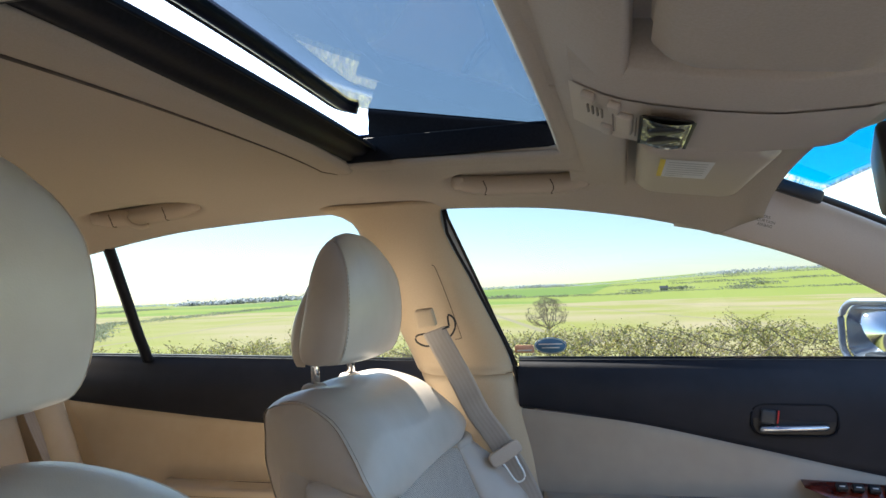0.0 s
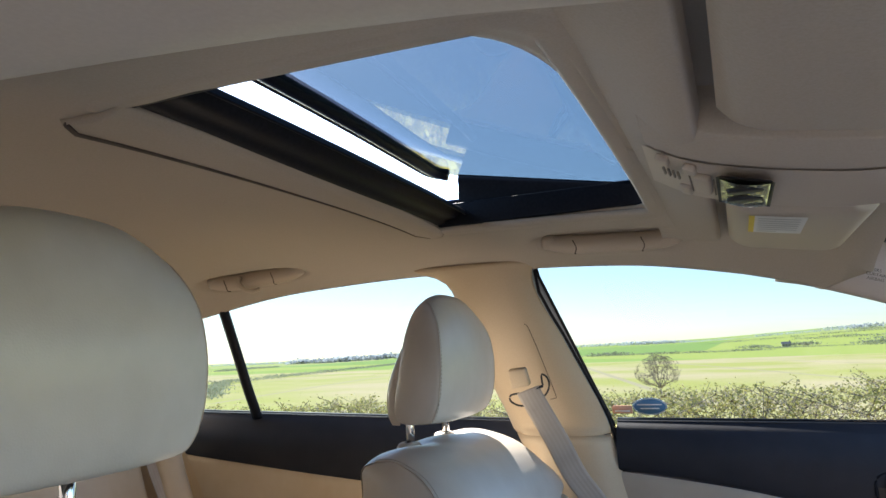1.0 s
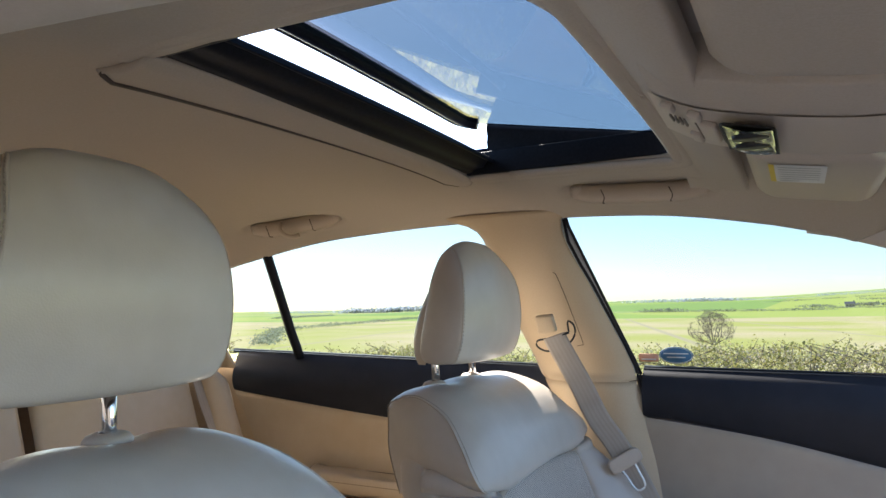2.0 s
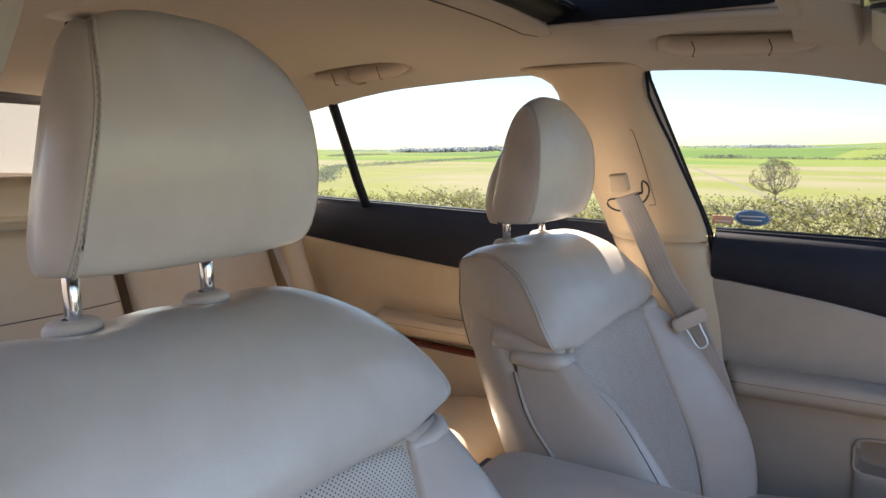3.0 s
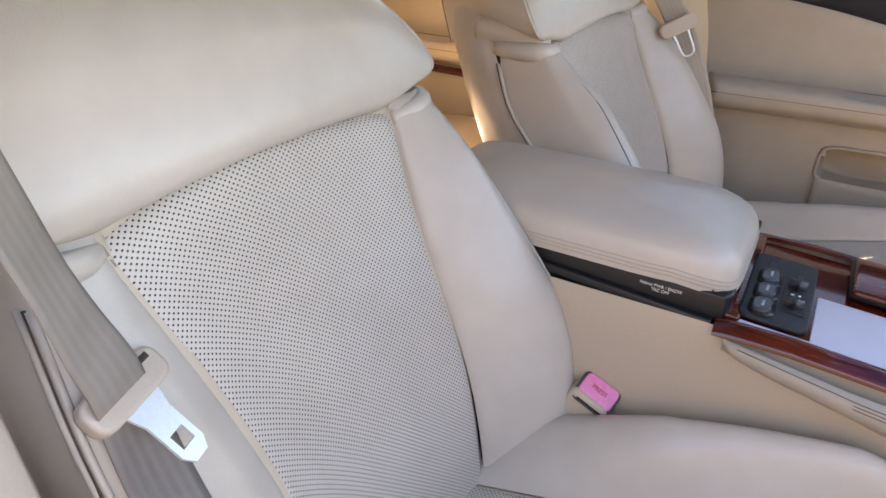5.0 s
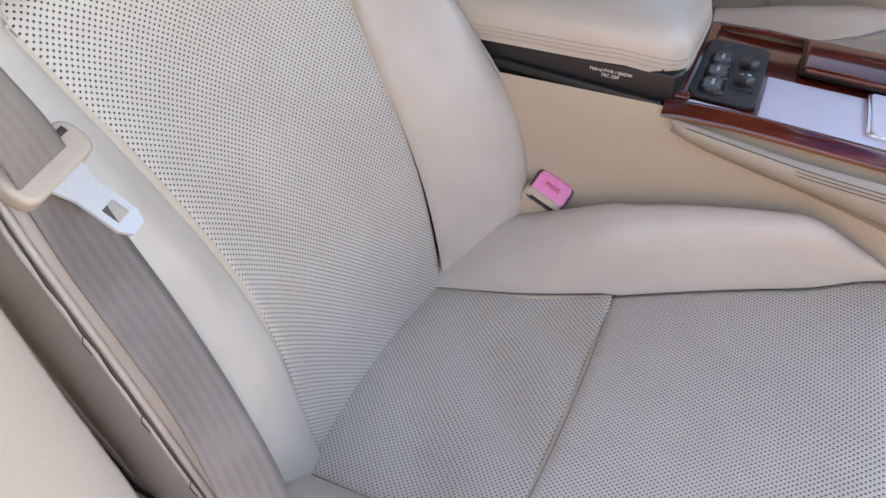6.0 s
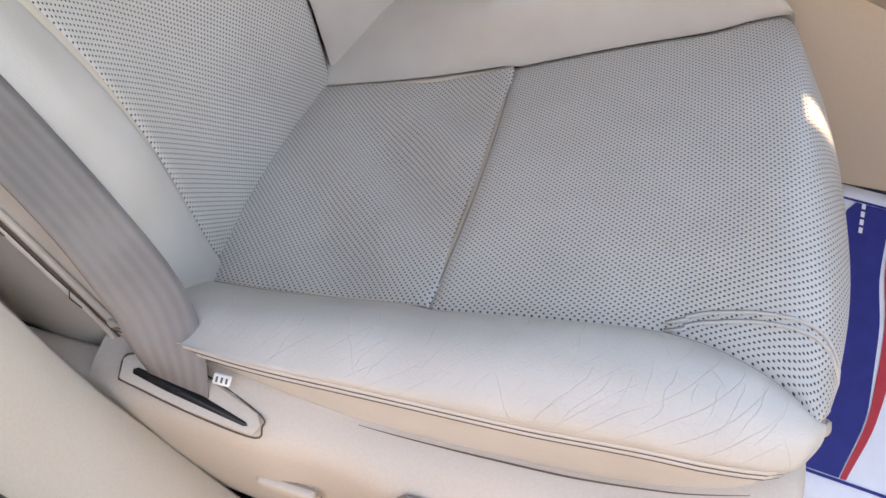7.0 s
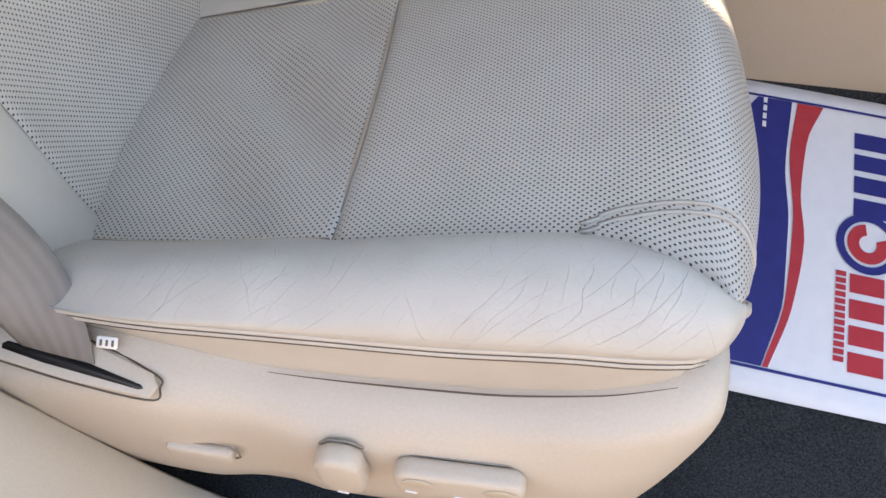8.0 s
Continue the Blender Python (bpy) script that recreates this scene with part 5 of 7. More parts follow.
    put("armrest_seam", tube([(a0 + (a1 - a0) * k / 24, wall_y(0.70) - 0.006, 0.707 + 0.01 * k / 24 * front) for k in range(25)], 0.0016, 5), SEAM)
    # veneer strip
    if front:
        put("veneer_strip", pad(lambda s, t: (0.585 + 0.60 * s, 0.667 - 0.018 * math.sin(math.pi * t) - 0.004, 0.664 + 0.020 * s + (0.030 * min(1, s * 6)) * (t - 0.5)), 24, 8, 0.002, 0.006, flip=False), WOOD, "glossy red walnut strip")
        put("switch_plate", pad(lambda s, t: (0.800 + 0.42 * s, 0.690 - 0.035 * t, 0.752 - 0.02 * s - 0.030 * t * min(1, s * 5 + 0.2)), 24, 8, 0.002, 0.008, flip=True), WOOD, "glossy walnut window switch plate")
        for k in range(4):
            x = 0.862 + 0.026 * k
            put("window_switch", block((0.018, 0.014, 0.010), (x, 0.672, 0.743 - 0.0012 * k), (35, 3, 0), 0.002), BLACK)
            put("switch_mark", block((0.009, 0.002, 0.0006), (x, 0.6665, 0.7462 - 0.0012 * k), (35, 3, 0)), WHITE_INK)
        # handle: recess, lever and lock button
        bz = outline_block(round_rect(0.142, 0.054, 0.020), 0.006, axes_pose((0.797, 0.699, 0.855), (1, 0, 0), (0, 0, 1)), 0.002)
        bezel = put("handle_bezel", bz, BLACK, "black handle recess")
        put("handle_rim", tube([(0.797 + a, 0.692, 0.855 + b) for a, b in round_rect(0.146, 0.058, 0.022) + [round_rect(0.146, 0.058, 0.022)[0]]], 0.0022, 6, False), RUBBER)
        put("lever", pad(lambda s, t: (0.735 + 0.118 * s, 0.690 - 0.012 * math.sin(math.pi * t) - 0.004 * math.sin(math.pi * s), 0.832 + 0.004 * s + 0.016 * t), 16, 8, 0.004, 0.004, flip=False), CHROME, "chrome door lever")
        put("lock_button", block((0.026, 0.012, 0.026), (0.752, 0.689, 0.862), (0, 8, 0), 0.004), BUTTON)
        put("lock_mark", block((0.003, 0.003, 0.024), (0.7685, 0.684, 0.862), (0, 10, 0), 0.001), RED, "red lock mark")
    else:
        put("veneer_strip", pad(lambda s, t: (-0.50 + 0.56 * s, 0.668 - 0.016 * math.sin(math.pi * t) - 0.004, 0.640 - 0.01 * s + 0.022 * (t - 0.5)), 24, 8, 0.002, 0.006, flip=False), WOOD, "glossy red walnut strip")
    # outer skin below the belt, and the bright strip along the glass
    put("outer_skin", pad(lambda s, t: (xa + (xb - xa) * s, 0.80 + 0.06 * math.sin(math.pi * t) - 0.03 * t, 0.20 + 0.745 * t), 12, 12, 0, 0.01, ""), CAR_PAINT, "dark blue painted outer skin")
    put("belt_strip", tube([(xa + (xb - xa) * k / 20, 0.742, curve(belt, xa + (xb - xa) * k / 20) - 0.002) for k in range(21)], 0.006, 8), RUBBER, "dark strip below the glass")
    put("belt_seal", pad(lambda s, t: (xa + (xb - xa) * s, 0.722 + 0.016 * t, curve(belt, xa + (xb - xa) * s) - 0.001 + 0.001 * t), 20, 4, 0, 0.01, "", flip=False), RUBBER)

    # glass, leaning in towards the roof
    def pane_at(x, t, off=0.0):
        z0, z1 = curve(belt, x) - 0.01, curve(ROOF_EDGE, x) + 0.02
        z = z0 + (z1 - z0) * t
        return (x, edge_y(z) + 0.014 + off, z)

    if front:
        spans = [("glass_pane", 0.17, 1.24)]
    else:
        spans = [("glass_pane", -0.60, 0.10), ("quarter_pane", -0.86, -0.60)]
    for name, p0, p1 in spans:
        g = grid_mesh([[pane_at(p0 + (p1 - p0) * i / 24, j / 10) for j in range(11)] for i in range(25)])
        ob = put(name, g, GLASS, "side glass toned dark to dim the daylight outside")
        ob.visible_shadow = False
    if not front:
        line = [pane_at(-0.600 - 0.010 * j / 10, j / 10, -0.012) for j in range(11)]
        put("window_divider", tube(line, 0.0145, 8, flat=0.7), RUBBER, "black upright between the panes")
    else:
        # black channel along the pillar
        line = [(curve([(0.95, 0.286), (1.135, 0.222), (1.27, 0.175)], z), edge_y(z) + 0.010, z) for z in [0.955 + 0.33 * k / 12 for k in range(13)]]
        # backing block added to stop daylight showing between pillar and door
        put("rear_seal", block((0.056, 0.010, 0.13), (0.286, 0.724, 0.889), (0, -6, 0), 0.003), RUBBER, "black backing added to close the gap behind the pillar")
        put("glass_channel", tube(line, 0.0032, 8), RUBBER, "dark window channel")
        # blue-grey base stands in for sky reflected along the frame
        frame_m = plain("sky_toned_window_frame", (0.19, 0.225, 0.27), (0.23, 0.27, 0.32), 0.4, 200, 0.1)
        inner = [(curve([(0.60, 0.36), (0.84, 0.302), (0.975, 0.272), (1.135, 0.210), (1.255, 0.163), (1.27, 0.165), (1.288, 0.19)], p[2]) - 0.012, p[1] - 0.010, p[2]) for p in line]
        put("window_frame", grid_mesh([[tuple(np.array(a) * (1 - k / 3) + np.array(b) * k / 3) for k in range(4)] for a, b in zip(inner, line)]), frame_m, "window frame edge in a blue-grey reflection tone")
    return th, put


build_door(True)
build_door(False)

# stickers inside the front passenger glass
for name, label, w, h, x, z, mat_a in (("window_sticker", "oval blue and white sticker on the window glass", 0.066, 0.036, 0.357, 0.996, ((0.05, 0.16, 0.30), (0.08, 0.20, 0.36))), ("window_sticker", "faded red sticker on the window glass", 0.040, 0.017, 0.303, 0.990, ((0.60, 0.30, 0.20), (0.68, 0.38, 0.26)))):
    m = axes_pose((x, edge_y(z) + 0.010, z), (1, 0, 0), (0, -0.35, 1))
    st = thing(name, label, "sticker")
    shape = ellipse(w, h) if "oval" in label else round_rect(w, h, 0.004)
    part("backing", outline_block(shape, 0.0006, m), plain(name + "_print", *mat_a, 0.6, bump=0), st)
    if "oval" in label:
        for a, b in ((0.048, 0.0022), (0.036, 0.0022)):
            part("printed_bar", block((a, b, 0.0005), (0, 0, 0), bevel=0), WHITE_INK, st).matrix_local = m @ pose(0, 0.004 if a > 0.04 else -0.004, 0.0012)
        ring = [m @ Vector((1.0 * p[0], 1.0 * p[1], 0.0010)) for p in ellipse(w * 0.94, h * 0.92)]
        part("printed_ring", tube(ring + ring[:1], 0.0006, 4, False), WHITE_INK, st)
    else:
        part("printed_bar", block((0.03, 0.003, 0.0005)), WHITE_INK, st).matrix_local = m @ pose(0, -0.003, 0.0012)


def build_wing_mirror():
    th = thing("door_mirror", "silver-cased door mirror outside the passenger window", "mirror", at=(0.993, 0.95, 0.986))
    m = axes_pose((0.06, 0.06, 0.0), (0.42, -0.91, 0), (0, 0, 1))
    rim = round_rect(0.24, 0.145, 0.05, 7)
    part("mirror_case", outline_block(rim, 0.07, m @ pose(0, 0, -0.075), 0.02, 3), SILVER_PAINT, th, "pale silver mirror case")
    part("mirror_glass", outline_block(round_rect(0.205, 0.112, 0.035, 6), 0.003, m @ pose(0, 0, -0.003)), plain("mirror_silver", (0.9, 0.92, 0.92), (0.92, 0.94, 0.94), 0.02, bump=0, metal=1.0), th, "mirror glass")
    part("mirror_rim", tube([m @ Vector((a, b, 0.0)) for a, b in rim + rim[:1]], 0.008, 8, False), SILVER_PAINT, th)
    part("mirror_foot", block((0.06, 0.12, 0.05), (0.02, -0.12, -0.05), (0, 0, 10), 0.012), BLACK, th)


build_wing_mirror()

# passenger seat belt and its guide on the pillar
def strap(points, width, across):
    """Flat webbing along points; across: the direction of its width."""
    rows, uv, run = [], [], 0.0
    for i, p in enumerate(points):
        p = Vector(p)
        a = Vector(across[i] if isinstance(across, list) else across).normalized()
        if i:
            run += (p - Vector(points[i - 1])).length
        rows.append([p + a * width * (j / 8 - 0.5) for j in range(9)])
        uv.append([(width * j / 8, run) for j in range(9)])
    bm = grid_mesh(rows, uv)
    return bm


def tongue_parts(th, at, right, up, ring=False):
    """Belt latch: plastic-covered bar and steel blade, x along right, blade pointing along -up."""
    m = axes_pose(at, right, up)
    part("latch_cover", outline_block(round_rect(0.066, 0.027, 0.010), 0.014, m @ pose(0, 0, -0.005), 0.004, 3), TRIM_PALE, th, "pale plastic latch cover")
    if ring:
        loop = [m @ Vector((x, y, 0.004)) for x, y in ((-0.014, -0.008), (-0.012, -0.026), (-0.011, -0.046), (-0.006, -0.056), (0.006, -0.056), (0.011, -0.046), (0.012, -0.026), (0.014, -0.008))]
        part("latch_loop", tube(spline(loop, 28), 0.0019, 8), STEEL, th, "bright steel latch loop")
        return
    part("latch_slot", block((0.050, 0.0045, 0.0008)), SEAM, th).matrix_local = m @ pose(0, 0.0065, 0.0092)
    blade = [(-0.016, -0.010), (0.016, -0.010), (0.011, -0.026), (0.011, -0.055), (0.006, -0.063), (-0.006, -0.063), (-0.011, -0.055), (-0.011, -0.026)]
    hole = [(-0.006, -0.052), (-0.006, -0.040), (0.006, -0.040), (0.006, -0.052)]
    bm = bmesh.new()
    o = [bm.verts.new((x, y, 0)) for x, y in blade]
    h = [bm.verts.new((x, y, 0)) for x, y in hole]
    for ids in ((o[0], o[1], o[2], h[2], h[1], o[7]), (o[2], o[3], h[3], h[2]), (o[3], o[4], o[5], o[6], h[0], h[3]), (o[6], o[7], h[1], h[0])):
        bm.faces.new(ids)
    ext = bmesh.ops.extrude_face_region(bm, geom=bm.faces[:])
    bmesh.ops.translate(bm, vec=(0, 0, 0.0026), verts=[v for v in ext["geom"] if isinstance(v, bmesh.types.BMVert)])
    bmesh.ops.recalc_face_normals(bm, faces=bm.faces[:])
    bmesh.ops.transform(bm, matrix=m @ pose(0, 0, 0.004), verts=bm.verts)
    part("latch_blade", bm, STEEL, th, "bright steel latch blade", smooth=False)


def build_passenger_belt():
    th = thing("seat_belt", "beige front passenger seat belt hanging from its pillar guide", "seat belt", "seat belts")
    pts = spline([(0.155, 0.556, 1.041), (0.163, 0.564, 1.02), (0.200, 0.577, 0.945), (0.228, 0.582, 0.885), (0.262, 0.588, 0.835), (0.292, 0.596, 0.78), (0.328, 0.600, 0.70), (0.374, 0.600, 0.56), (0.41, 0.60, 0.40)], 44)
    ob = part("webbing", strap(pts, 0.045, (0.93, 0.12, 0.33)), WEBBING_SUNLIT, th, "woven beige webbing")
    sheet(ob, 0.0013)
    tongue_parts(th, (0.277, 0.583, 0.808), (0.80, 0.35, 0.49), (-0.62, -0.10, 0.78), True)
    m = axes_pose((0.139, 0.566, 1.066), (1, 0.05, 0.10), (0, -0.25, 1))
    part("guide_cover", outline_block([(-0.020, -0.019), (0.019, -0.017), (0.016, 0.018), (-0.019, 0.018)], 0.016, m, 0.005, 3), PILLAR_MAT, th, "tan guide cover")
    loop = [m @ Vector((x, y, 0.007)) for x, y in ((-0.008, -0.031), (-0.025, -0.033), (-0.027, -0.045), (-0.008, -0.056), (0.022, -0.050), (0.042, -0.040), (0.053, -0.023), (0.052, -0.007), (0.043, 0.000), (0.041, -0.012), (0.041, -0.021))]
    part("guide_loop", tube(spline(loop, 40), 0.0019, 8), BLACK, th, "dark metal belt loop")
    part("guide_bar", tube([m @ Vector((-0.009, -0.032, 0.012)), m @ Vector((0.042, -0.021, 0.012))], 0.0024, 8), BLACK, th, "dark bar of the belt guide")


build_passenger_belt()


# ---- rear bench ----
def build_rear_bench():
    th = thing("rear_bench", "tan leather rear bench seat with padded outer places", "bench seat", at=(-0.6, 0, 0.3))

    def put(name, bm, mat, lab=""):
        bmesh.ops.translate(bm, vec=(0.6, 0, -0.3), verts=bm.verts)
        return part(name, bm, mat, th, lab)

    def back_x(z):
        return -0.70 - 0.36 * (z - 0.5)

    for y0, y1, bulge in ((-0.20, 0.135, 0.020), (0.140, 0.575, 0.035), (-0.575, -0.205, 0.035)):
        put("back_pad", pad(lambda s, t: (back_x(0.47 + 0.50 * t) + bulge * math.sin(math.pi * s) ** 0.5, y0 + (y1 - y0) * s, 0.47 + 0.50 * t), 22, 24, 0.016, 0.035, flip=False), LEATHER_REAR, "tan leather back pad")
        zz = 0.80 if y0 == -0.20 else 0.70
        put("back_seam", tube([(back_x(zz) + bulge * math.sin(math.pi * (0.06 + 0.88 * k / 16)) ** 0.5 + 0.0006, y0 + (y1 - y0) * (0.06 + 0.88 * k / 16), zz) for k in range(17)], 0.0012, 5), SEAM)
    for sg in (1, -1):
        put("side_wing", pad(lambda s, t: (back_x(0.45 + 0.52 * t) + 0.03 + 0.03 * s + 0.03 * math.sin(math.pi * s), sg * (0.580 + 0.085 * s), 0.45 + 0.52 * t - 0.05 * s * t), 12, 20, 0.012, 0.03, flip=sg < 0), LEATHER_REAR)
    put("top_roll", pad(lambda s, t: (-0.90 + 0.055 * math.sin(math.pi * t) - 0.08 * t, -0.60 + 1.2 * s, 0.965 + 0.055 * t), 24, 12, 0.01, 0.025, flip=False), LEATHER_REAR)
    for yc in (-0.36, 0.0, 0.36):
        def hr(s, t):
            a = math.pi * (t * 1.6 - 0.3)
            k = (1 - abs(2 * s - 1) ** 4) ** 0.5
            return (-0.945 + 0.05 * math.cos(a - math.pi / 2) * (0.6 + 0.4 * k) + 0.012, yc + 0.125 * (2 * s - 1), 0.992 - 0.075 * math.cos(a) * (0.75 + 0.25 * k))
        put("rear_headrest", pad(hr, 18, 20, 0.004, 0.01, "lr", flip=False), LEATHER_REAR, "low tan leather rear headrest")

    def cushion(y0, y1):
        def f(s, t):
            p = along([(-0.74, 0.475, 0), (-0.55, 0.490, 0), (-0.35, 0.520, 0), (-0.18, 0.548, 0), (-0.105, 0.535, 0), (-0.078, 0.49, 0), (-0.10, 0.40, 0), (-0.12, 0.30, 0)], t)
            e = abs(2 * s - 1) ** 6
            return (p[0] - 0.03 * e * (t > 0.5), y0 + (y1 - y0) * s, p[1] + 0.012 * math.sin(math.pi * s) - 0.010 * e)
        return f

    for y0, y1 in ((-0.66, -0.19), (-0.185, 0.135), (0.140, 0.66)):
        put("seat_pad", pad(cushion(y0, y1), 20, 34, 0.010, 0.03, "lr", flip=True), LEATHER_REAR, "tan leather seat pad")
    return th


build_rear_bench()
rear_belt = thing("seat_belt", "beige rear seat belt strap lying on the bench back", "seat belt", "seat belts")
rb = part("webbing", strap(spline([(-0.93, 0.60, 1.02), (-0.855, 0.592, 0.96), (-0.80, 0.585, 0.86), (-0.745, 0.60, 0.73), (-0.67, 0.62, 0.55)], 24), 0.046, (0.05, 1, 0.1)), WEBBING_SUNLIT, rear_belt)
sheet(rb, 0.0013)


# ---- centre console ----
def build_console():
    th = thing("centre_console", "beige centre console with red walnut top and dark switch panel", "console", at=(0.6, 0, 0.2))

    def put(name, bm, mat, lab="", parent=None, smooth=True):
        bmesh.ops.translate(bm, vec=(-0.6, 0, -0.2), verts=bm.verts)
        return part(name, bm, mat, parent or th, lab, smooth)

    def wing(s):
        return curve([(0, 0.020), (0.05, 0.030), (0.2, 0.045), (0.4, 0.075), (0.7, 0.125), (1, 0.15)], s)

    for sg in (-1, 1):
        put("side_panel", pad(lambda s, t: (0.06 + 1.20 * s, sg * (0.122 + 0.016 * (1 - t) ** 2 + 0.004 * math.sin(math.pi * t)), 0.19 + (0.458 - 0.055 * max(0, s - 0.38)) * t), 30, 16, 0.003, 0.012, "t", flip=sg > 0), TRIM if sg < 0 else TRIM, "beige soft side panel")
        # padded knee wing beside the veneer
        put("knee_pad", pad(lambda s, t: (0.520 + 0.70 * s, sg * (0.130 + 0.022 * math.sin(math.pi * min(1, 0.16 + t)) ** 0.6 * min(1, 0.3 + s * 4)), 0.645 - 0.055 * s - wing(s) * t), 30, 14, 0.006, 0.014, flip=sg < 0), DOOR_BEIGE, "stitched padded knee wing")
        for off in (0.14, 0.20, 0.26):
            put("wing_stitching", tube([(0.535 + 0.66 * k / 24, sg * (0.1306 + 0.022 * math.sin(math.pi * min(1, 0.16 + off)) ** 0.6 * min(1, 0.3 + k / 24 * 4)), 0.645 - 0.055 * k / 24 - (0.022 + 0.010 * k / 24) * off * 2.2) for k in range(25)], 0.0005, 4), SEAM)
        put("veneer_rail", pad(lambda s, t: (0.508 + 0.72 * s, sg * (0.105 + 0.026 * t), 0.652 - 0.05 * max(0, s - 0.1) - 0.009 * t * t + 0.003 * math.sin(math.pi * t)), 24, 8, 0.002, 0.005, flip=sg < 0), WOOD, "glossy red walnut rail")
    put("rear_face", block((0.03, 0.24, 0.42), (0.075, 0, 0.40), bevel=0.012), TRIM)
    put("top_deck", block((0.74, 0.205, 0.010), (0.878, 0, 0.6265), (0, 2.9, 0), 0.002), WOOD)
    put("veneer_bridge", block((0.022, 0.21, 0.012), (0.518, 0, 0.650), (0, 2, 0), 0.003), WOOD)
    # black storage box under the armrest lid
    put("storage_box", outline_block([(0.30, -0.110), (0.512, -0.110), (0.518, -0.10), (0.518, 0.10), (0.30, 0.110), (0.10, 0.110), (0.10, -0.110)], 0.037, Matrix.Translation((0, 0, 0.640)), 0.003), BLACK, "black storage box")
    put("box_lip", block((0.20, 0.012, 0.010), (0.405, -0.113, 0.652), (0, 4, 0), 0.003), BLACK)
    m = axes_pose((0.463 - 0.6, -0.1108, 0.669 - 0.2), (1, 0, -0.02), (0, 0.12, 1))
    lettering("printed_word", "Hybrid PWR / SNOW\nTRC OFF", 0.0048, WHITE_INK, m @ pose(-0.014, -0.003, 0.0006), th)

    matt_black = plain("matt_black_switch_plastic", (0.016, 0.017, 0.02), (0.024, 0.025, 0.028), 0.6, 300, 0.2, 0.0002)
    key_m = plain("satin_switch_key", (0.045, 0.048, 0.055), (0.06, 0.063, 0.07), 0.32, 300, 0.1, 0.0002)
    # switch panel
    plate = put("switch_panel", outline_block(round_rect(0.066, 0.150, 0.010), 0.006, Matrix.Translation((0.557, -0.022, 0.650)) @ pose(0, 0, 0, 0, 2.9, 0), 0.002), matt_black, "black switch panel")

    def on(x, y, z=0.6566):
        return (x, y, z - (x - 0.557) * 0.05)

    put("slot", block((0.010, 0.034, 0.002), on(0.545, 0.028), bevel=0.0006), BLACK)
    for k, y in enumerate((-0.006, -0.040, -0.074)):
        put("button_well", outline_block(round_rect(0.025, 0.036, 0.009), 0.0012, Matrix.Translation(on(0.545, y, 0.6562)) @ pose(0, 0, 0, 0, 2.9, 0)), BLACK)
        put("button", outline_block(round_rect(0.019, 0.030, 0.008), 0.007, Matrix.Translation(on(0.545, y, 0.6545)) @ pose(0, 0, 0, 0, 2.9 - 8, 0), 0.0025, 3), key_m)
        put("button_mark", block((0.003, 0.012, 0.0006), on(0.545, y, 0.6618), (0, -5, 0)), PALE_INK)
    put("dial_plate", block((0.024, 0.078, 0.0016), on(0.573, -0.030), bevel=0.0006), matt_black)
    for y in (-0.010, -0.052):
        put("seat_heat_dial", tube([on(0.573 - 0.009, y, 0.660), on(0.573 + 0.009, y, 0.660)], 0.0055, 12), key_m)
        put("dial_grip", block((0.004, 0.020, 0.010), on(0.573, y, 0.661), bevel=0.001), BLACK)
    put("dial_mark", block((0.010, 0.003, 0.0006), on(0.573, -0.031, 0.6578)), WHITE_INK)
    # satin panel and cup holder lid ahead of the switches
    # lavender base stands in for the sky reflected in the console
    satin = plain("sky_toned_satin", (0.62, 0.62, 0.72), (0.68, 0.68, 0.78), 0.42, 30, 0.05, 0.0004)
    put("satin_panel", outline_block([(0.526, -0.106), (0.95, -0.106), (0.95, -0.004), (0.594, -0.004), (0.594, -0.099), (0.526, -0.099)], 0.004, Matrix.Translation((0, 0, 0.6435)) @ Matrix.Translation((0.6, 0, 0)) @ pose(0, 0, 0, 0, 2.9, 0) @ Matrix.Translation((-0.6, 0, 0)), 0.001), satin, "satin console panel in a lavender tone of reflected sky")
    put("cup_holder_lid", block((0.30, 0.086, 0.012), (0.775, 0.052, 0.646), (0, 2.9, 0), 0.004), WOOD, "glossy walnut cup holder lid")
    gate = put("gear_gate", outline_block(round_rect(0.16, 0.094, 0.006), 0.005, Matrix.Translation((0.770, -0.044, 0.6385)) @ pose(0, 0, 0, 0, 2.9, 0), 0.0015), CHROME, "bright framed gear gate")
    put("gate_face", outline_block(round_rect(0.152, 0.086, 0.005), 0.002, Matrix.Translation((0.770, -0.044, 0.6430)) @ pose(0, 0, 0, 0, 2.9, 0), 0.0006), satin, "", gate)
    put("gate_slot", block((0.100, 0.030, 0.002), (0.775, -0.058, 0.6455), (0, 2.9, 0), 0.0008), BLACK, "", gate)
    put("lid_gap", block((0.306, 0.092, 0.003), (0.775, 0.052, 0.6445), (0, 2.9, 0)), BLACK)
    return th


build_console()


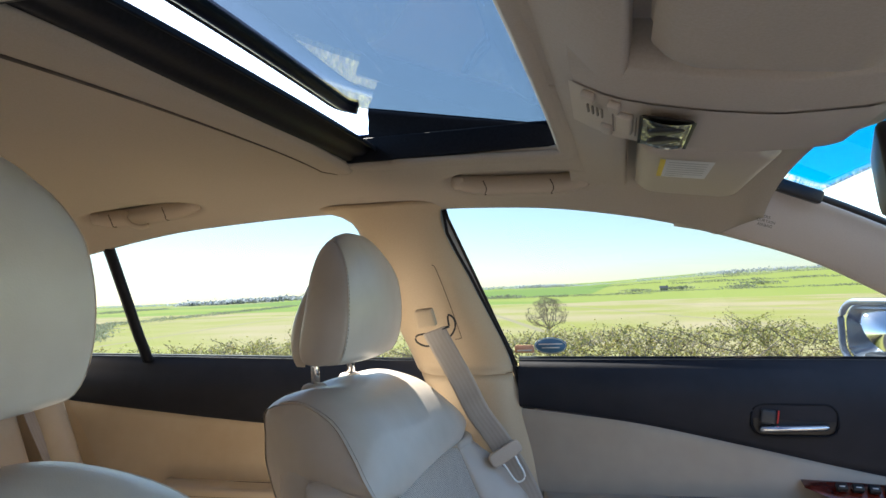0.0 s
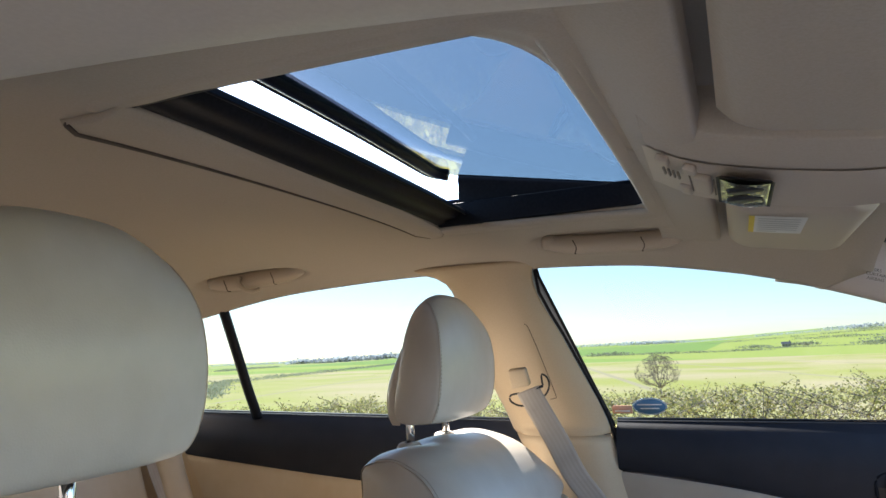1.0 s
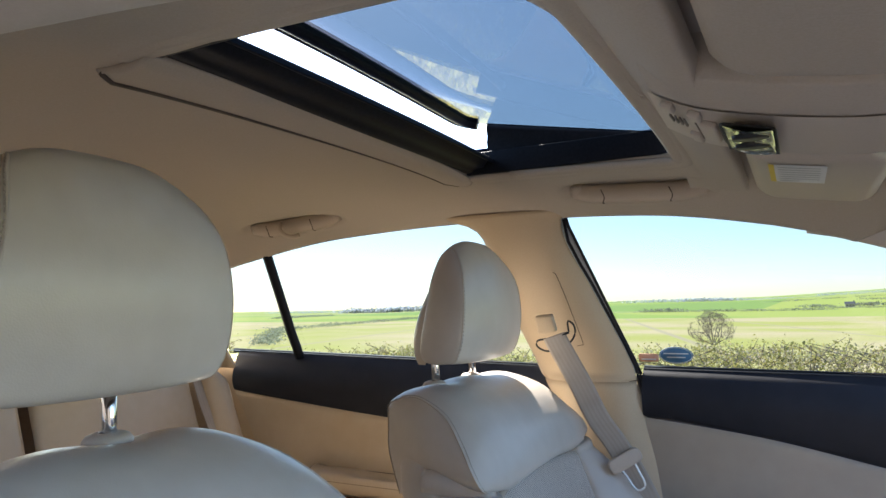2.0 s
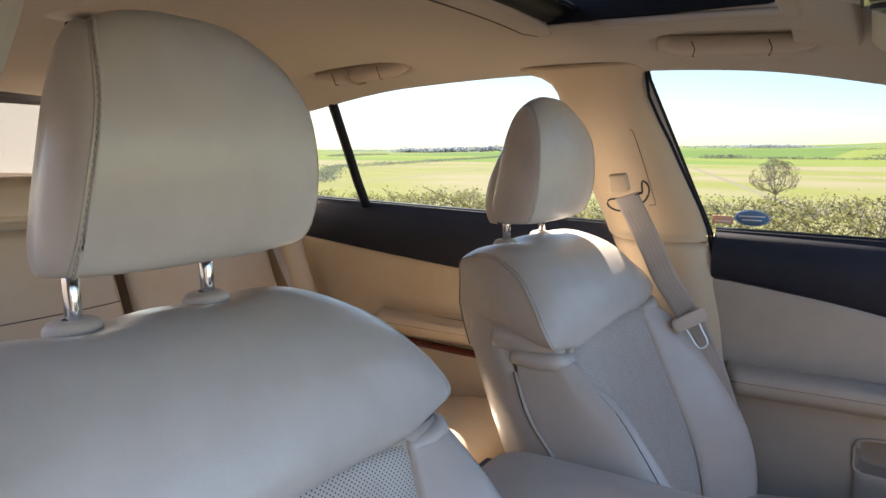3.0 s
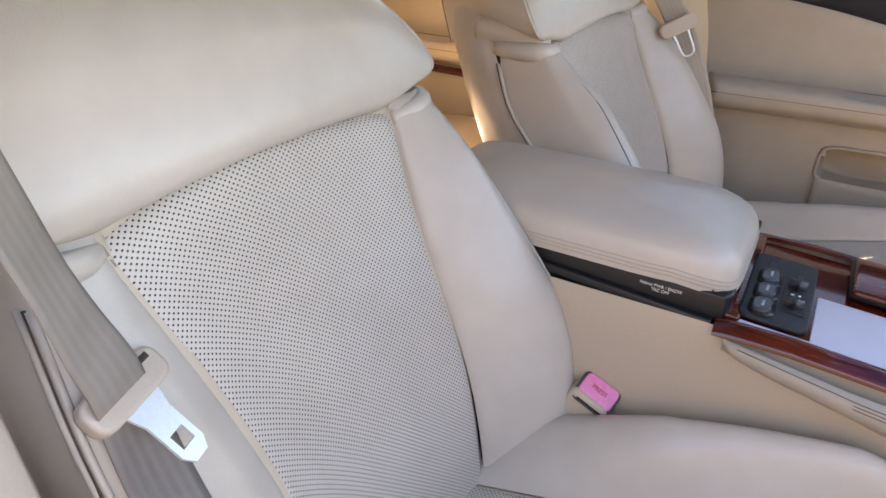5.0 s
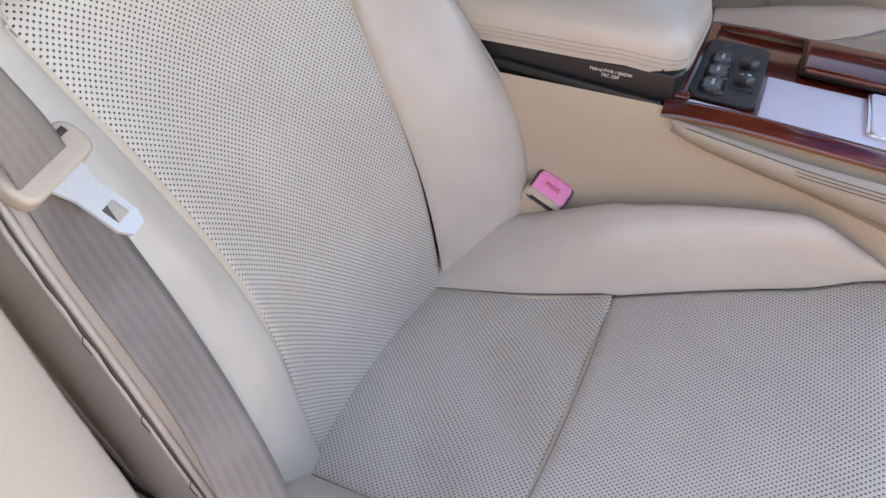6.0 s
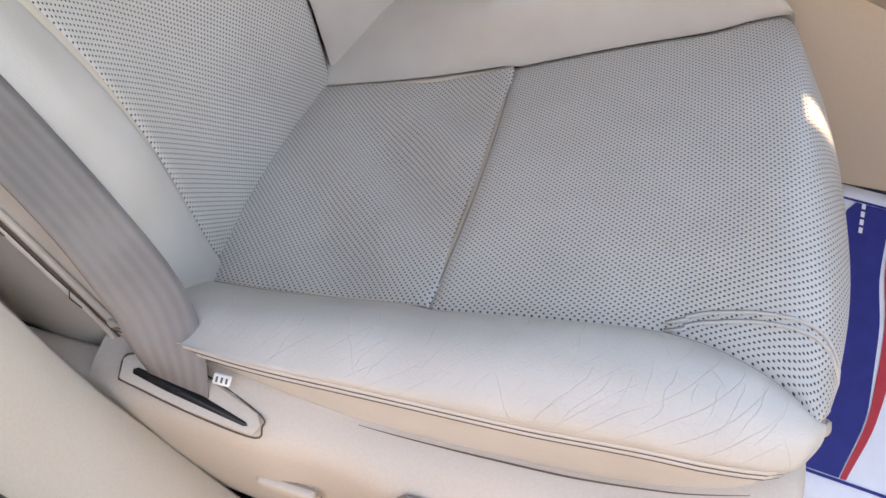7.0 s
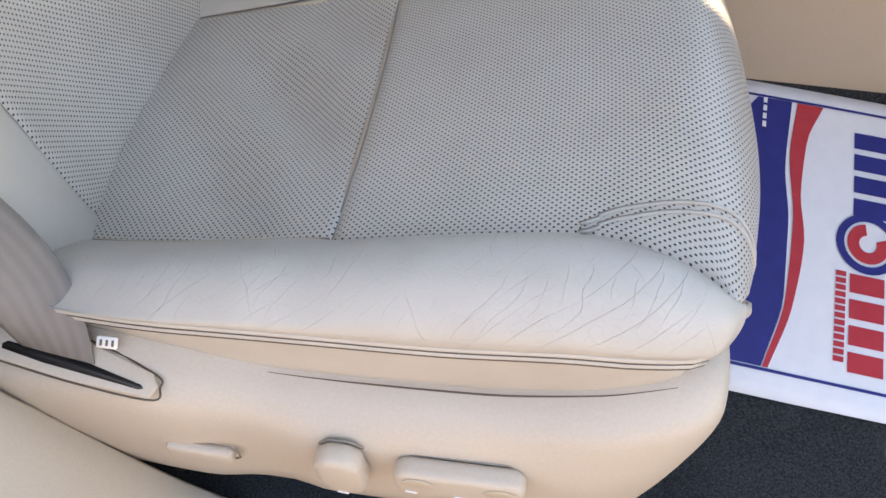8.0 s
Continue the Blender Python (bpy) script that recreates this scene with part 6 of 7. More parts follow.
def build_armrest():
    th = thing("console_armrest", "padded cream leather armrest lid on the console", "armrest", at=(0.33, -0.016, 0.69))
    prof = [(0.0, -0.010), (0.0, 0.006), (0.005, 0.022), (0.018, 0.033), (0.05, 0.040)]

    def lid(s, t):
        # ring of the lid's edge pulled in as it climbs
        a = 2 * math.pi * s
        u = along([(p[0], p[1], 0) for p in prof], t)
        w, h = 0.190 - u[0], 0.102 - u[0] * 0.98
        c, d = math.cos(a), math.sin(a)
        n = 7.0
        r = (abs(c) ** n + abs(d) ** n) ** (-1 / n)
        x, y = w * c * r, h * d * r
        return (x, y * (1 - 0.06 * (x > 0.1) * (x - 0.1) / 0.09), u[1] - 0.010 * max(0, x - 0.13) / 0.06)

    rows = [[lid(k / 72, j / 10) for j in range(11)] for k in range(72)]
    rows = [list(r) for r in zip(*rows)]
    for k in range(1, 8):
        f = 1 - k / 7
        rows.append([(p[0] * (f * 0.97 + 0.03), p[1] * (f * 0.97 + 0.03), 0.040 + 0.006 * (1 - f * f) - 0.010 * max(0, p[0] * f - 0.13) / 0.06) for p in rows[10]])
    bm = grid_mesh(rows, wrap=True)
    bmesh.ops.contextual_create(bm, geom=[v for v in bm.verts if abs(v.co.x) < 0.012 and abs(v.co.y) < 0.008 and v.co.z > 0.03])
    bmesh.ops.recalc_face_normals(bm, faces=bm.faces[:])
    part("padded_lid", bm, LEATHER, th)
    for off, mat in ((0.17, LEATHER_SIDE), (0.24, THREAD), (0.10, THREAD)):
        part("edge_stitching", tube([Vector(lid(k / 96, off)) * 1.0015 for k in range(97)], 0.0007, 4, False), mat, th)
    part("hinge_base", block((0.36, 0.18, 0.012), (-0.01, 0, -0.014), bevel=0.003), BLACK, th)


build_armrest()

# driver's buckle stalk beside the console
bk = thing("belt_buckle", "beige belt buckle with a pink release button", "buckle", at=(0.384, -0.136, 0.450))
bk.scale = (1.25, 1.25, 1.25)
bm = outline_block(round_rect(0.040, 0.082, 0.008), 0.024, axes_pose((0.0, 0.012, 0.022), (0.88, 0, -0.40), (0.42, 0, 0.9)), 0.005, 3)
part("buckle_case", bm, TRIM, bk)
mt = axes_pose((0.019, -0.0015, 0.060), (0.88, 0, -0.40), (0.0, 0.72, 0.70))
part("release_button", outline_block(round_rect(0.034, 0.022, 0.005), 0.003, mt @ pose(0, 0.003, 0.0), 0.0012), PINK, bk, "pink release button")
part("button_rim", outline_block(round_rect(0.0385, 0.030, 0.006), 0.0025, mt @ pose(0, -0.0002, -0.0018), 0.001), BUTTON, bk)
part("latch_slot", block((0.026, 0.004, 0.002)), BLACK, bk).matrix_local = mt @ pose(0, -0.012, 0.0012)
lettering("printed_word", "PRESS", 0.006, RED, mt @ pose(0, 0.004, 0.0034), bk)
part("stalk", tube([(0.0, 0.0, 0.02), (-0.02, 0.0, -0.06), (-0.03, 0.0, -0.16)], 0.012, 8, flat=0.5), TRIM, bk)


# ---- things on the headliner ----
def build_overhead():
    th = thing("overhead_console", "beige overhead console with map light and sunroof switches", "roof console", at=(0.58, -0.01, 1.29))

    def local(p):
        return (p[0] - 0.58, p[1] + 0.01, p[2] - 1.29)

    def belly(x):
        return curve([(0.432, 1.322), (0.463, 1.300), (0.505, 1.277), (0.55, 1.264), (0.60, 1.254), (0.65, 1.248), (0.70, 1.248), (0.76, 1.262)], x)

    # brow across the roof behind both visors, ending in a deep groove
    def brow(s, t):
        y = -0.50 + 1.0 * s
        x = 0.428 + 0.088 * min(1, t / 0.9) + 0.005 * max(0, t - 0.9) / 0.1
        k = min(1, t / 0.82)
        k = k * k * (3 - 2 * k)
        d = 0.046 * (1 - (abs(y) / 0.505) ** 2) ** 0.8 * k
        if t > 0.9:
            d *= 1 - 0.5 * (t - 0.9) / 0.1
        return local((x, y, roof_z(x, y) - 0.002 - d))

    part("brow", pad(brow, 44, 26, 0.0, 0.01, "", flip=True), HEADLINER, th)

    # middle ridge from the brow to the windscreen
    def ridge(s, t):
        x = 0.470 + 0.290 * s
        y = -0.158 + 0.252 * t
        top = roof_z(min(x, 0.74), y)
        z = belly(x) + 0.0015
        if y < -0.08:
            z += 0.008 * ((-0.08 - y) / 0.068) ** 2
        for edge, w in ((-0.148, 0.010), (0.060, 0.034)):
            k = (edge - y) / w if edge < 0 else (y - edge) / w
            k = min(1, max(0, k))
            z += (top - z) * k * k * (3 - 2 * k)
        if s < 0.12:
            z = min(z, top - 0.004)
        return local((x, y, z))

    part("housing", pad(ridge, 26, 52, 0.0, 0.01, ""), HEADLINER, th)

    def under(x, y, d=0.0):
        return local((x, y, belly(x) - d))

    plate_m = TRIM_PALE
    part("console_plate", pad(lambda s, t: under(0.462 + 0.004 * (1 - t) + 0.262 * s, -0.083 + 0.138 * t, 0.0002 + 0.0046 * t), 26, 16, 0.0, 0.006), plate_m, th, "pale long plate with switches and lamp")
    part("plate_edge", pad(lambda s, t: (lambda p: (p[0], p[1], p[2] + 0.012 * t))(under(0.464 + 0.260 * s, 0.0545 + 0.003 * t, 0.0036)), 20, 4, 0.0, 0.005, "", flip=True), plate_m, th)
    lens_m, n, l, s = material("clear_map_light_lens", 0.08)
    s.inputs["Base Color"].default_value = (0.42, 0.43, 0.38, 1)
    s.inputs["Metallic"].default_value = 0.85
    wv = n.new("ShaderNodeTexWave")
    tc = n.new("ShaderNodeTexCoord")
    l.new(tc.outputs["Object"], wv.inputs["Vector"])
    wv.inputs["Scale"].default_value = 30
    wv.inputs["Distortion"].default_value = 3
    bump_chain(n, l, s, [(wv.outputs["Fac"], 0.35, 0.003)])
    part("lamp_frame", pad(lambda s, t: under(0.5275 + 0.047 * s, -0.078 + 0.116 * t, 0.0072), 8, 12, 0.003, 0.005), BUTTON, th, "dark lamp frame")
    part("map_light_lens", pad(lambda s, t: under(0.5305 + 0.040 * s, -0.073 + 0.106 * t, 0.0088 + 0.003 * math.sin(math.pi * s)), 14, 18, 0.002, 0.006), lens_m, th, "clear faceted map light lens")
    for y in (-0.042, -0.002):
        x, yy, z = under(0.551, y, 0.0135)
        part("bulb_cup", tube([(x, yy, z), (x, yy, z + 0.004)], 0.011, 14, flat=1.5), BLACK, th)
    tilt = 24
    for x0, y, wx, wy in ((0.514, -0.012, 0.017, 0.066), (0.497, 0.030, 0.012, 0.034), (0.482, -0.068, 0.012, 0.022), (0.505, -0.064, 0.012, 0.022)):
        x, yy, z = under(x0, y, 0.0042)
        part("switch_button", block((wx, wy, 0.007), (x, yy, z), (0, tilt, 0), 0.003, 3), plate_m, th)
    for x0 in (0.5035, 0.5245):
        part("button_line", tube([under(x0, -0.048 + 0.072 * k / 6, 0.0062) for k in range(7)], 0.0008, 4), SEAM_SOFT, th)
    for k in range(4):
        x, yy, z = under(0.481 + 0.0042 * k, -0.036, 0.0068)
        part("microphone_slit", block((0.0018, 0.026, 0.002), (x, yy, z), (0, tilt, 0)), SEAM_SOFT, th)
    return th


build_overhead()


LABEL_INK = plain("faded_label_print", (0.42, 0.41, 0.39), (0.5, 0.49, 0.47), 0.7, bump=0)


def build_visor(side):
    th = thing("sun_visor", "folded beige sun visor" + (" with a printed warning label" if side > 0 else " above the driver"), "sun visor", "sun visors", at=(0.63, 0.35 * side, 1.27))
    y0, y1 = (0.125, 0.50) if side > 0 else (0.15, 0.50)

    def face(s, t):
        u, v = 2 * s - 1, 2 * t - 1
        x = 0.613 + 0.080 * u
        y = y0 + (y1 - y0) * t
        edge = max(0, 1 - (abs(u) ** 8 + abs(v) ** 12))
        z = 1.262 - 0.15 * (x - 0.613) - 0.004 * (y / 0.5) ** 3 - 0.004 * edge + 0.012 * (1 - edge)
        cut = 0.024 * max(0, abs(u) - 0.6) / 0.4 * max(0, abs(v) - 0.8) / 0.2
        return (x - 0.63 - math.copysign(cut, u), side * (y - 0.35 - math.copysign(cut, v)), z - 1.27)

    part("visor_panel", pad(face, 22, 26, 0.0, 0.01, "", flip=side < 0), TRIM_PALE if side > 0 else HEADLINER, th)
    top = part("visor_back", pad(lambda s, t: (lambda p: (p[0], p[1], p[2] + 0.014))(face(s, t)), 12, 14, 0, 0.01, "", flip=side > 0), HEADLINER, th)
    if side > 0:
        def onv(u, v, d):
            p = face(0.5 + u, 0.5 + v)
            return (p[0], p[1], p[2] - d)
        lab = pad(lambda s, t: onv(-0.33 + 0.38 * s, -0.36 + 0.33 * t, 0.0012), 4, 6, 0, 0.01, "")
        part("warning_label", lab, LABEL_WHITE, th, "white printed warning label")
        part("label_stripe", pad(lambda s, t: onv(-0.345 + 0.04 * s, -0.36 + 0.33 * t, 0.0016), 3, 6, 0, 0.01, ""), LABEL_YELLOW, th, "yellow label stripe")
        for k in range(7):
            part("label_line", pad(lambda s, t: onv(-0.28 + 0.29 * (0.5 if k == 6 else 1) * s, -0.33 + 0.042 * k + 0.010 * t, 0.0020), 2, 2, 0, 0.01, ""), LABEL_INK, th)
    part("visor_arm", tube([(0.05, side * 0.12, -0.012), (0.08, side * 0.19, -0.02), (0.10, side * 0.205, -0.012)], 0.006, 8), TRIM, th)


build_visor(1)
build_visor(-1)


def build_grab(x0, x1, y, recess):
    xc, w = (x0 + x1) / 2, x1 - x0
    z = roof_z(xc, y)
    th = thing("grab_handle", "folded beige grab handle above the " + ("rear" if x0 < 0 else "front") + " window", "grab handle", "grab handles", at=(xc, y, z))

    def surface(x, q):
        return roof_z(xc + x, y + q) - z

    def bar(x):
        u = abs(2 * x / w)
        q = (0.006 if recess else 0.012) - 0.010 * u**3
        return (x, q, surface(x, q) + 0.003 + 0.005 * u**4)

    pts = [(-w / 2 + w * k / 32) for k in range(33)]
    thick = 0.0185 if recess else 0.0175
    radii = [thick * (1 - 0.32 * abs(2 * x / w) ** 5) for x in pts]
    part("handle_bar", tube([bar(x) for x in pts], radii, 14), TRIM, th)
    for u in (-0.46, 0.46):
        q = bar(u * w)
        part("end_cap", block((w * 0.11, 0.026, 0.026), (q[0], q[1] - 0.001, q[2] + 0.001), (25, 0, 0), 0.010, 3), TRIM, th)
    for x in ((-0.31 * w, 0.20 * w) if recess else (-0.26 * w, 0.24 * w)):
        p = bar(x)
        part("joint_line", tube([(x + 0.003 * math.sin(3 * a), p[1] - (thick + 0.0001) * math.cos(a), p[2] - (thick + 0.0001) * math.sin(a)) for a in [-0.3 + 2.2 * k / 10 for k in range(11)]], 0.0010, 4), SEAM, th)
    if recess:
        part("coat_hook", tube(spline([(-0.030, -0.018, 0.004), (-0.024, -0.030, -0.010), (-0.014, -0.024, -0.023), (-0.004, -0.008, -0.027), (0.002, 0.006, -0.022)], 14), 0.0050, 8), TRIM, th, "coat hook")


build_grab(-0.560, -0.312, 0.500, True)
build_grab(0.218, 0.456, 0.500, False)

# reading lamp in the middle of the rear roof
dome = thing("dome_light", "beige rear dome light with clear lenses on the headliner", "dome light", at=(-0.47, 0.0, 1.322))
part("housing", pad(lambda s, t: (0.075 * (2 * s - 1), 0.200 * (2 * t - 1), roof_z(-0.47 + 0.075 * (2 * s - 1), 0.200 * (2 * t - 1)) - 1.322 - 0.008 * ((1 - abs(2 * s - 1) ** 4) * (1 - abs(2 * t - 1) ** 4)) ** 0.5), 12, 20, 0.001, 0.01, "", flip=True), TRIM, dome)
for yc in (-0.082, 0.082):
    part("bezel", block((0.062, 0.104, 0.008), (0.0, yc, -0.0125), bevel=0.003), BLACK, dome, "dark lamp surround")
    part("lens", block((0.046, 0.086, 0.010), (0.0, yc, -0.0145), bevel=0.004), plain("clear_lamp_lens", (0.62, 0.62, 0.58), (0.74, 0.74, 0.70), 0.12, 120, 0.3, 0.001), dome, "clear ribbed lens")

mr = thing("rear_view_mirror", "black framed rear view mirror on its stalk", "mirror", at=(0.78, 0.09, 1.217))
mm = axes_pose((0, 0, 0), (0.28, 0.96, 0), (-0.1, 0.03, 1))
part("mirror_case", outline_block(round_rect(0.235, 0.075, 0.028, 6), 0.03, mm @ pose(0, 0, -0.015), 0.008, 3), BLACK, mr)
part("mirror_glass", outline_block(round_rect(0.222, 0.062, 0.024, 6), 0.002, mm @ pose(0, 0, 0.0152)), plain("dim_mirror_silver", (0.5, 0.52, 0.54), (0.55, 0.57, 0.58), 0.03, bump=0, metal=1.0), mr)
part("stalk", tube([(0.01, 0, 0.01), (0.04, 0, 0.05), (0.05, 0, 0.075)], 0.010, 8), BLACK, mr)


# ---- driver's side details ----
def build_driver_belt():
    th = thing("seat_belt", "beige driver's seat belt lying over the seat's edge", "seat belt", "seat belts")
    pts = [(0.150, -0.640, 1.12), (0.22, -0.625, 1.02), (0.245, -0.620, 0.95), (0.25, -0.611, 0.90), (0.25, -0.602, 0.86), (0.243, -0.590, 0.82), (0.232, -0.575, 0.78), (0.224, -0.566, 0.745), (0.240, -0.567, 0.70), (0.270, -0.570, 0.65), (0.296, -0.573, 0.60), (0.318, -0.578, 0.55), (0.341, -0.589, 0.505), (0.356, -0.608, 0.478), (0.3625, -0.620, 0.455), (0.364, -0.622, 0.43)]
    across = [(-0.64, 0.76, 0.12)] * 5 + [(-0.50, 0.85, 0.13), (-0.32, 0.93, 0.14), (-0.2, 0.97, 0.15), (-0.12, 1.0, 0.08), (-0.05, 1.0, 0.05), (-0.02, 1.0, 0.0), (0.16, 0.98, -0.02), (0.62, 0.78, -0.10), (0.93, 0.25, -0.16), (0.98, -0.13, -0.14), (0.98, -0.13, -0.14)]
    fine = spline(pts, 48)
    acr = spline(across, 48)
    # run above the latch is toned as lit, below as soiled and shaded
    cut = min(range(len(fine)), key=lambda k: abs(fine[k][2] - 0.752))
    for some, turn, mat, wide, lab in ((fine[: cut + 1], acr[: cut + 1], WEBBING_LIT, 0.043, "woven beige webbing"), (fine[cut:], acr[cut:], WEBBING, 0.047, "beige webbing below the latch, soiled and toned darker for shade")):
        sheet(part("webbing", strap([tuple(p) for p in some], wide, [tuple(a) for a in turn]), mat, th, lab), 0.0013)
    tongue_parts(th, (0.216, -0.563, 0.752), (-0.21, 0.836, 0.06), (-0.66, -0.22, 0.72))
    m = axes_pose((0.3915, -0.608, 0.464), (0.95, 0.1, -0.2), (0.1, 0.7, 0.7))
    part("label_tag", outline_block(round_rect(0.012, 0.0075, 0.001), 0.002, m), LABEL_WHITE, th, "small white label on the belt")
    for k in range(3):
        part("label_mark", block((0.0014, 0.0040, 0.0004)), GREY_INK, th).matrix_local = m @ pose(-0.0034 + 0.0034 * k, 0, 0.0023)


build_driver_belt()


def seat_controls():
    """Moulded belt slot and power switches on the driver's seat base."""
    y = -0.6365
    for pts, at in (([(-0.0126, -0.0287), (0.0126, -0.0287), (0.0177, -0.006), (0.0157, 0.0226), (0.0064, 0.0307), (-0.0084, 0.0307), (-0.0167, 0.0204), (-0.0177, -0.006)], (0.540, y + 0.0006, 0.3985)), (round_rect(0.0846, 0.0366, 0.012), (0.616, y + 0.0006, 0.4045)), (round_rect(0.0472, 0.0182, 0.005), (0.437, y + 0.0037, 0.374))):
        dput("button_gap", outline_block([(0.93 * a, 0.90 * b) for a, b in pts], 0.0012, axes_pose(at, (1, 0, 0.04 if at[0] > 0.5 else -0.06), (0, 0, 1)), 0.0003), SEAM_SOFT)
    dput("button_rim", tube([(0.437 + a, y - 0.0012, 0.374 + b - 0.06 * a) for a, b in round_rect(0.052, 0.022, 0.007) + round_rect(0.052, 0.022, 0.007)[:1]], 0.0009, 5, False), SEAM_SOFT)
    dput("memory_button", block((0.046, 0.012, 0.017), (0.437, y - 0.001, 0.374), (0, 4, 0), 0.004, 3), TRIM_PALE, "lumbar rocker button")
    knob = outline_block([(-0.012, -0.028), (0.012, -0.028), (0.017, -0.006), (0.015, 0.022), (0.006, 0.030), (-0.008, 0.030), (-0.016, 0.020), (-0.017, -0.006)], 0.016, axes_pose((0.540, y - 0.001, 0.3985), (1, 0, 0.05), (0, 0, 1)), 0.006, 3)
    dput("recline_knob", knob, TRIM_PALE, "upright recline knob")
    bar = outline_block(round_rect(0.084, 0.036, 0.012), 0.014, axes_pose((0.616, y - 0.001, 0.4045), (1, 0, 0.04), (0, 0, 1)), 0.005, 3)
    dput("slide_switch", bar, TRIM_PALE, "long seat slide switch")
    for x in (0.590, 0.642):
        dput("thumb_dent", outline_block(ellipse(0.020, 0.016, 16), 0.001, axes_pose((x, y - 0.015, 0.4105), (1, 0, 0.04), (0, 0, 1)), 0.0005), TRIM)
    for x, z in ((0.586, 0.3915), (0.618, 0.3925), (0.648, 0.3945), (0.540, 0.3745), (0.440, 0.368)):
        dput("switch_mark", block((0.008, 0.0008, 0.0022), (x, y - (0.0156 if x > 0.56 else 0.0172 if x > 0.5 else 0.0055), z), (0, 12, 0)), WHITE_INK)
    m = axes_pose((0.372, -0.6185, 0.4540), (1, -0.03, -0.10), (0.05, 1, 0.26))
    ring = [(-0.052, -0.008), (-0.056, 0.006), (-0.050, 0.011), (-0.035, 0.013), (0.003, 0.013), (0.049, 0.001), (0.054, -0.006), (0.051, -0.014), (0.003, -0.013)]
    dput("slot_rim", outline_block(ring, 0.003, m, 0.0012, 2), TRIM_PALE, "raised rim of the belt slot")
    edge = spline([m @ Vector((u * 1.012, v * 1.05, 0.0004)) for u, v in ring + ring[:1]], 48)
    dput("slot_gap", tube(edge, 0.0007, 5), SEAM)
    # thin black inset on the rim, drawn for the shade inside the slot
    slit = [(-0.045, 0.001), (-0.042, 0.003), (0.009, -0.0005), (0.044, -0.007), (0.046, -0.009), (0.043, -0.0100), (-0.018, -0.0055), (-0.044, -0.002)]
    dput("slot_opening", outline_block(slit, 0.0006, m @ pose(0, 0, 0.0030)), BLACK)


seat_controls()
build_pillar_b(-1)


def build_sill():
    th = thing("door_sill", "beige sill trim and dark carpet edge in the driver's doorway", "door sill", at=(0.7, -0.72, 0.3))
    part("sill_cover", pad(lambda s, t: (-0.45 + 1.2 * s, 0.02 - 0.10 * t, -0.05 + 0.045 * math.sin(math.pi * min(1, t * 1.2)) ), 16, 10, 0.004, 0.01), TRIM, th)
    part("outer_sill", pad(lambda s, t: (-0.45 + 1.2 * s, -0.08 - 0.06 * t, -0.03 - 0.14 * t), 16, 8, 0.004, 0.01), CAR_PAINT, th)


build_sill()


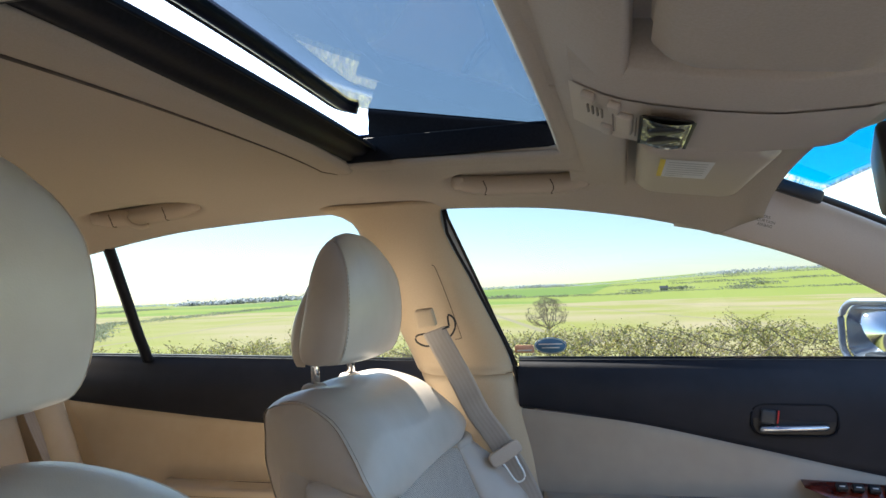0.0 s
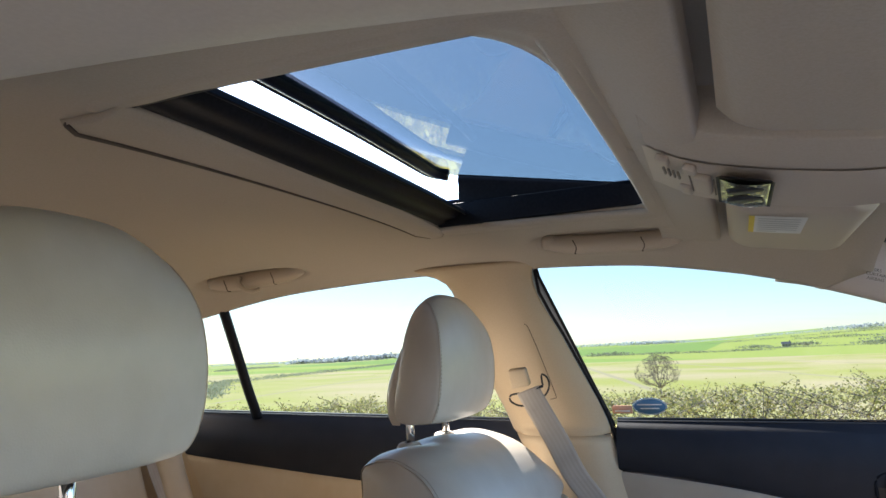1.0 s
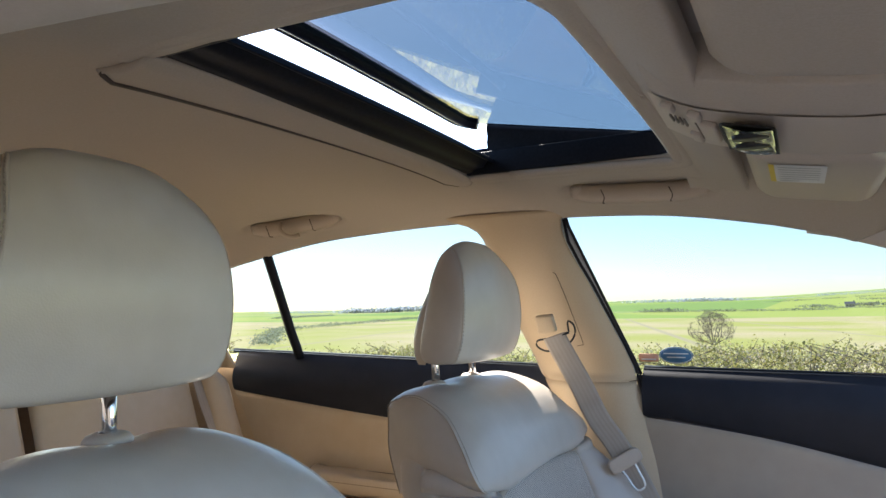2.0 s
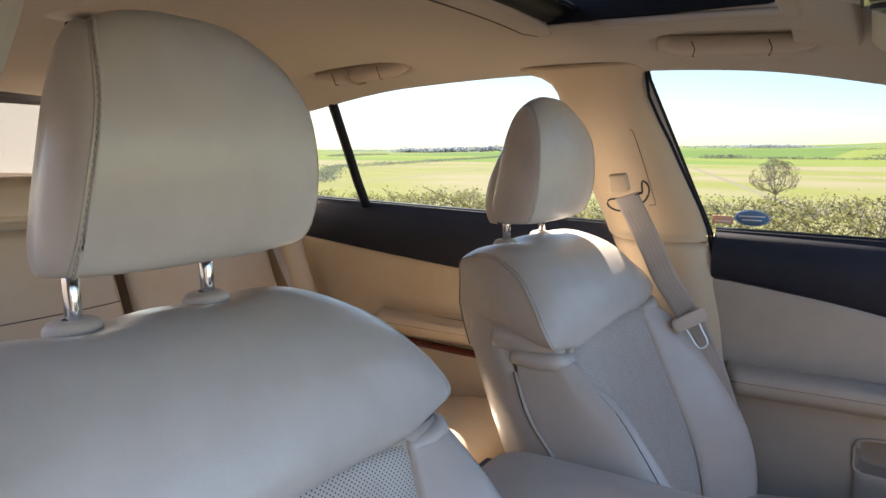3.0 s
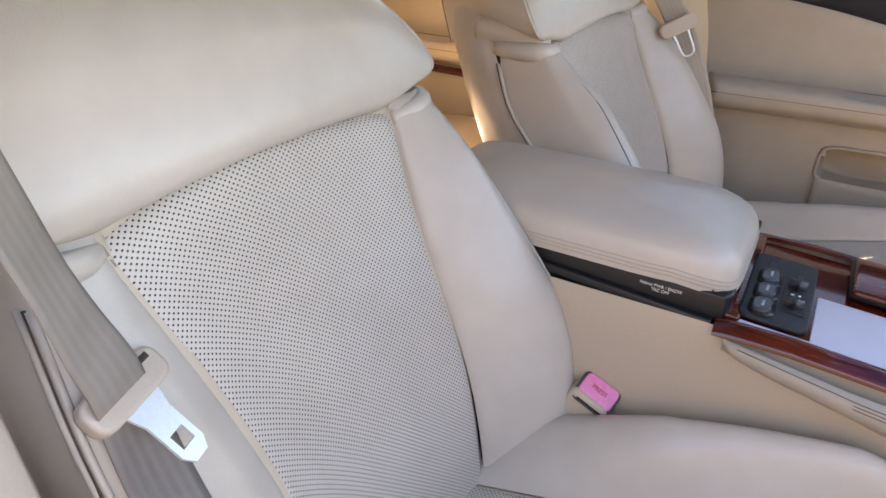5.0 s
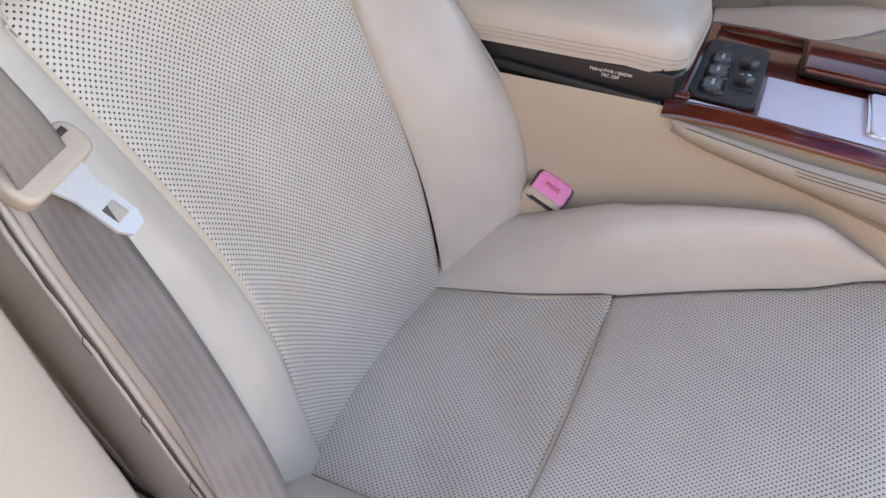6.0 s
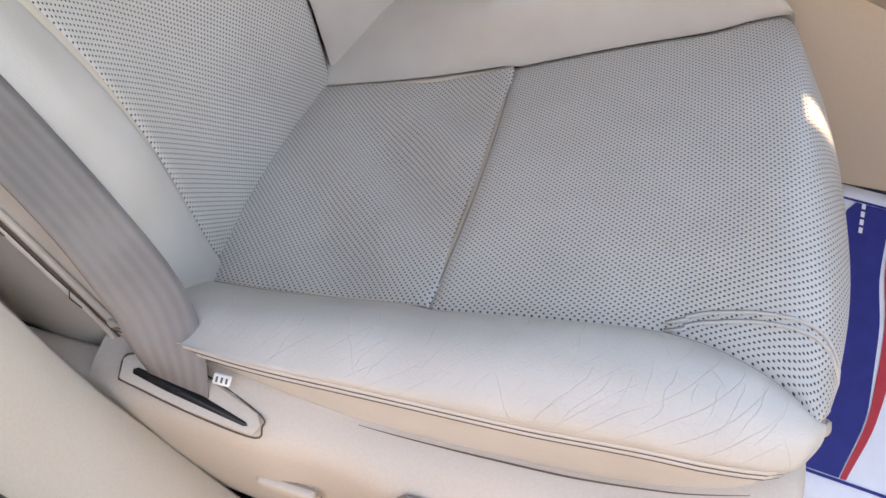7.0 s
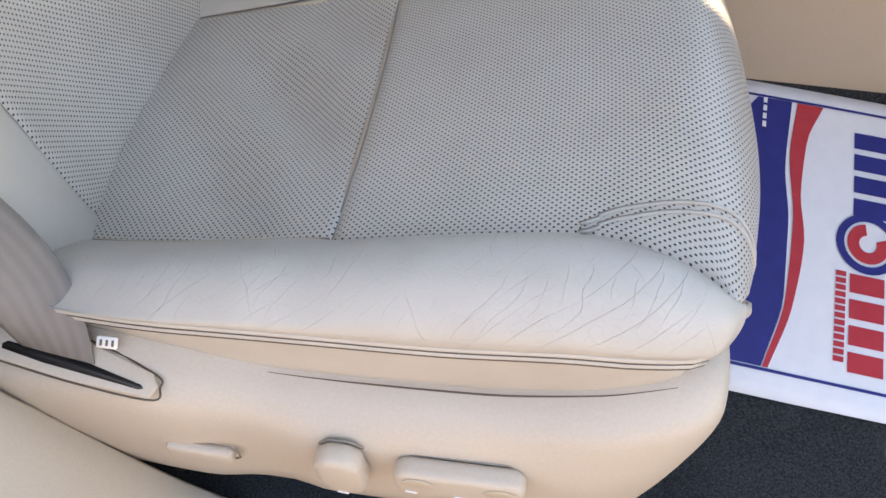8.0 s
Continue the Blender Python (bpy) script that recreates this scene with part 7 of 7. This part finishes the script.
def build_paper_mat():
    """Printed paper mat: white sheet, blue corner, red sweep and bars in place of its name."""
    th = thing("paper_floor_mat", "white printed paper mat with blue corner and red sweep", "floor mat", at=(0.9, -0.449, 0.243))
    m = Matrix()
    paper = plain("white_mat_paper", (0.76, 0.78, 0.82), (0.82, 0.83, 0.86), 0.75, 60, 0.1)
    blue = plain("blue_mat_print", (0.012, 0.02, 0.17), (0.016, 0.026, 0.21), 0.7, 60, 0.05)
    red = plain("red_mat_print", (0.52, 0.03, 0.045), (0.58, 0.045, 0.06), 0.7, 60, 0.05)

    def lift(x, y):
        return 0.003 + 0.003 * math.sin(x * 9 + 1) * math.sin(y * 9)

    def flat(name, fn, mat, up, lab=""):
        rows = [[(lambda p: m @ Vector((p[0], p[1], 0.28 * max(-0.03, p[1]) + lift(p[0], p[1]) + up)))(fn(i / 24, j / 12)) for j in range(13)] for i in range(25)]
        bm = grid_mesh(rows)
        bmesh.ops.recalc_face_normals(bm, faces=bm.faces[:])
        if sum(f.normal.z for f in bm.faces) < 0:
            bmesh.ops.reverse_faces(bm, faces=bm.faces[:])
        return part(name, bm, mat, th, lab)

    c, d = math.cos(radians(5)), math.sin(radians(5))

    def on(u, v):
        # u along the sheet's short side, v along its long side, from the blue corner
        return (c * u + d * v, -d * u + c * v)

    sheet(flat("paper_sheet", lambda s, t: on(-0.05 + 0.31 * t, -0.028 + 0.340 * s), paper, 0.0), 0.001)

    BLUE_EDGE = [(0, -0.0046), (0.26, 0.013), (0.51, 0.0133), (0.73, 0.0071), (1, 0.011)]
    RED_IN = [(0, -0.0034), (0.25, 0.0149), (0.52, 0.0179), (0.78, 0.0112), (1, 0.0173)]
    RED_OUT = [(0, 0.002), (0.22, 0.022), (0.46, 0.0301), (0.63, 0.0245), (0.84, 0.0285), (1, 0.045)]
    flat("blue_print", lambda s, t: on((-0.026 - 0.012 * (1 - max(0, s - 0.94) / 0.06)) * (1 - t) + curve(BLUE_EDGE, s) * t, 0.292 * s), blue, 0.0014, "dark blue printed corner")
    flat("red_sweep", lambda s, t: on(curve(RED_IN, s) * (1 - t) + curve(RED_OUT, s) * t, 0.292 * s), red, 0.0014, "red printed sweep")
    flat("blue_line", lambda s, t: on(-0.045 + 0.30 * s, -0.004 + 0.003 * t), blue, 0.0014)
    flat("blue_line", lambda s, t: on(-0.045 + 0.30 * s, 0.2925 + 0.003 * t), blue, 0.0014)
    # bars of the size and colour of the printed name
    for u0, u1, v0, v1, n, mat in ((0.079, 0.116, 0.172, 0.275, 4, blue), (0.077, 0.111, 0.012, 0.116, 4, red), (0.063, 0.0732, 0.020, 0.112, 13, red)):
        for k in range(n):
            a = v0 + (v1 - v0) * k / n
            flat("name_bar", lambda s, t: on(u0 + (u1 - u0) * t, a + (v1 - v0) / n * 0.74 * s), mat, 0.0014)
    for k, (mat, r0, r1) in enumerate(((blue, 0.024, 0.032), (red, 0.009, 0.021))):
        flat("round_mark", lambda s, t: on(0.094 + (r0 + (r1 - r0) * t) * math.cos(5.0 * s + 0.7 + k), 0.143 + (r0 + (r1 - r0) * t) * math.sin(5.0 * s + 0.7 + k)), mat, 0.0018)
    for k in range(4):
        flat("web_bar", lambda s, t: on(-0.020 + 0.004 * t, 0.255 + 0.010 * k + 0.007 * s), paper, 0.002)


build_paper_mat()
cm = pad(lambda s, t: (0.80 + 0.56 * s, -0.60 + 0.455 * t, floor_z(0.80 + 0.56 * s, -0.60 + 0.455 * t) + 0.004 + 0.001 * math.sin(7 * s) * math.sin(5 * t)), 30, 24, 0.006, 0.02)
tagged(sheet(part("carpet_mat", cm, CARPET), 0.005), "dark tufted carpet mat in the driver's footwell", "floor mat")


# ---- outdoors ----
SKYLINE = [(-1600, -4.0), (-700, -5.0), (-566, -5.0), (-400, -1.0), (-250, 1.5), (-115, 3.4), (-50, 4.0), (40, 8.0), (100, 11.0), (190, 13.5), (300, 17.0), (600, 22.0), (1600, 24.0)]


def ground_z(x, y):
    near = 0.0 if y < 4.5 else -3.2 * min(1, (y - 4.5) / 55) ** 0.8
    far = 0.0
    if y > 260:
        k = min(1, (y - 260) / 540)
        k = k * k * (3 - 2 * k)
        far = k * (curve(SKYLINE, 800 * x / y) + 3.2) * max(1, y / 800)
    return near + far


def field_material():
    m, n, l, s = material("spring_fields", 1.0)
    tc = n.new("ShaderNodeTexCoord")
    sep = n.new("ShaderNodeSeparateXYZ")
    l.new(tc.outputs["Object"], sep.inputs[0])
    broad, fine = noise_node(n, l, 0.035, 5), noise_node(n, l, 1.6, 6)
    # young corn with thin patches, tramlines, and other fields farther off
    young = tint_mix(n, l, (0.56, 0.51, 0.10), (0.74, 0.56, 0.27), ramp(n, l, broad.outputs["Fac"], 0.40, 0.60), s.inputs["Base Color"])
    slant = math_node(n, l, "ADD", math_node(n, l, "MULTIPLY", sep.outputs[0], 0.9), math_node(n, l, "MULTIPLY", sep.outputs[1], 0.25))
    lane = math_node(n, l, "ABSOLUTE", math_node(n, l, "SUBTRACT", math_node(n, l, "FRACT", math_node(n, l, "DIVIDE", slant, 22)), 0.5))
    wheel = ramp(n, l, lane, 0.012, 0.03)
    lanes = n.new("ShaderNodeMix")
    lanes.data_type = "RGBA"
    lanes.inputs[6].default_value = (0.58, 0.45, 0.24, 1)
    l.new(wheel, lanes.inputs[0])
    l.new(young.outputs[2], lanes.inputs[7])
    cells = n.new("ShaderNodeTexVoronoi")
    cells.inputs["Scale"].default_value = 0.0042
    l.new(tc.outputs["Object"], cells.inputs["Vector"])
    hue = n.new("ShaderNodeValToRGB")
    hue.color_ramp.interpolation = "CONSTANT"
    for k, (pos, col) in enumerate(((0.0, (0.38, 0.48, 0.06)), (0.35, (0.50, 0.53, 0.08)), (0.6, (0.50, 0.50, 0.14)), (0.8, (0.30, 0.42, 0.06)))):
        e = hue.color_ramp.elements[k] if k < 2 else hue.color_ramp.elements.new(pos)
        e.position, e.color = pos, (*col, 1)
    cs = n.new("ShaderNodeSeparateColor")
    l.new(cells.outputs["Color"], cs.inputs[0])
    l.new(cs.outputs[0], hue.inputs[0])
    pick = n.new("ShaderNodeMix")
    pick.data_type = "RGBA"
    l.new(ramp(n, l, math_node(n, l, "SUBTRACT", sep.outputs[1], math_node(n, l, "MULTIPLY", sep.outputs[0], 0.12)), 229, 231), pick.inputs[0])
    l.new(lanes.outputs[2], pick.inputs[6])
    l.new(hue.outputs[0], pick.inputs[7])
    verge = n.new("ShaderNodeMix")
    verge.data_type = "RGBA"
    l.new(ramp(n, l, sep.outputs[1], 2.0, 2.2), verge.inputs[0])
    verge.inputs[6].default_value = (0.11, 0.095, 0.08, 1)
    l.new(pick.outputs[2], verge.inputs[7])
    l.new(verge.outputs[2], s.inputs["Base Color"])
    bump_chain(n, l, s, [(fine.outputs["Fac"], 0.5, 0.05)])
    return m


def build_ground():
    ring = [0, 1, 2, 3, 4, 5, 6, 8, 10, 14, 20, 28, 40, 60, 90, 130, 180, 240, 310, 400, 500, 620, 760, 900, 1050, 1250, 1600, 2600, 4500]
    ys = sorted([-r for r in ring[1:]] + ring)
    rows = [[(x, y, ground_z(x, y)) for y in ys] for x in ys]
    bm = grid_mesh(rows)
    bmesh.ops.recalc_face_normals(bm, faces=bm.faces[:])
    return tagged(part("ground", bm, field_material()), "rolling spring farmland with green and yellow fields", "ground", kind="structure")


build_ground()


def leafy(name, mat_tones, rough=0.7, thin=0.35):
    m, n, l, s = material(name, rough)
    geo = n.new("ShaderNodeNewGeometry")
    r = n.new("ShaderNodeValToRGB")
    for k, (pos, col) in enumerate(mat_tones):
        e = r.color_ramp.elements[k] if k < 2 else r.color_ramp.elements.new(pos)
        e.position, e.color = pos, (*col, 1)
    l.new(geo.outputs["Random Per Island"], r.inputs[0])
    l.new(r.outputs[0], s.inputs["Base Color"])
    tr = n.new("ShaderNodeBsdfTranslucent")
    l.new(r.outputs[0], tr.inputs["Color"])
    mx = n.new("ShaderNodeMixShader")
    mx.inputs[0].default_value = thin
    l.new(s.outputs[0], mx.inputs[1])
    l.new(tr.outputs[0], mx.inputs[2])
    l.new(mx.outputs[0], n["Material Output"].inputs["Surface"])
    return m


HEDGE_LEAF = leafy("young_hedge_leaves", [(0.0, (0.34, 0.33, 0.11)), (1.0, (0.66, 0.54, 0.38)), (0.35, (0.54, 0.49, 0.16)), (0.65, (0.72, 0.62, 0.24)), (0.85, (0.74, 0.64, 0.40))], 0.7, 0.5)
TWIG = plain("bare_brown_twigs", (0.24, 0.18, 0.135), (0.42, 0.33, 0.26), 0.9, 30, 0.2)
# pale blue-grey base puts the distance haze into the woods' colour
WOODS = leafy("hazy_distant_woods", [(0.0, (0.56, 0.58, 0.62)), (1.0, (0.63, 0.63, 0.64)), (0.5, (0.60, 0.61, 0.60))], 1.0, 0.8)
HEDGEROW = leafy("distant_hedgerow_twigs", [(0.0, (0.30, 0.32, 0.22)), (1.0, (0.44, 0.42, 0.32)), (0.5, (0.36, 0.38, 0.25))], 1.0, 0.65)
TREE_TWIG = plain("pale_tree_twigs", (0.30, 0.25, 0.19), (0.42, 0.36, 0.28), 0.9, 30, 0.2)


def quads_object(name, centres, sizes, mat, rng, long=1.5):
    """Many small leaf-shaped faces as one mesh."""
    n = len(centres)
    a = rng.normal(size=(n, 3))
    a /= np.linalg.norm(a, axis=1, keepdims=True)
    b = np.cross(a, rng.normal(size=(n, 3)))
    b /= np.linalg.norm(b, axis=1, keepdims=True)
    c, s = np.asarray(centres), np.asarray(sizes)[:, None]
    verts = np.stack([c - a * s * long / 2, c + b * s / 2, c + a * s * long / 2, c - b * s / 2], 1).reshape(-1, 3)
    faces = np.arange(4 * n).reshape(-1, 4)
    me = bpy.data.meshes.new(name)
    me.from_pydata(verts.tolist(), [], faces.tolist())
    me.materials.append(mat)
    return new(name, me)


def twigs_object(name, lines, mat):
    """Three-sided tapered twigs as one mesh; lines: (start, end, radius)."""
    verts, faces = [], []
    for p, q, r in lines:
        w = (q - p).normalized()
        a = w.cross(Vector((0.3, 0.2, 0.9))).normalized()
        b = w.cross(a)
        k = len(verts)
        for at, rr in ((p, r), (q, r * 0.55)):
            for j in range(3):
                verts.append(at + rr * (math.cos(2.094 * j) * a + math.sin(2.094 * j) * b))
        faces += [(k + j, k + (j + 1) % 3, k + 3 + (j + 1) % 3, k + 3 + j) for j in range(3)]
    me = bpy.data.meshes.new(name)
    me.from_pydata(verts, [], faces)
    me.materials.append(mat)
    return new(name, me)


def hedge_top(x):
    big = 0.10 * noise.noise((x * 0.7, 3.1, 0)) + 0.05 * noise.noise((x * 2.3, 7.7, 0)) + 0.05 * noise.noise((x * 6.0, 1.7, 0))
    return 0.755 + 0.07 * math.exp(-((x - 1.3) / 1.2) ** 2) - 0.05 * math.exp(-((x + 2.6) / 1.0) ** 2) + big


def build_hedge():
    rng = np.random.default_rng(4)
    th = thing("hedge", "roadside hawthorn hedge with sparse young leaves", "hedge", at=(0, 3.6, 0))
    tagged(th, kind="stuff")
    lines, leaves, sizes = [], [], []
    for k in range(9000):
        x = rng.uniform(-14, 9)
        y = rng.uniform(-0.5, 0.6)
        top = hedge_top(x)
        z = top * rng.uniform(0.25, 1.0) ** 0.6
        p = Vector((x, y, z))
        w = Vector((rng.normal() * 0.9, rng.normal() * 0.7, abs(rng.normal()) * 0.6 + 0.15)).normalized()
        ln = rng.uniform(0.08, 0.26)
        q = p + w * ln
        if q.z > top + 0.10 * rng.random() ** 2:
            q.z = top + 0.08 * rng.random() ** 2
        lines.append((p, q, rng.uniform(0.0016, 0.0042)))
        for j in range(int(rng.integers(16, 36))):
            u = rng.uniform(0.1, 1.05)
            leaves.append(p + (q - p) * u + Vector(rng.normal(size=3) * 0.016))
            sizes.append(rng.uniform(0.006, 0.017))
    for k in range(60):
        x = rng.uniform(-12, 8)
        top = hedge_top(x)
        p = Vector((x, rng.uniform(-0.45, 0.2), top - 0.1))
        w = Vector((rng.choice((-1, 1)) * rng.uniform(0.5, 1), rng.uniform(-0.2, 0.2), rng.uniform(0.0, 0.25)))
        q = p + w.normalized() * rng.uniform(0.25, 0.55)
        q.z = min(q.z, top + 0.1)
        lines.append((p, q, 0.0035))
        for j in range(14):
            u = rng.uniform(0.3, 1.0)
            leaves.append(p + (q - p) * u + Vector(rng.normal(size=3) * 0.03))
            sizes.append(rng.uniform(0.008, 0.02))
    a = quads_object("leaves", [tuple(v) for v in leaves], sizes, HEDGE_LEAF, rng)
    b = twigs_object("twigs", lines, TWIG)
    for o in (a, b):
        o.parent = th
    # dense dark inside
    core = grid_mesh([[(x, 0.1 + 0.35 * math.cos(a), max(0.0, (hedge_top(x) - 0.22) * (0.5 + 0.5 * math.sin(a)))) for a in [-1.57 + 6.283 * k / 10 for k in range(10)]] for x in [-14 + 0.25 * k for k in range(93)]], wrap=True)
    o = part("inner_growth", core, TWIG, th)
    return th


build_hedge()


def build_tree(at, height, seed, spread=1.0):
    rng = np.random.default_rng(seed)
    th = thing("tree", "bare round-crowned field tree with fine twigs", "tree", at=at)
    lines = []

    middle, wide, tall = Vector((0, 0, height * 0.52)), height * 0.92, height * 0.46

    def inside(p):
        # keeps the crown within a round outline with a soft, uneven edge
        d = p - middle
        k = math.sqrt((d.x / wide) ** 2 + (d.y / wide) ** 2 + (d.z / tall) ** 2)
        edge = 0.90 + 0.16 * noise.noise((math.atan2(d.z, d.x) * 2.2, d.y * 0.6, 1.7))
        return middle + d * (edge * math.tanh(k / edge) / k) if k > 0.5 * edge else p

    def grow(p, w, ln, r, depth):
        q = inside(p + w * ln)
        lines.append((p, q, r))
        if depth == 0:
            return
        for k in range(3 if depth > 1 else 5):
            v = (w + Vector(rng.normal(size=3)) * 0.62 * spread).normalized()
            grow(q, v, ln * rng.uniform(0.60, 0.85), r * 0.60, depth - 1)

    grow(Vector((0, 0, 0)), Vector((0.02, 0, 1)), height * 0.20, height * 0.026, 0)
    for k in range(12):
        a = 2 * math.pi * k / 7 + rng.uniform(-0.3, 0.3)
        e = rng.uniform(0.10, 0.6) if k < 7 else rng.uniform(0.9, 1.5)
        grow(Vector((0, 0, height * rng.uniform(0.16, 0.22))), Vector((math.cos(a) * math.cos(e), math.sin(a) * math.cos(e), math.sin(e))), height * 0.30, height * 0.012, 4)
    trunk, crown = [v for v in lines if v[2] > height * 0.007], [v for v in lines if v[2] <= height * 0.007]
    for name, some in (("trunk", trunk), ("crown", crown)):
        o = twigs_object(name, [(p, q, max(r, 0.008)) for p, q, r in some], TREE_TWIG)
        o.parent = th
    return th


build_tree((-5.9, 60, -3.1), 4.3, 11)


def build_woods(name, label, spots, mat, seed):
    """Far woods and hedgerows: clumps of small faces."""
    rng = np.random.default_rng(seed)
    centres, sizes = [], []
    for x, y, w, h, n in spots:
        z = ground_z(x, y)
        for k in range(n * 4):
            u = rng.normal(size=3) * (w * 0.40, w * 0.2, h * 0.17)
            centres.append((x + u[0], y + u[1], z + h * 0.42 + u[2] * (1 - 0.3 * abs(u[0]) / w)))
            sizes.append(rng.uniform(0.16, 0.34) * h)
    o = quads_object(name, centres, sizes, mat, rng, 1.2)
    return tagged(o, label, "woods", kind="stuff")


def line_spots(x0, y0, x1, y1, step, w, h, n, rng):
    d = math.hypot(x1 - x0, y1 - y0)
    return [(x0 + (x1 - x0) * u, y0 + (y1 - y0) * u, w * rng.uniform(0.7, 1.3), h * rng.uniform(0.6, 1.3), n) for u in np.arange(0, 1, step / d)]


rr = np.random.default_rng(9)
far = []
far += line_spots(-600, 840, -395, 800, 10, 22, 12, 46, rr)
far += line_spots(-118, 810, -48, 805, 9, 18, 8, 46, rr)
far += line_spots(-48, 830, 100, 815, 12, 18, 4.5, 30, rr)
far += line_spots(100, 830, 320, 830, 12, 22, 8, 40, rr)
far += line_spots(-1300, 1500, -700, 1500, 30, 60, 12, 30, rr)
far += line_spots(-190, 900, -130, 900, 14, 24, 7, 30, rr)
far = [(x, y, w, h * 0.7, n) for x, y, w, h, n in far]
build_woods("woodland", "bare woods along the far hilltops in pale haze tones", far, WOODS, 21)
rows = []
rows += line_spots(-60, 66, -101, 116, 2.2, 3.0, 1.3, 26, rr)
rows += line_spots(-101, 116, -178, 350, 4, 5, 1.7, 24, rr)
rows += line_spots(-247, 282, -360, 482, 5, 7, 2.4, 20, rr)
rows += line_spots(-72, 352, 12, 345, 4, 6, 2.6, 24, rr)
rows += line_spots(12, 372, 110, 352, 4.5, 6, 2.4, 24, rr)
rows += line_spots(40, 500, 190, 470, 6, 9, 3.4, 22, rr)
rows += line_spots(-20, 560, 120, 600, 7, 9, 3.0, 20, rr)
rows += line_spots(90, 640, 260, 600, 7, 10, 4.0, 22, rr)
rows += [(31, 396, 10, 4.5, 90), (8, 398, 9, 3.6, 80), (60, 380, 12, 4, 80), (75, 420, 16, 5, 90), (-60, 356, 12, 4.5, 80)]
rows = [(x, y, w, h * 0.62, n) for x, y, w, h, n in rows]
build_woods("hedgerow", "olive hedgerows between the far fields", rows, HEDGEROW, 22)


def build_house():
    th = thing("farmhouse", "small distant stone farmhouse with a slate roof", "house", at=(22.5, 392, ground_z(22.5, 392)))
    th.scale = (0.7, 0.7, 0.7)
    wall = plain("pale_stone_wall", (0.42, 0.38, 0.32), (0.5, 0.46, 0.4), 0.9)
    slate = plain("grey_slate", (0.10, 0.10, 0.12), (0.15, 0.15, 0.17), 0.7)
    part("wall", block((6, 5, 2.4), (0, 0, 1.2), bevel=0.03), wall, th)
    part("roof", outline_block([(-2.8, 0), (2.8, 0), (0, 1.5)], 6.6, Matrix.Translation((-3.3, 0, 2.4)) @ pose(0, 0, 0, 90, 0, 90)), slate, th, smooth=False)
    part("chimney", block((0.8, 0.8, 1.6), (2.4, 0, 3.9), bevel=0.03), wall, th)
    for x in (-1.9, 0, 1.9):
        part("window", block((0.8, 0.1, 0.9), (x, -2.52, 1.3), bevel=0.02), BLACK, th)


build_house()


# plain dark wall added out of view behind the camera, blocks low sky light
blocker_tone = plain("dark_blocker_wall", (0.07, 0.055, 0.045), (0.11, 0.09, 0.07), 0.85, 30, 0.4, 0.004)
tagged(part("wall_sky_blocker", block((16, 0.08, 2.2), (0.5, -3.4, 1.1), bevel=0.01), blocker_tone), "plain dark wall added out of view to block low sky light", "wall", kind="structure")
